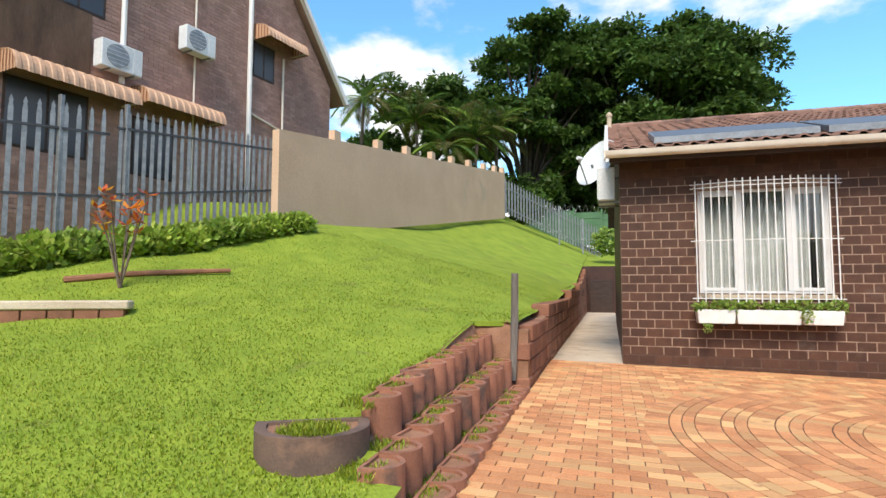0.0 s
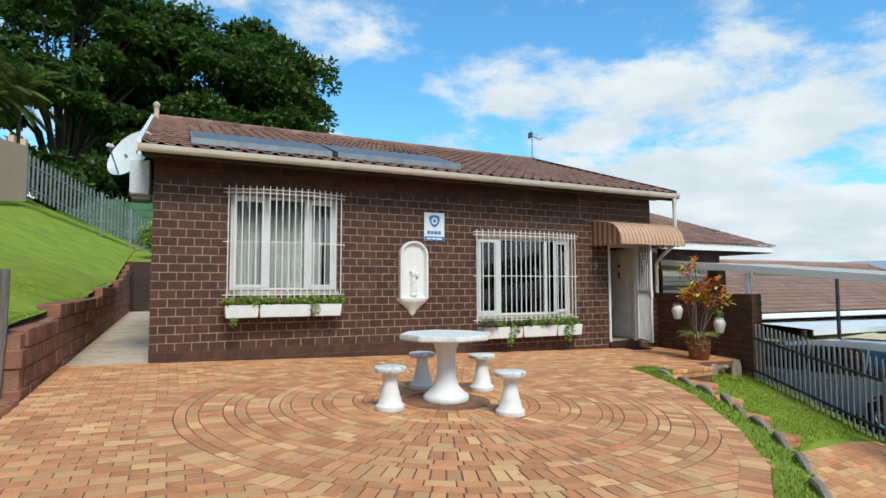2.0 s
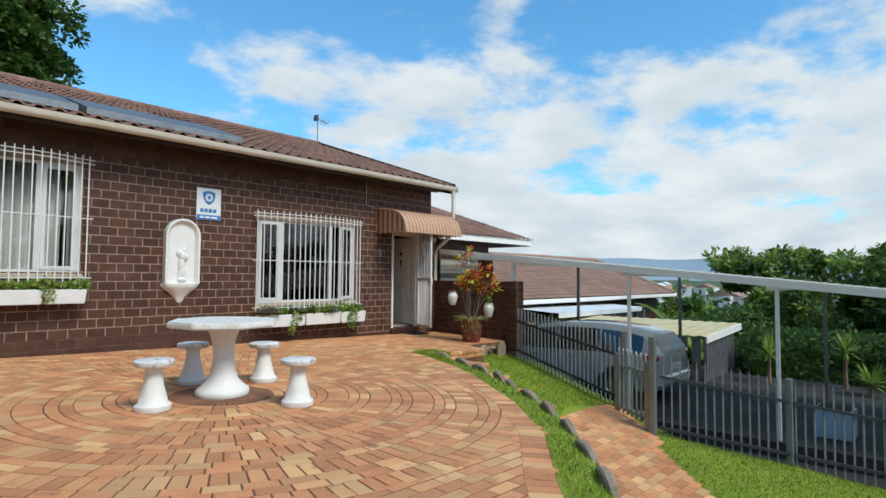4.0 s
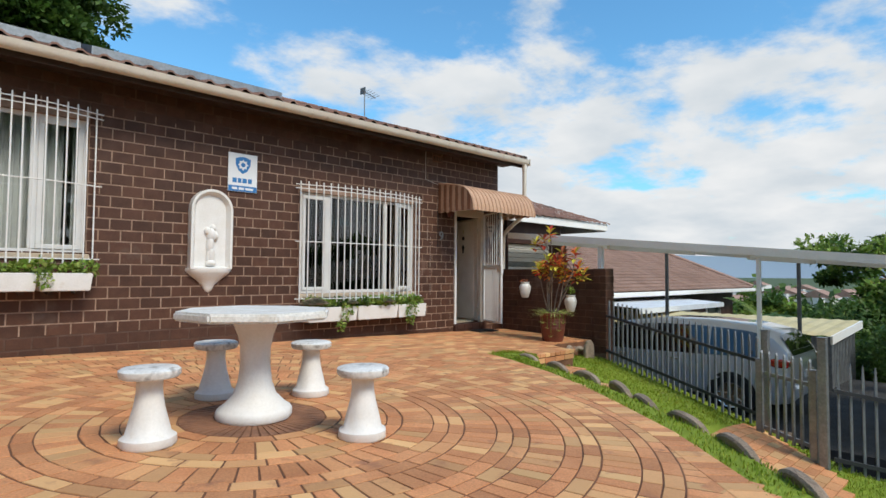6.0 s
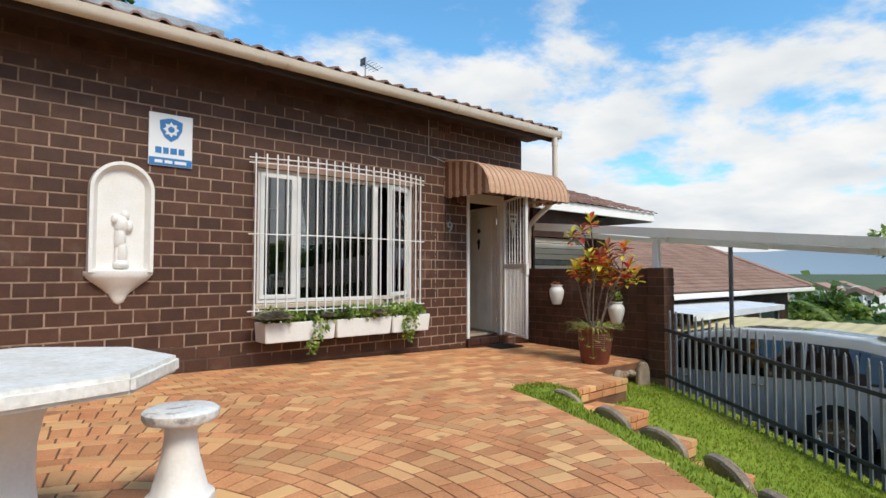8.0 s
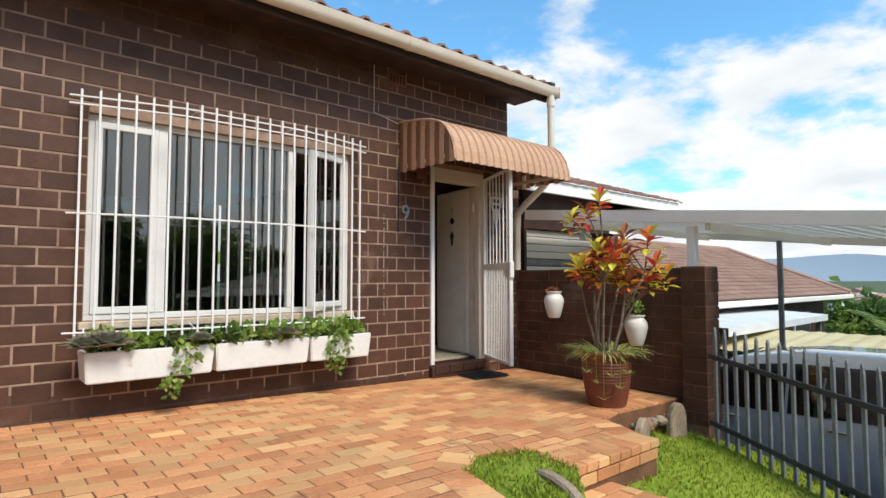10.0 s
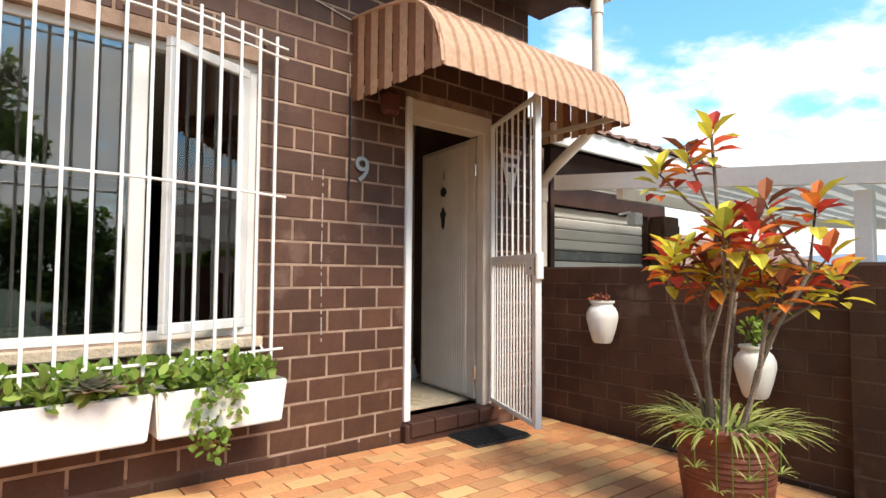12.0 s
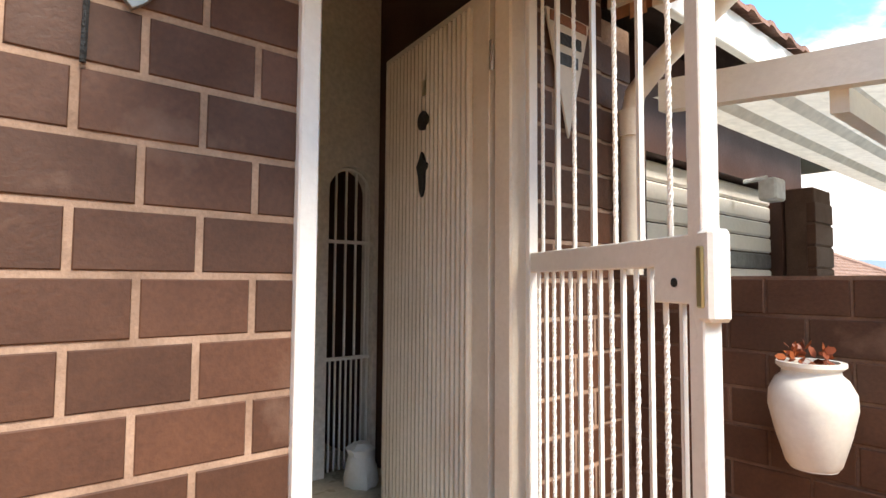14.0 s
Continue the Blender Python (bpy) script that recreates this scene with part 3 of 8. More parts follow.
def wall_with_holes(y0, y1, x0, x1, z0, z1, holes):
    """A straight wall along x, cut into blocks round its openings."""
    g = Geo()
    cuts = sorted({x0, x1, *[h[0] for h in holes], *[h[1] for h in holes]})
    for a, b in zip(cuts, cuts[1:]):
        spans = [(z0, z1)]
        for h in holes:
            if h[0] <= a and b <= h[1]:
                spans = [s for lo, hi in spans for s in ((lo, min(hi, h[2])), (max(lo, h[3]), hi)) if s[1] - s[0] > 1e-4]
        for lo, hi in spans:
            g.box((a, y0, lo), (b, y1, hi))
    return g


front = solid("wall_front", wall_with_holes(WALL_Y, WALL_Y + THICK, LEFT_X, RIGHT_X, -0.5, EAVE_Z + 0.12, OPENINGS), MORTAR,
              "brown painted cement-brick front wall of the house", "wall", kind="structure")
g = Geo().box((LEFT_X, WALL_Y + THICK, -0.5), (LEFT_X + THICK, 19.0, EAVE_Z + 0.1))
g.prism([(WALL_Y + THICK, EAVE_Z + 0.1), (19.0, EAVE_Z + 0.1), (RIDGE_Y, RIDGE_Z - 0.12)], "x", LEFT_X, LEFT_X + THICK)
solid("wall_side", g, PLINTH, "dark brick gable wall of the house", "wall", kind="structure")
g = Geo().box((RIGHT_X - 0.1, WALL_Y + THICK, -0.5), (RIGHT_X, 19.0, EAVE_Z + 0.1))
g.prism([(WALL_Y + THICK, EAVE_Z + 0.1), (19.0, EAVE_Z + 0.1), (RIDGE_Y, RIDGE_Z - 0.12)], "x", RIGHT_X - 0.1, RIGHT_X)
solid("wall_end", g, PLINTH, "dark brick end wall of the house", "wall", kind="structure")
ret = solid("wall_return", Geo().box((RIGHT_X + 0.002, WALL_Y + 0.012, -0.5), (GWX + 0.06, WALL_Y + 0.06, 2.06)), MORTAR, "short brick return beside the front door", "wall", kind="structure")
for k in range(17):
    z = 1.07 - 10 * 0.1293 + k * 0.1293
    if -0.2 < z < 1.9:
        part("brick", Geo().box((RIGHT_X + 0.006, WALL_Y + 0.004, z), (GWX + 0.055, WALL_Y + 0.03, z + 0.1158), 0.0025), BRICK, ret)
solid("wall_back", Geo().box((LEFT_X + THICK, 18.76, -0.5), (RIGHT_X - THICK, 19.0, EAVE_Z + 0.1)), PLINTH, "rear wall of the house", "wall", kind="structure")
# rooms behind the openings
solid("floor", Geo().box((LEFT_X + THICK, WALL_Y + THICK, -0.2), (RIGHT_X - 0.104, 18.7, 0.09)), FLOOR_TILE, "cream floor tiles inside", "floor", kind="structure")
solid("ceiling", Geo().box((LEFT_X + THICK, WALL_Y + THICK, 2.75), (RIGHT_X - 0.104, 18.7, 2.85)), INNER, "plain ceiling inside", "ceiling", kind="structure")
solid("wall_inner", Geo().box((9.18, WALL_Y + THICK, 0.09), (9.3, 10.5, 2.75)), INNER, "painted wall of the entrance hall", "wall", kind="structure")
solid("wall_inner", Geo().box((4.6, WALL_Y + THICK, 0.09), (4.72, 18.7, 2.75)), INNER, "painted wall between the rooms", "wall", kind="structure")

# roof: two slopes of interlocking tiles with a rolled profile
ROOF_X0, ROOF_X1, EAVE_Y = 0.92, 11.06, 9.06
slope = (RIDGE_Z - EAVE_Z - 0.02) / (RIDGE_Y - EAVE_Y)


def roof_slope(x0, x1, y0, y1, z0, rise, cols, rows, roll=0.022, lap=0.03):
    """Rows of tiles that overlap; each is an arched strip with a thick lower edge."""
    g = Geo()
    w, d = (x1 - x0) / cols, (y1 - y0) / rows
    shape = [(0.0, 0.0), (0.12, 0.9), (0.3, 1.0), (0.45, 0.35), (0.62, 0.0), (1.0, 0.0)]
    for r in range(rows):
        ya, yb = y0 + r * d, y0 + (r + 1) * d + 0.03 * (1 if d > 0 else -1)
        za, zb = z0 + rise * abs(ya - y0) + lap, z0 + rise * abs(yb - y0)
        for c in range(cols):
            xa = x0 + c * w
            pts = [(xa + w * a, h * roll) for a, h in shape]
            jit = random.uniform(-0.003, 0.003)
            k = len(pts)
            verts = [(x, ya, za + h + jit) for x, h in pts] + [(x, yb, zb + h + jit) for x, h in pts] + [(x, ya, za + h - 0.022 + jit) for x, h in pts]
            faces = [(i, i + 1, i + 1 + k, i + k) for i in range(k - 1)] + [(i, i + 2 * k, i + 1 + 2 * k, i + 1) for i in range(k - 1)]
            g.add(verts, faces)
    return g


roof = thing("roof", (6.0, 12.0, EAVE_Z), "brown concrete-tile roof of the house", "roof", kind="structure")
part("tiles", roof_slope(ROOF_X0, ROOF_X1, EAVE_Y, RIDGE_Y, EAVE_Z + 0.02, slope, 46, 17, 0.036, 0.045), TILE, roof, "brown rolled roof tiles")
g = Geo().add([(ROOF_X0, RIDGE_Y, RIDGE_Z), (ROOF_X1, RIDGE_Y, RIDGE_Z), (ROOF_X1, 19.5, EAVE_Z), (ROOF_X0, 19.5, EAVE_Z)], [(0, 1, 2, 3)])
g.add([(ROOF_X0, EAVE_Y, EAVE_Z - 0.01), (ROOF_X1, EAVE_Y, EAVE_Z - 0.01), (ROOF_X1, RIDGE_Y, RIDGE_Z - 0.06), (ROOF_X0, RIDGE_Y, RIDGE_Z - 0.06)], [(0, 1, 2, 3)])
part("decking", g, DARK_WOOD, roof)
g = Geo()
for k in range(34):
    x = ROOF_X0 + k * (ROOF_X1 - ROOF_X0) / 34
    g.tube([(x, RIDGE_Y, RIDGE_Z + 0.03), (x + 0.31, RIDGE_Y, RIDGE_Z + 0.04)], 0.09, 8)
part("ridge_cap", g, TILE, roof)
# barge boards on the gables
for x, m in ((ROOF_X0, WHITE), (ROOF_X1 - 0.03, DARK_WOOD)):
    g = Geo().add([(x + dx, y, z + dz) for dx in (-0.03, 0.03) for y, z in ((EAVE_Y - 0.02, EAVE_Z), (RIDGE_Y, RIDGE_Z + 0.02)) for dz in (-0.13, 0.09)],
                  [(0, 1, 3, 2), (4, 5, 7, 6), (0, 1, 5, 4), (2, 3, 7, 6), (1, 3, 7, 5), (0, 2, 6, 4)])
    part("barge_board", g, m, roof, "white barge board" if m is WHITE else "dark barge board")
part("soffit", Geo().box((ROOF_X0 + 0.05, EAVE_Y + 0.1, EAVE_Z - 0.05), (ROOF_X1 - 0.05, WALL_Y + 0.02, EAVE_Z - 0.02)), DARK_WOOD, roof, "dark boarded soffit")
part("fascia", Geo().box((ROOF_X0 + 0.04, EAVE_Y + 0.075, EAVE_Z - 0.12), (ROOF_X1 - 0.04, EAVE_Y + 0.1, EAVE_Z + 0.03)), DARK_WOOD, roof)

# gutter with half-round trough and joints
gutter = thing("gutter", (6.0, EAVE_Y, EAVE_Z), "cream painted half-round metal eaves gutter", "gutter")
prof = [(EAVE_Y + 0.065 * math.cos(a), EAVE_Z + 0.005 + 0.085 * math.sin(a)) for a in np.linspace(math.pi, 2 * math.pi, 9)]
prof = [(EAVE_Y - 0.07, EAVE_Z + 0.02)] + prof + [(EAVE_Y + 0.06, EAVE_Z + 0.0)] + [(EAVE_Y + 0.055 * math.cos(a), EAVE_Z + 0.01 + 0.072 * math.sin(a)) for a in np.linspace(2 * math.pi, math.pi, 9)]
part("trough", Geo().prism(prof, "x", ROOF_X0 - 0.02, ROOF_X1 + 0.02), GUTTER, gutter, smooth=True)
for x in (3.6, 6.3, 8.9, 10.3):
    g = Geo().prism([(EAVE_Y + 0.071 * math.cos(a), EAVE_Z + 0.005 + 0.091 * math.sin(a)) for a in np.linspace(math.pi, 2 * math.pi, 9)], "x", x, x + 0.05)
    part("joint_strap", g, GUTTER, gutter, smooth=True)
for x, m in ((ROOF_X0 - 0.03, GUTTER), (ROOF_X1 + 0.015, GUTTER)):
    part("end_cap", Geo().box((x, EAVE_Y - 0.075, EAVE_Z - 0.09), (x + 0.02, EAVE_Y + 0.075, EAVE_Z + 0.03)), m, gutter)

pipe = thing("downpipe", (10.93, 9.1, EAVE_Z), "white round rainwater downpipe with swan-neck bend", "downpipe")
part("drop", Geo().tube([(11.0, EAVE_Y, EAVE_Z - 0.06), (11.0, EAVE_Y, 2.26), (11.0, EAVE_Y + 0.02, 2.16), (10.99, EAVE_Y + 0.1, 2.06), (10.95, 9.42, 1.86), (10.94, 9.52, 1.76), (10.94, 9.54, 1.66),
                         (10.94, 9.54, 1.085)], 0.04, 12), GUTTER, pipe, smooth=True)
part("socket", Geo().tube([(10.94, 9.54, 1.6), (10.94, 9.54, 1.7)], 0.048, 12), GUTTER, pipe, smooth=True)
part("socket", Geo().tube([(11.0, EAVE_Y, EAVE_Z - 0.2), (11.0, EAVE_Y, EAVE_Z - 0.1)], 0.048, 12), GUTTER, pipe, smooth=True)

# ---------------------------------------------------------------- windows, bars, boxes
def window(name, w, mullions, label, curtain):
    x0, x1, z0, z1 = w
    y = WALL_Y + 0.05
    win = thing(name, ((x0 + x1) / 2, y, z0), label, "window", kind="structure")
    b = 0.045
    g = Geo()
    for lo, hi in (((x0, y, z0), (x1, y + 0.06, z0 + b)), ((x0, y, z1 - b), (x1, y + 0.06, z1)), ((x0, y, z0 + b), (x0 + b, y + 0.06, z1 - b)),
                   ((x1 - b, y, z0 + b), (x1, y + 0.06, z1 - b))):
        g.box(lo, hi, 0.004)
    part("window_frame", g, WHITE, win, "white painted frame")
    for m in mullions:
        part("mullion", Geo().box((m - 0.035, y - 0.005, z0 + b), (m + 0.035, y + 0.055, z1 - b), 0.004), WHITE, win)
    xs_ = [x0 + b] + list(mullions) + [x1 - b]
    for i, (a, c) in enumerate(zip(xs_, xs_[1:])):
        a, c = a + (0.035 if i else 0), c - (0.035 if i < len(xs_) - 2 else 0)
        if i != 1:
            # casement of its own with a thick sash; the last one of window_2 stands ajar
            s = thing_sash(win, a, c, y, z0 + b, z1 - b, ajar=(name == "window_2" and i == 2))
        else:
            pane = part("pane", Geo().box((a, y + 0.02, z0 + b), (c, y + 0.025, z1 - b)), GLASS, win)
            pane.visible_shadow = False
    part("window_sill", Geo().box((x0 - 0.03, WALL_Y - 0.03, z0 - 0.06), (x1 + 0.03, y + 0.02, z0 - 0.003), 0.008), CONCRETE, win, "grey plastered sill")
    if curtain:
        g = Geo()
        cuts = ((x0 + 0.02, x1 - 0.2), (x1 - 0.11, x1 - 0.02))
        for a, c in cuts:
            k = int((c - a) / 0.012)
            pts = [(a + (c - a) * i / k, y + 0.17 + 0.018 * math.sin(i * 0.9 + a * 7) + 0.008 * math.sin(i * 2.3)) for i in range(k + 1)]
            n0 = len(g.v)
            for px, py in pts:
                g.v += [(px, py, z0 - 0.02), (px, py, z1 + 0.02)]
            for i in range(k):
                g.f.append((n0 + 2 * i, n0 + 2 * i + 2, n0 + 2 * i + 3, n0 + 2 * i + 1))
        solid("net_curtain", g, CURTAIN, "white gathered net curtains hung inside the window", "curtain", smooth=True)
    return win


def thing_sash(win, a, c, y, z0, z1, ajar=False):
    s = 0.05
    g = Geo()
    for lo, hi in (((0, 0, z0), (c - a, 0.04, z0 + s)), ((0, 0, z1 - s), (c - a, 0.04, z1)), ((0, 0, z0 + s), (s, 0.04, z1 - s)), ((c - a - s, 0, z0 + s), (c - a, 0.04, z1 - s))):
        g.box(lo, hi, 0.004)
    q = Geo().box((s, 0.016, z0 + s), (c - a - s, 0.021, z1 - s))
    turn_ = pose(c, y - 0.012, 0, 0, 0, 24) @ pose(-(c - a), 0, 0) if ajar else pose(a, y - 0.012, 0)
    g.move(turn_)
    q.move(turn_)
    sash = part("sash", g, WHITE, win, "casement standing ajar" if ajar else "")
    pane = part("pane", q, GLASS, sash)
    pane.visible_shadow = False
    return sash


window("window_1", W1, (2.72, 3.34), "white three-part window with net curtains", True)
window("window_2", W2, (7.0, 8.07), "white three-part window reflecting trees", False)


def burglar_bars(x0, x1, z0, z1, count, label):
    """Upright bars on three bowed rails that stand off the wall."""
    th = thing("burglar_bars", ((x0 + x1) / 2, WALL_Y, z0), label, "burglar bars", "window bars")

    def bow(x):
        u = (x - x0) / (x1 - x0)
        return WALL_Y - 0.07 - 0.17 * min(1.0, 3.4 * u, 3.4 * (1 - u)) ** 0.8

    for z in (z0 + 0.05, (z0 + z1) / 2, z1 - 0.05, z1 - 0.105):
        xs_ = np.linspace(x0 - 0.05, x1 + 0.05, 25)
        pts = [(x, bow(min(max(x, x0), x1)), z) for x in xs_]
        part("rail", Geo().tube(pts, 0.007, 6), WHITE, th, smooth=True)
    for i in range(count):
        x = x0 + 0.02 + (x1 - x0 - 0.04) * i / (count - 1)
        y = bow(x)
        part("bar", Geo().box((x - 0.0075, y - 0.0075, z0), (x + 0.0075, y + 0.0075, z1), 0.002), WHITE, th)
    for u in (0.03, 0.33, 0.67, 0.97):
        x = x0 + (x1 - x0) * u
        for z in (z0 + 0.05, z1 - 0.05):
            part("stay", Geo().tube([(x, bow(x), z), (x + 0.02, WALL_Y + 0.01, z + 0.03)], 0.006, 6), WHITE, th)
    return th


burglar_bars(2.11, 3.9, 1.06, 2.78, 19, "white steel burglar bars bowed out over the curtained window")
burglar_bars(6.42, 8.72, 0.56, 2.29, 22, "white steel burglar bars bowed out over the reflecting window")


def flower_box(x0, x1, z0, z1, lab):
    th = thing("flower_box", ((x0 + x1) / 2, 9.44, z0), lab, "flower box", "window boxes")
    y0, y1 = 9.31, 9.585
    bm = bmesh.new()
    bmesh.ops.create_cube(bm, size=1.0)
    for q in bm.verts:
        k = 0.0 if q.co.z > 0 else 0.018
        q.co = Vector(((x0 + x1) / 2 + q.co.x * (x1 - x0 - 2 * k), (y0 + k if q.co.y < 0 else y1), z0 if q.co.z < 0 else z1))
    top = [f for f in bm.faces if f.normal.z > 0.9]
    r = bmesh.ops.inset_region(bm, faces=top, thickness=0.024)
    for f in top:
        for q in f.verts:
            q.co.z -= 0.05
    bmesh.ops.bevel(bm, geom=[e for e in bm.edges if e.calc_face_angle(0) > 0.5], offset=0.008, segments=2, affect="EDGES")
    part("trough", Geo().take(bm), PLASTER_WHITE, th, smooth=True)
    part("soil", Geo().box((x0 + 0.03, y0 + 0.03, z1 - 0.06), (x1 - 0.03, y1 - 0.03, z1 - 0.03)), SOIL_DARK, th)
    part("bracket", Geo().box((x0 + 0.1, y0 + 0.1, z0 - 0.035), (x0 + 0.14, y1 + 0.015, z0 + 0.002)), DARK_WOOD, th)
    part("bracket", Geo().box((x1 - 0.14, y0 + 0.1, z0 - 0.035), (x1 - 0.1, y1 + 0.015, z0 + 0.002)), DARK_WOOD, th)


for a, b_ in ((2.09, 2.575), (2.58, 3.365), (3.37, 3.85)):
    flower_box(a, b_, 0.77, 0.96, "white concrete flower box under the curtained window")
for a, b_ in ((6.47, 7.31), (7.315, 8.09), (8.095, 8.70)):
    flower_box(a, b_, 0.28, 0.49, "white concrete flower box under the reflecting window")


def foliage(name, centre, size, count, leaf, material, label, category, up=0.5, flat=0.0, shape=None, group=""):
    """A clump of small leaves inside a flattened blob."""
    p = rng.normal(size=(count, 3))
    p /= np.linalg.norm(p, axis=1, keepdims=True)
    p *= rng.uniform(0.35, 1.0, (count, 1)) ** 0.5
    c = np.asarray(centre) + p * np.asarray(size)
    n_ = rng.normal(size=(count, 3)) * 0.6 + (0, -0.4, 0.8)
    u = rng.normal(size=(count, 3)) + p * 0.8 + (0, 0, up)
    me = quad_cloud(name, c, n_, u, leaf * rng.uniform(0.55, 0.9, count), leaf * rng.uniform(0.7, 1.3, count), material, 0.06, leaf < 0.1)
    return tagged(new(name, me), label, category, group)


def box_plants(x0, x1, z, step, seed):
    r = np.random.default_rng(seed)
    x = x0
    while x < x1:
        big = r.uniform(0.7, 1.15)
        foliage("trailing_plant", (x, 9.40 + r.uniform(-0.03, 0.03), z + 0.05 * big), (0.13 * big, 0.11, 0.075 * big), int(110 * big), 0.055, LEAF_BRIGHT if r.random() < 0.85 else LEAF_MID,
                "green leafy bedding plant growing in the flower box", "plant", 0.9, group="box plants")
        x += step * r.uniform(0.8, 1.3)


box_plants(2.15, 3.8, 0.96, 0.2, 3)
box_plants(6.6, 8.68, 0.49, 0.17, 5)
for x, z, s in ((3.42, 0.88, 0.08), (2.2, 0.72, 0.06), (7.1, 0.42, 0.12), (8.36, 0.40, 0.14), (8.32, 0.26, 0.09), (7.0, 0.22, 0.08)):
    foliage("trailing_plant", (x, 9.285, z), (s * 0.9, 0.035, s * 1.1), int(700 * s), 0.04, LEAF_BRIGHT, "trailing green plant hanging over the box edge", "plant", -0.3, group="box plants")
for x, r_ in ((6.6, 0.17), (7.86, 0.12), (6.48, 0.14), (7.2, 0.1)):
    # rosette of fleshy leaves
    c, n_, u = [], [], []
    for k in range(70):
        a, t = 2.4 * k, k / 70
        c.append((x, 9.31, 0.49 + 0.035))
        d = Vector((math.cos(a) * (0.3 + t), math.sin(a) * (0.3 + t) - 0.2, 1.1 - t))
        u.append(d.normalized())
        n_.append((math.cos(a) * -0.5, math.sin(a) * -0.5, 0.8))
    me = quad_cloud("succulent", c, n_, u, [r_ * 0.5] * 70, [r_ * (0.6 + 0.6 * k / 70) for k in range(70)], SUCCULENT, 0.1)
    tagged(new("succulent", me), "grey-pink rosette succulent in the flower box", "succulent")

# ---------------------------------------------------------------- niche, sign, small wall fittings
niche = thing("wall_niche", (5.185, WALL_Y, 0.73), "white plaster arched wall niche with a shelf", "wall niche")
NX, NR = 5.185, 0.262


def arch(r, z0, zc, n=18):
    return [(NX - r, z0)] + [(NX - r * math.cos(a), zc + r * math.sin(a)) for a in np.linspace(0, math.pi, n)] + [(NX + r, z0)]


outer, inner_ = arch(NR, 1.02, 1.765), arch(NR - 0.03, 1.04, 1.765)
g = Geo()
n = len(outer)
yf, yb = WALL_Y - 0.11, WALL_Y + 0.0
g.v = [(x, yf, z) for x, z in outer] + [(x, yf, z) for x, z in inner_] + [(x, yb, z) for x, z in outer] + [(x, yf + 0.06, z) for x, z in arch(NR - 0.07, 1.05, 1.765)]
for k in range(n - 1):
    g.f += [(k, k + 1, n + k + 1, n + k), (k, 2 * n + k, 2 * n + k + 1, k + 1), (n + k, n + k + 1, 3 * n + k + 1, 3 * n + k)]
g.f += [(0, n, 2 * n - 1, n - 1), tuple(3 * n + k for k in range(n)), (n, 3 * n, 4 * n - 1, 2 * n - 1), (0, n - 1, 3 * n - 1, 2 * n)]
part("shell", g, PLASTER_WHITE, niche, smooth=True)
g = Geo()
ring = 16
for r_, z in ((0.285, 1.03), (0.285, 0.995), (0.262, 0.965), (0.16, 0.885), (0.085, 0.82), (0.06, 0.775), (0.045, 0.745), (0.012, 0.725)):
    for k in range(ring + 1):
        a = math.pi * k / ring
        g.v.append((NX - r_ * math.cos(a), WALL_Y + 0.0 - r_ * 0.55 * math.sin(a), z))
for i in range(7):
    for k in range(ring):
        q = i * (ring + 1) + k
        g.f.append((q, q + 1, q + ring + 2, q + ring + 1))
g.f += [tuple(range(ring + 1)), tuple(7 * (ring + 1) + k for k in range(ring + 1))]
part("shelf", g, PLASTER_WHITE, niche, "moulded shelf with drop finial", smooth=True)
# plain figure on the shelf: stacked rounded masses, one mesh
g = Geo()
for (x, z), (rx, rz) in zip(((0, 1.09), (0.005, 1.2), (-0.01, 1.33), (0.0, 1.45), (0.025, 1.535), (-0.05, 1.50), (0.055, 1.44)),
                            ((0.07, 0.045), (0.05, 0.12), (0.052, 0.12), (0.062, 0.09), (0.04, 0.05), (0.038, 0.05), (0.04, 0.06))):
    g.lathe([(rx * math.sin(a) + 0.001, rz * -math.cos(a)) for a in np.linspace(0.05, math.pi - 0.05, 9)], 12, (NX + x, yf + 0.05, z), 0.25)
for s in (-1, 1):
    g.tube([(NX + s * 0.03, yf + 0.05, 1.07), (NX + s * 0.035, yf + 0.04, 1.2), (NX + s * 0.02, yf + 0.05, 1.3)], 0.022, 8)
solid("statuette", g, PLASTER_WHITE, "small white plaster statuette standing in the niche", "statuette", smooth=True)

sign = thing("security_sign", (5.605, WALL_Y, 2.04), "blue and white security company sign on the brick wall", "sign")
part("plate", Geo().box((5.405, WALL_Y - 0.022, 2.045), (5.805, WALL_Y - 0.012, 2.555), 0.003), SIGN_WHITE, sign)
part("phone_strip", Geo().box((5.41, WALL_Y - 0.0245, 2.05), (5.80, WALL_Y - 0.022, 2.125)), BLUE_SIGN, sign)
g = Geo().prism([(5.605 + a, 2.40 + b_) for a, b_ in ((-0.105, 0.085), (-0.05, 0.105), (0, 0.115), (0.05, 0.105), (0.105, 0.085), (0.1, 0.0), (0.06, -0.075), (0, -0.115), (-0.06, -0.075), (-0.1, 0.0))],
                "y", WALL_Y - 0.0245, WALL_Y - 0.022)
part("shield", g, BLUE_SIGN, sign, "blue shield emblem")
star = [(5.605 + r_ * math.sin(a), 2.405 + r_ * math.cos(a)) for k in range(16) for r_, a in (((0.075 if k % 2 == 0 else 0.05), math.pi * k / 8),)]
part("star", Geo().prism(star, "y", WALL_Y - 0.0265, WALL_Y - 0.0245), SIGN_WHITE, sign, "white star")
part("star_centre", Geo().tube([(5.605, WALL_Y - 0.0285, 2.405), (5.605, WALL_Y - 0.0265, 2.405)], 0.03, 16), BLUE_SIGN, sign)
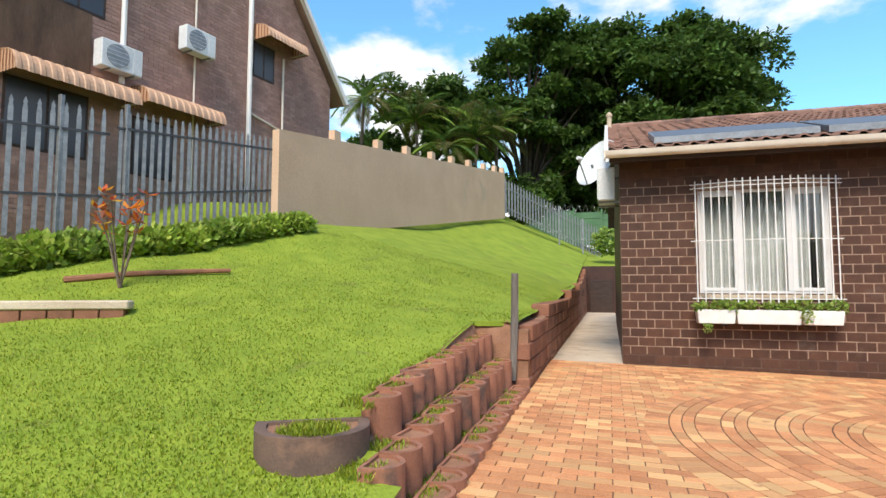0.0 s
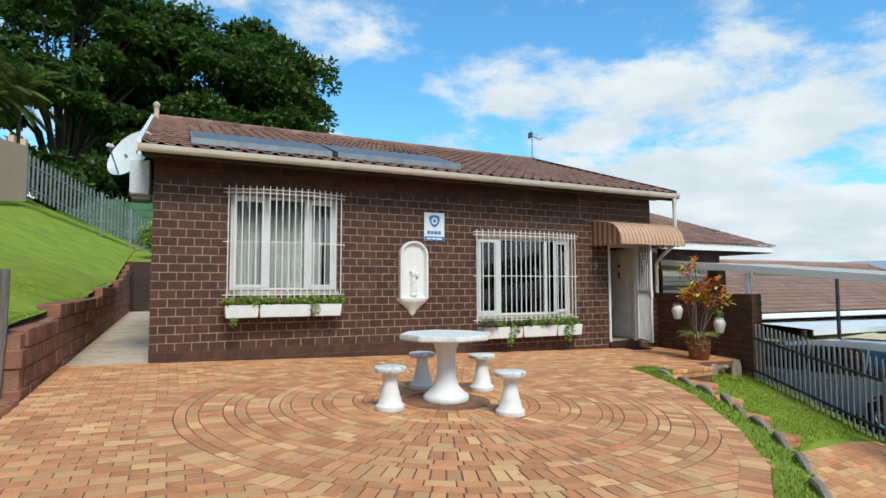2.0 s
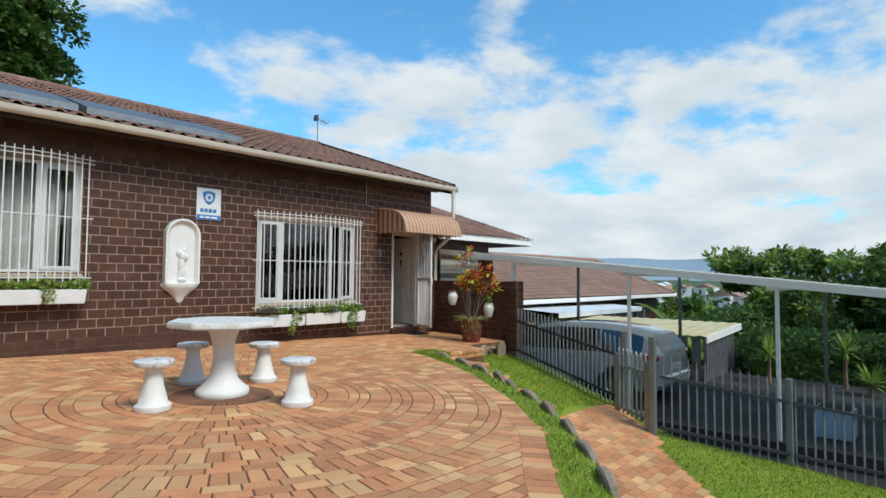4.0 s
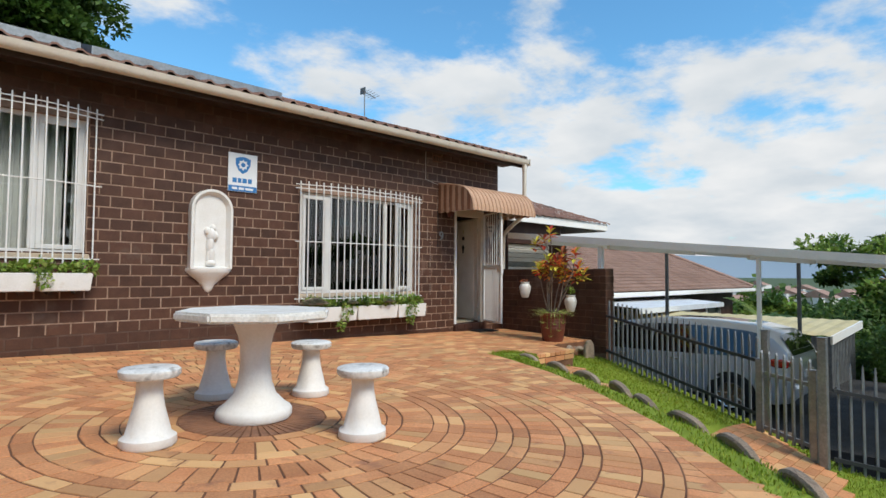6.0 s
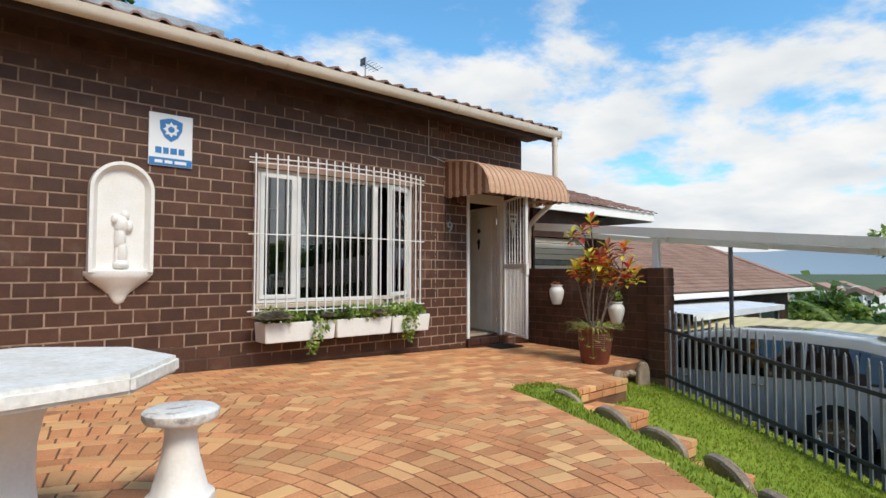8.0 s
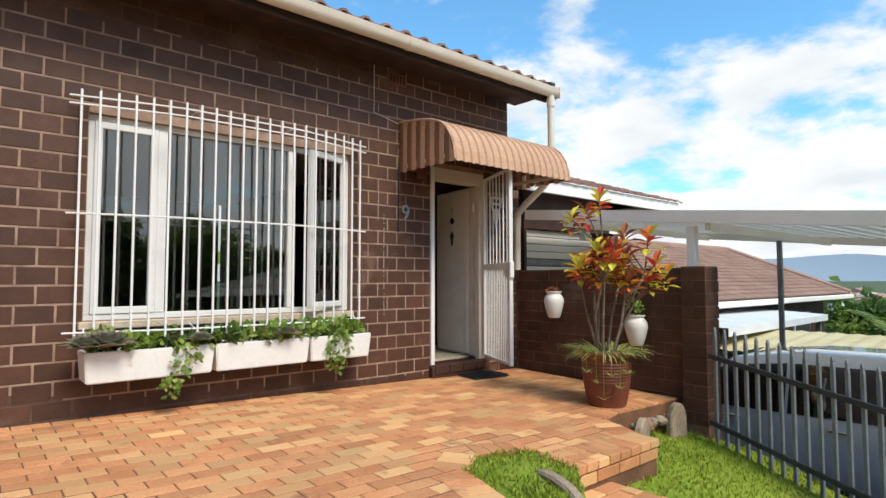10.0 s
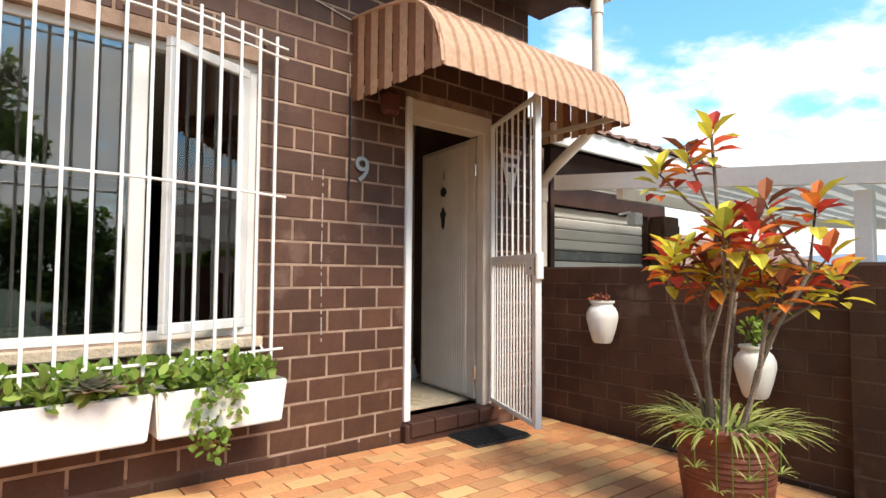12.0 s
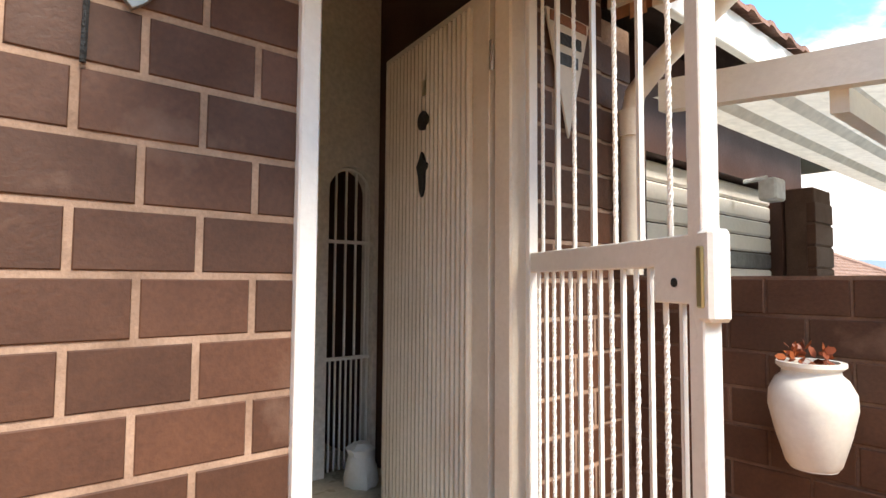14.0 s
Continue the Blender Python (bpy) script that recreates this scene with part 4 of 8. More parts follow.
for i, (a, b_) in enumerate(((5.465, 5.52), (5.535, 5.585), (5.6, 5.66), (5.675, 5.73))):
    part("letter_bar", Geo().box((a, WALL_Y - 0.0245, 2.165), (b_, WALL_Y - 0.022, 2.225)), BLUE_SIGN, sign)
for a, b_ in ((5.46, 5.53), (5.55, 5.62), (5.64, 5.75)):
    part("number_bar", Geo().box((a, WALL_Y - 0.027, 2.072), (b_, WALL_Y - 0.0245, 2.102)), SIGN_WHITE, sign)

# house number
curve = bpy.data.curves.new("nine", "FONT")
curve.body, curve.size, curve.extrude, curve.bevel_depth = "9", 0.22, 0.006, 0.002
ob = new("tmp_nine", curve)
bpy.context.view_layer.update()
me = bpy.data.meshes.new_from_object(ob.evaluated_get(bpy.context.evaluated_depsgraph_get()))
bpy.data.objects.remove(ob)
me.materials.clear()
me.materials.append(STEEL)
num = tagged(new("house_number", me), "grey metal house number nine on the brickwork", "house number")
num.matrix_world = pose(9.235, WALL_Y - 0.012, 1.578, 90, 0, 0)
wire = Geo().tube([(9.2, WALL_Y - 0.012, 2.1), (9.205, WALL_Y - 0.014, 1.8), (9.2, WALL_Y - 0.012, 1.45)], 0.006, 6)
solid("wall_cable", wire, BLACK, "dark cable clipped to the brick wall", "cable")
wire = Geo().tube([(8.9, WALL_Y - 0.01, 3.1), (8.9, WALL_Y - 0.01, 2.62), (9.2, WALL_Y - 0.01, 2.56)], 0.004, 5)
solid("wall_cable", wire, GUTTER, "thin pale wire running down to the awning", "cable")
vent = thing("air_vent", (9.18, WALL_Y, 2.99), "terracotta louvred air brick under the eave", "air vent")
part("surround", Geo().box((9.07, WALL_Y - 0.014, 2.955), (9.3, WALL_Y - 0.004, 3.075), 0.002), RED_BLOCK, vent)
for k in range(5):
    x = 9.09 + k * 0.042
    part("slot", Geo().box((x, WALL_Y - 0.018, 2.975), (x + 0.018, WALL_Y - 0.013, 3.055)), BLACK, vent)
lamp = thing("wall_lantern", (9.44, WALL_Y - 0.05, 2.0), "dark red metal wall lantern under the awning", "lamp")
part("shade", Geo().lathe([(0.045, 0.0), (0.065, 0.02), (0.07, 0.12), (0.05, 0.15)], 6, (9.44, WALL_Y - 0.09, 2.0)), LANTERN, lamp)
part("arm", Geo().box((9.42, WALL_Y - 0.09, 2.14), (9.46, WALL_Y - 0.004, 2.165)), IRON, lamp)

# chalky runs and smears on the bricks beside the window
def chalk(points, width, seed):
    """A thin ragged film that follows a line on the wall, broken here and there."""
    q = random.Random(seed)
    g = Geo()
    for (xa, za), (xb, zb) in zip(points, points[1:]):
        n_ = max(2, int(math.hypot(xb - xa, zb - za) / 0.02))
        for i in range(n_):
            if q.random() < 0.18:
                continue
            t0, t1 = i / n_, (i + 1) / n_
            w = width * q.uniform(0.35, 1.0)
            dx, dz = (w, 0) if abs(zb - za) > abs(xb - xa) else (0, w)
            a, b = (xa + (xb - xa) * t0, za + (zb - za) * t0), (xa + (xb - xa) * t1, za + (zb - za) * t1)
            g.prism([(a[0] - dx, a[1] - dz), (b[0] - dx * 0.8, b[1] - dz * 0.8), (b[0] + dx * 0.7, b[1] + dz * 0.7), (a[0] + dx, a[1] + dz)], "y", WALL_Y - 0.0072, WALL_Y - 0.003)
    return g


runs = Geo()
for i, (line_, w_) in enumerate((([(9.03, 1.62), (9.028, 1.1), (9.035, 0.62)], 0.005), ([(8.965, 1.9), (8.96, 1.55)], 0.004), ([(9.2, 2.3), (9.205, 2.0)], 0.004))):
    q = chalk(line_, w_, 50 + i)
    runs.add(q.v, q.f)
solid("chalk_runs", runs, CHALK, "chalky runs down the brown bricks beside the window", "stain", kind="stuff")

# ---------------------------------------------------------------- awnings
def awning(x0, x1, y_wall, z_top, drop, out, label, ribs, rise=0.1, side=1):
    """A sheet-metal hood: ribbed top that curves over, and striped cheeks at both ends. Faces -y."""
    th = thing("awning", ((x0 + x1) / 2, y_wall, z_top - drop), label, "awning", "awnings")
    prof = [(0.0, 0.0), (0.35, -0.07), (0.6, -0.15), (0.75, -0.24), (0.86, -0.38), (0.94, -0.58), (0.985, -0.8), (1.0, -1.0)]
    line = [(y_wall - out * a, z_top + drop * b) for a, b in prof]
    w = (x1 - x0) / ribs
    for k in range(ribs):
        g = Geo()
        hump = [(0.0, 0.0), (0.1, 0.016), (0.45, 0.016), (0.55, 0.0), (1.0, 0.0)]
        m = len(hump)
        for i, (y, z) in enumerate(line):
            y2, z2 = line[min(i + 1, len(line) - 1)]
            y1_, z1_ = line[max(i - 1, 0)]
            d = Vector((y2 - y1_, z2 - z1_)).normalized()
            nrm = (d.y, -d.x) if d.y > 0 else (d.y, -d.x)
            for a, h in hump:
                last = 0.014 if i == len(line) - 1 and 0.05 < a < 0.5 else 0.0
                g.v.append((x0 + w * (k + a), y + nrm[0] * h, z - nrm[1] * h * -1 - last))
        for i in range(len(line) - 1):
            for j in range(m - 1):
                q = i * m + j
                g.f.append((q, q + 1, q + m + 1, q + m))
        part("panel", g, PEACH, th, "peach ribbed sheet")
    for s, x in ((-1, x0), (1, x1)):
        cnt = 12
        for k in range(cnt):
            ya, yb = y_wall - out * k / cnt, y_wall - out * (k + 1) / cnt

            def top(y):
                return float(np.interp(-y, [-p[0] for p in line], [p[1] for p in line]))

            zb = z_top - drop
            o = 0.006 * (k % 2)
            g = Geo().add([(x + s * o, ya, zb - 0.012 * (k % 2)), (x + s * o, yb, zb - 0.012 * (k % 2)), (x + s * o, yb, max(top(yb), zb)), (x + s * o, ya, max(top(ya), zb))], [(0, 1, 2, 3)])
            part("cheek_strip", g, PEACH if k % 2 else RUST_STRIPE, th)
        part("edge_trim", Geo().tube([(x, y, z + 0.008) for y, z in line], 0.012, 6), PEACH, th)
    part("brace", Geo().box((x0 + 0.02, y_wall - out * 0.97, z_top - drop + 0.03), (x1 - 0.02, y_wall - out * 0.97 + 0.02, z_top - drop + 0.05)), CREAM, th)
    part("brace", Geo().box((x1 - 0.035, y_wall - out * 0.95, z_top - drop + 0.04), (x1 - 0.012, y_wall, z_top - drop + 0.075)), CREAM, th)
    part("brace", Geo().box((x0 + 0.012, y_wall - out * 0.95, z_top - drop + 0.04), (x0 + 0.035, y_wall, z_top - drop + 0.075)), CREAM, th)
    return th


awning(9.22, 10.92, WALL_Y, 2.57, 0.51, 0.85, "peach and brown striped metal awning over the front door", 17)

# ---------------------------------------------------------------- door, gate, mat
door = thing("door_1", (10.03, WALL_Y, 0.08), "cream door frame with a reeded front door standing open", "door", kind="structure")
fx0, fx1 = DOOR[0], DOOR[1]
part("jamb", Geo().box((fx0 - 0.005, WALL_Y - 0.025, 0.07), (fx0 + 0.045, WALL_Y + 0.14, 2.18), 0.005), WHITE, door, "white jamb")
part("jamb", Geo().box((fx1 - 0.08, WALL_Y + 0.0, 0.07), (fx1 + 0.005, WALL_Y + 0.075, 2.18), 0.006), CREAM, door, "cream jamb")
part("head", Geo().box((fx0 + 0.045, WALL_Y - 0.01, 2.05), (fx1 - 0.08, WALL_Y + 0.14, 2.18), 0.006), CREAM, door, "cream frame head")
part("doorstep", Geo().box((fx0 - 0.02, WALL_Y - 0.07, -0.2), (fx1 + 0.02, WALL_Y + THICK, 0.06), 0.012), PLINTH, door, "dark painted brick step")
for k in range(4):
    part("step_brick", Geo().box((fx0 + 0.01 + k * 0.2, WALL_Y - 0.085, -0.02), (fx0 + 0.2 + k * 0.2, WALL_Y + 0.1, 0.072), 0.006), PLINTH, door)
leaf = part("leaf", Geo().box((0, -0.02, 0.02), (0.775, 0.02, 1.965), 0.003).move(pose(10.375, WALL_Y + 0.10, 0.08, 0, 0, 82)), CREAM, door, "reeded cream door leaf")
for k in range(21):
    a = 0.09 + k * 0.0305
    part("reed", Geo().box((a, 0.018, 0.04), (a + 0.016, 0.042, 1.93), 0.006).move(pose(10.375, WALL_Y + 0.10, 0.08, 0, 0, 82)), CREAM, leaf)
m_ = pose(10.375, WALL_Y + 0.10, 0.08, 0, 0, 82)
part("peephole_plate", Geo().tube([(0.40, 0.036, 1.60), (0.40, 0.046, 1.60)], 0.038, 20).move(m_), IRON, leaf, "round black iron plate")
part("knocker", Geo().prism([(0.40 + 0.7 * a, 1.395 + 0.68 * b_) for a, b_ in ((0, 0.12), (0.03, 0.07), (0.055, 0.04), (0.03, -0.02), (0.02, -0.1), (0, -0.14), (-0.02, -0.1), (-0.03, -0.02), (-0.055, 0.04), (-0.03, 0.07))],
                            "y", 0.038, 0.05).move(m_), IRON, leaf, "black iron door knocker")
part("numeral_plate", Geo().box((0.388, 0.036, 1.70), (0.412, 0.042, 1.76)).move(m_), BRASS, leaf)
for z in (0.25, 1.75):
    part("hinge", Geo().tube([(10.346, WALL_Y + 0.082, z), (10.346, WALL_Y + 0.082, z + 0.1)], 0.009, 8), CHROME, door)

gate = thing("security_gate", (10.42, WALL_Y - 0.02, 0.1), "white steel security gate with twisted bars, swung open", "security gate")
GM = pose(10.41, WALL_Y - 0.025, 0.1, 0, 0, 180 + 65.0)
GW, GH = 0.80, 2.02


def gpart(name, g, m, lab="", parent=None, smooth=False):
    return part(name, g.move(GM), m, parent or gate, lab, smooth)


gpart("stile", Geo().box((0.0, -0.015, 0), (0.03, 0.015, GH), 0.003), WHITE)
gpart("stile", Geo().box((GW - 0.04, -0.02, 0), (GW, 0.02, GH), 0.003), WHITE)
gpart("rail", Geo().box((0.03, -0.012, 0), (GW - 0.04, 0.012, 0.03), 0.003), WHITE)
gpart("rail", Geo().box((0.03, -0.012, GH - 0.03), (GW - 0.04, 0.012, GH), 0.003), WHITE)
gpart("mid_rail", Geo().box((0.03, -0.012, 0.985), (GW - 0.04, 0.012, 1.045), 0.003), WHITE)
gpart("lock_plate", Geo().box((GW - 0.15, -0.014, 0.915), (GW - 0.04, 0.014, 1.045), 0.003), WHITE)
lb = gpart("lock_box", Geo().box((GW - 0.015, -0.024, 0.885), (GW + 0.024, 0.024, 1.05), 0.007), WHITE)
gpart("latch", Geo().box((GW - 0.008, -0.03, 0.91), (GW + 0.01, -0.023, 1.02), 0.003), BRASS, "worn brass latch plate", lb)
gpart("keyhole", Geo().tube([(GW - 0.085, -0.0165, 0.955), (GW - 0.085, 0.0165, 0.955)], 0.009, 10), BLACK)


def twisted(x, z0, z1, lo=0.0, hi=1.0):
    g = Geo()
    turns, k = 9.0, 90
    for i in range(k + 1):
        t = i / k
        a = 2 * math.pi * turns * min(max((t - 0.04) / 0.92, 0), 1)
        z = z0 + (z1 - z0) * t
        g.v += [(x + (0.0062 - 0.0008 * (j % 2)) * math.cos(a + j * math.pi / 3), (0.0062 - 0.0008 * (j % 2)) * math.sin(a + j * math.pi / 3), z) for j in range(6)]
    for i in range(k):
        for j in range(6):
            g.f.append((6 * i + j, 6 * i + (j + 1) % 6, 6 * i + 6 + (j + 1) % 6, 6 * i + 6 + j))
    return g


for k in range(7):
    x = 0.1 + k * 0.098
    gpart("bar", twisted(x, 1.045, GH - 0.03) if k % 2 == 0 else Geo().box((x - 0.006, -0.006, 1.045), (x + 0.006, 0.006, GH - 0.03)), WHITE)
for k in range(14):
    x = 0.07 + k * 0.05
    if x < GW - 0.05:
        top_ = 0.915 if x > GW - 0.16 else 0.985
        gpart("bar", twisted(x, 0.03, top_) if k % 2 == 0 else Geo().box((x - 0.0048, -0.0048, 0.03), (x + 0.0048, 0.0048, top_)), WHITE)
for z in (0.3, 1.65):
    part("hinge", Geo().tube([(10.42, WALL_Y - 0.03, z), (10.42, WALL_Y - 0.03, z + 0.12)], 0.012, 8), WHITE, gate)

rug = thing("door_mat", (10.12, 9.42, terrace_z(10.1, 9.4)), "black ribbed rubber doormat on the brick paving", "doormat")
MM = pose(10.18, 9.37, terrace_z(10.18, 9.37) + 0.003, 0, 0, -4)
part("base", Geo().box((-0.24, -0.16, 0), (0.24, 0.16, 0.012), 0.004).move(MM), BLACK, rug)
for k in range(13):
    part("rib", Geo().box((-0.225 + k * 0.036, -0.15, 0.012), (-0.207 + k * 0.036, 0.15, 0.024), 0.003).move(MM), BLACK, rug)

# inside the hall: an arched barred opening and a doorstop
AY, ax0, ax1, az = 10.97, 10.44, 10.71, 1.52
arch_ = thing("inner_gate", ((ax0 + ax1) / 2, AY, 0.09), "white arched inner gate of steel bars in the dark hall", "security gate")
ar = (ax1 - ax0) / 2
part("arch_bar", Geo().tube([(ax0 + 0.012, AY, 0.1)] + [((ax0 + ax1) / 2 - (ar - 0.012) * math.cos(a), AY, az + (ar - 0.012) * math.sin(a)) for a in np.linspace(0, math.pi, 14)] + [(ax1 - 0.012, AY, 0.1)], 0.008, 6), WHITE, arch_)
for k in range(4):
    x = ax0 + 0.06 + k * 0.06
    h = az + math.sqrt(max(ar ** 2 - (x - (ax0 + ax1) / 2) ** 2, 0)) - 0.01
    part("bar", Geo().box((x - 0.005, AY - 0.005, 0.66), (x + 0.005, AY + 0.005, h)), WHITE, arch_)
for k in range(8):
    x = ax0 + 0.04 + k * 0.031
    part("bar", Geo().box((x - 0.004, AY - 0.005, 0.1), (x + 0.004, AY + 0.005, 0.66)), WHITE, arch_)
for z in (0.65, 1.25):
    part("cross_bar", Geo().box((ax0, AY - 0.007, z), (ax1, AY + 0.007, z + 0.018)), WHITE, arch_)
# the wall round the arch
arc_ = [((ax0 + ax1) / 2 + ar * math.cos(a), az + ar * math.sin(a)) for a in np.linspace(math.pi, 0, 15)]
g = Geo().box((9.3, AY - 0.04, 0.09), (ax0, AY + 0.08, 2.75)).box((ax1, AY - 0.04, 0.09), (RIGHT_X - 0.104, AY + 0.08, 2.75))
g.prism([(ax0, 2.75)] + arc_ + [(ax1, 2.75)], "y", AY - 0.04, AY + 0.08)
solid("wall_inner", g, INNER, "hall wall with a doorway", "wall", kind="structure")
g = Geo().lathe([(0.075, 0), (0.085, 0.025), (0.07, 0.09), (0.05, 0.14), (0.062, 0.17), (0.03, 0.2)], 14, (10.53, 10.74, 0.09), 0.35)
solid("door_stop", g, PLASTER_WHITE, "white plaster ornament holding the door open", "doorstop", smooth=True)

# alarm board behind the gate
board = thing("alarm_sign", (10.62, WALL_Y, 1.62), "small faded triangular alarm board on the wall", "sign")
part("plate", Geo().prism([(10.5, 1.98), (10.74, 1.98), (10.62, 1.55)], "y", WALL_Y - 0.02, WALL_Y - 0.012), CREAM, board)
part("lettering", Geo().box((10.55, WALL_Y - 0.023, 1.87), (10.69, WALL_Y - 0.02, 1.91)), IRON, board)
part("lettering", Geo().box((10.57, WALL_Y - 0.023, 1.80), (10.67, WALL_Y - 0.02, 1.84)), IRON, board)
part("border", Geo().box((10.52, WALL_Y - 0.023, 1.94), (10.72, WALL_Y - 0.02, 1.975)), RED_BLOCK, board)

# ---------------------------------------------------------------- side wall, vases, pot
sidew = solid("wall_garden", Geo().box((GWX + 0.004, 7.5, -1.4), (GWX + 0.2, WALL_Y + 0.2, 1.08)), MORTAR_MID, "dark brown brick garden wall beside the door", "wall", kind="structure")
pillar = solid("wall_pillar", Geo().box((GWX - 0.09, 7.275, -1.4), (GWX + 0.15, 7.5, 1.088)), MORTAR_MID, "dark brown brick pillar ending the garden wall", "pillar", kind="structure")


def wall_vase(y, z, label, plant):
    th = thing("wall_vase", (GWX - 0.13, y, z), label, "vase", "wall vases")
    g = Geo().lathe([(0.06, 0.0), (0.068, 0.01), (0.092, 0.09), (0.109, 0.165), (0.107, 0.205), (0.09, 0.24), (0.074, 0.254), (0.072, 0.265), (0.086, 0.277), (0.086, 0.288), (0.07, 0.288), (0.066, 0.255)], 28,
                    (GWX - 0.112, y, z), cap=False)
    part("body", g, PLASTER_WHITE, th, smooth=True)
    part("soil", Geo().tube([(GWX - 0.112, y, z + 0.235), (GWX - 0.112, y, z + 0.255)], 0.07, 16), SOIL_DARK, th)
    part("hook", Geo().box((GWX - 0.03, y - 0.02, z + 0.18), (GWX + 0.005, y + 0.02, z + 0.24)), IRON, th)
    part("base", Geo().tube([(GWX - 0.112, y, z - 0.004), (GWX - 0.112, y, z + 0.01)], 0.059, 16), PLASTER_WHITE, th)


wall_vase(8.95, 0.55, "white glazed pottery vase hung on the brick wall", False)
wall_vase(7.95, 0.335, "white glazed wall vase behind the potted croton", True)
foliage("vase_plant", (GWX - 0.13, 7.95, 0.70), (0.07, 0.07, 0.07), 60, 0.045, LEAF_BRIGHT, "small green plant in the wall vase", "plant", 0.6)
foliage("vase_plant", (GWX - 0.13, 8.95, 0.855), (0.06, 0.06, 0.025), 50, 0.03, LEAF_BROWN, "dry reddish plant in the wall vase", "plant", 0.3)

PX, PY = 10.11, 7.79
PZ = terrace_z(PX, PY)
pot = thing("plant_pot", (PX, PY, PZ), "large ribbed terracotta pot standing on the brick platform", "plant pot")
prof = [(0.158, 0.0), (0.163, 0.012)]
for k in range(15):
    t = k / 15
    r_ = 0.163 + 0.043 * t + 0.01 * math.sin(t * math.pi)
    prof += [(r_, 0.02 + t * 0.38), (r_ + 0.006, 0.03 + t * 0.38)]
prof += [(0.216, 0.41), (0.234, 0.42), (0.238, 0.45), (0.226, 0.465), (0.208, 0.46), (0.204, 0.40)]
part("body", Geo().lathe(prof, 36, (PX, PY, PZ), 0.0, cap=False), POT_CLAY, pot, smooth=True)
part("base", Geo().tube([(PX, PY, PZ), (PX, PY, PZ + 0.012)], 0.159, 24), POT_CLAY, pot)
part("soil", Geo().tube([(PX, PY, PZ + 0.39), (PX, PY, PZ + 0.42)], 0.205, 24), SOIL_DARK, pot)

croton = thing("croton", (PX, PY, PZ + 0.42), "croton shrub with red, orange and yellow leaves in a pot", "shrub")
r = np.random.default_rng(21)
tips = []
CZ = PZ + 0.42
for k in range(9):
    a = 2 * math.pi * k / 9 + r.uniform(-0.3, 0.3)
    reach, hgt = r.uniform(0.2, 0.62), r.uniform(0.62, 1.08)
    if k == 0:
        a, reach, hgt = 2.4, 0.18, 1.36
    p0 = Vector((PX + 0.07 * math.cos(a), PY + 0.07 * math.sin(a), CZ - 0.02))
    p3 = Vector((PX + 0.09 + 0.85 * reach * math.cos(a), PY - 0.07 + 0.85 * reach * math.sin(a), CZ + hgt))
    pts = [p0, p0.lerp(p3, 0.33) + Vector((r.uniform(-0.05, 0.05), r.uniform(-0.05, 0.05), 0.05)), p0.lerp(p3, 0.68) + Vector((r.uniform(-0.06, 0.06), r.uniform(-0.06, 0.06), 0.03)), p3]
    part("stem", Geo().tube(pts, 0.014, 6, 0.007), BARK, croton, smooth=True)
    tips.append(p3)
    for j in range(2):
        b0 = pts[2]
        q = b0 + Vector((r.uniform(-0.22, 0.22), r.uniform(-0.22, 0.22), r.uniform(0.1, 0.3)))
        part("stem", Geo().tube([b0, b0.lerp(q, 0.5) + Vector((0, 0, -0.02)), q], 0.008, 5, 0.005), BARK, croton, smooth=True)
        tips.append(q)


def folded_leaves(name, leaves, material):
    """Leaves with a pointed tip, folded up along the midrib and arched; each is (base, normal, direction, width, length)."""
    g = Geo()
    for c, n_, u, w, l_ in leaves:
        u, n_ = Vector(u).normalized(), Vector(n_)
        side = u.cross(n_).normalized()
        n_ = side.cross(u)

        def at(t, k, lift):
            return c + u * (t * l_) + side * (k * w) + n_ * (lift * w - 0.28 * l_ * t * t)

        g.add([at(0, 0, 0), at(0.4, 0, 0), at(0.75, 0, 0), at(1, 0, 0), at(0.35, 0.42, 0.2), at(0.7, 0.46, 0.22), at(0.35, -0.42, 0.2), at(0.7, -0.46, 0.22)],
              [(0, 1, 4), (1, 2, 5, 4), (2, 3, 5), (0, 6, 1), (1, 6, 7, 2), (2, 7, 3)])
    return g.mesh(name, material, fix=False)


sets = {m: [] for m in (LEAF_RED, LEAF_ORANGE, LEAF_YELLOW, LEAF_BROWN)}
for t in tips:
    tone_ = r.choice(3)
    for k in range(13):
        m = (LEAF_RED, LEAF_ORANGE, LEAF_YELLOW, LEAF_BROWN)[r.choice(4, p=((0.5, 0.2, 0.1, 0.2), (0.12, 0.26, 0.5, 0.12), (0.2, 0.26, 0.24, 0.3))[tone_])]
        a, e = 2.4 * k + r.uniform(-0.3, 0.3), 1.15 - 1.35 * k / 13 + r.uniform(-0.2, 0.2)
        u = Vector((math.cos(a) * math.cos(e), math.sin(a) * math.cos(e), math.sin(e)))
        l_ = r.uniform(0.10, 0.155)
        sets[m].append((t - croton.location + u * 0.01 - Vector((0, 0, 0.009 * k)), (-u.x * math.sin(e), -u.y * math.sin(e), math.cos(e) + 0.2), u, l_ * r.uniform(0.42, 0.52), l_))
for m, s in sets.items():
    ob = new("leaves", folded_leaves("leaves", s, m))
    ob.parent = croton
    ob["label"] = {LEAF_RED: "red leaves", LEAF_ORANGE: "orange leaves", LEAF_YELLOW: "yellow leaves", LEAF_BROWN: "bronze leaves"}[m]


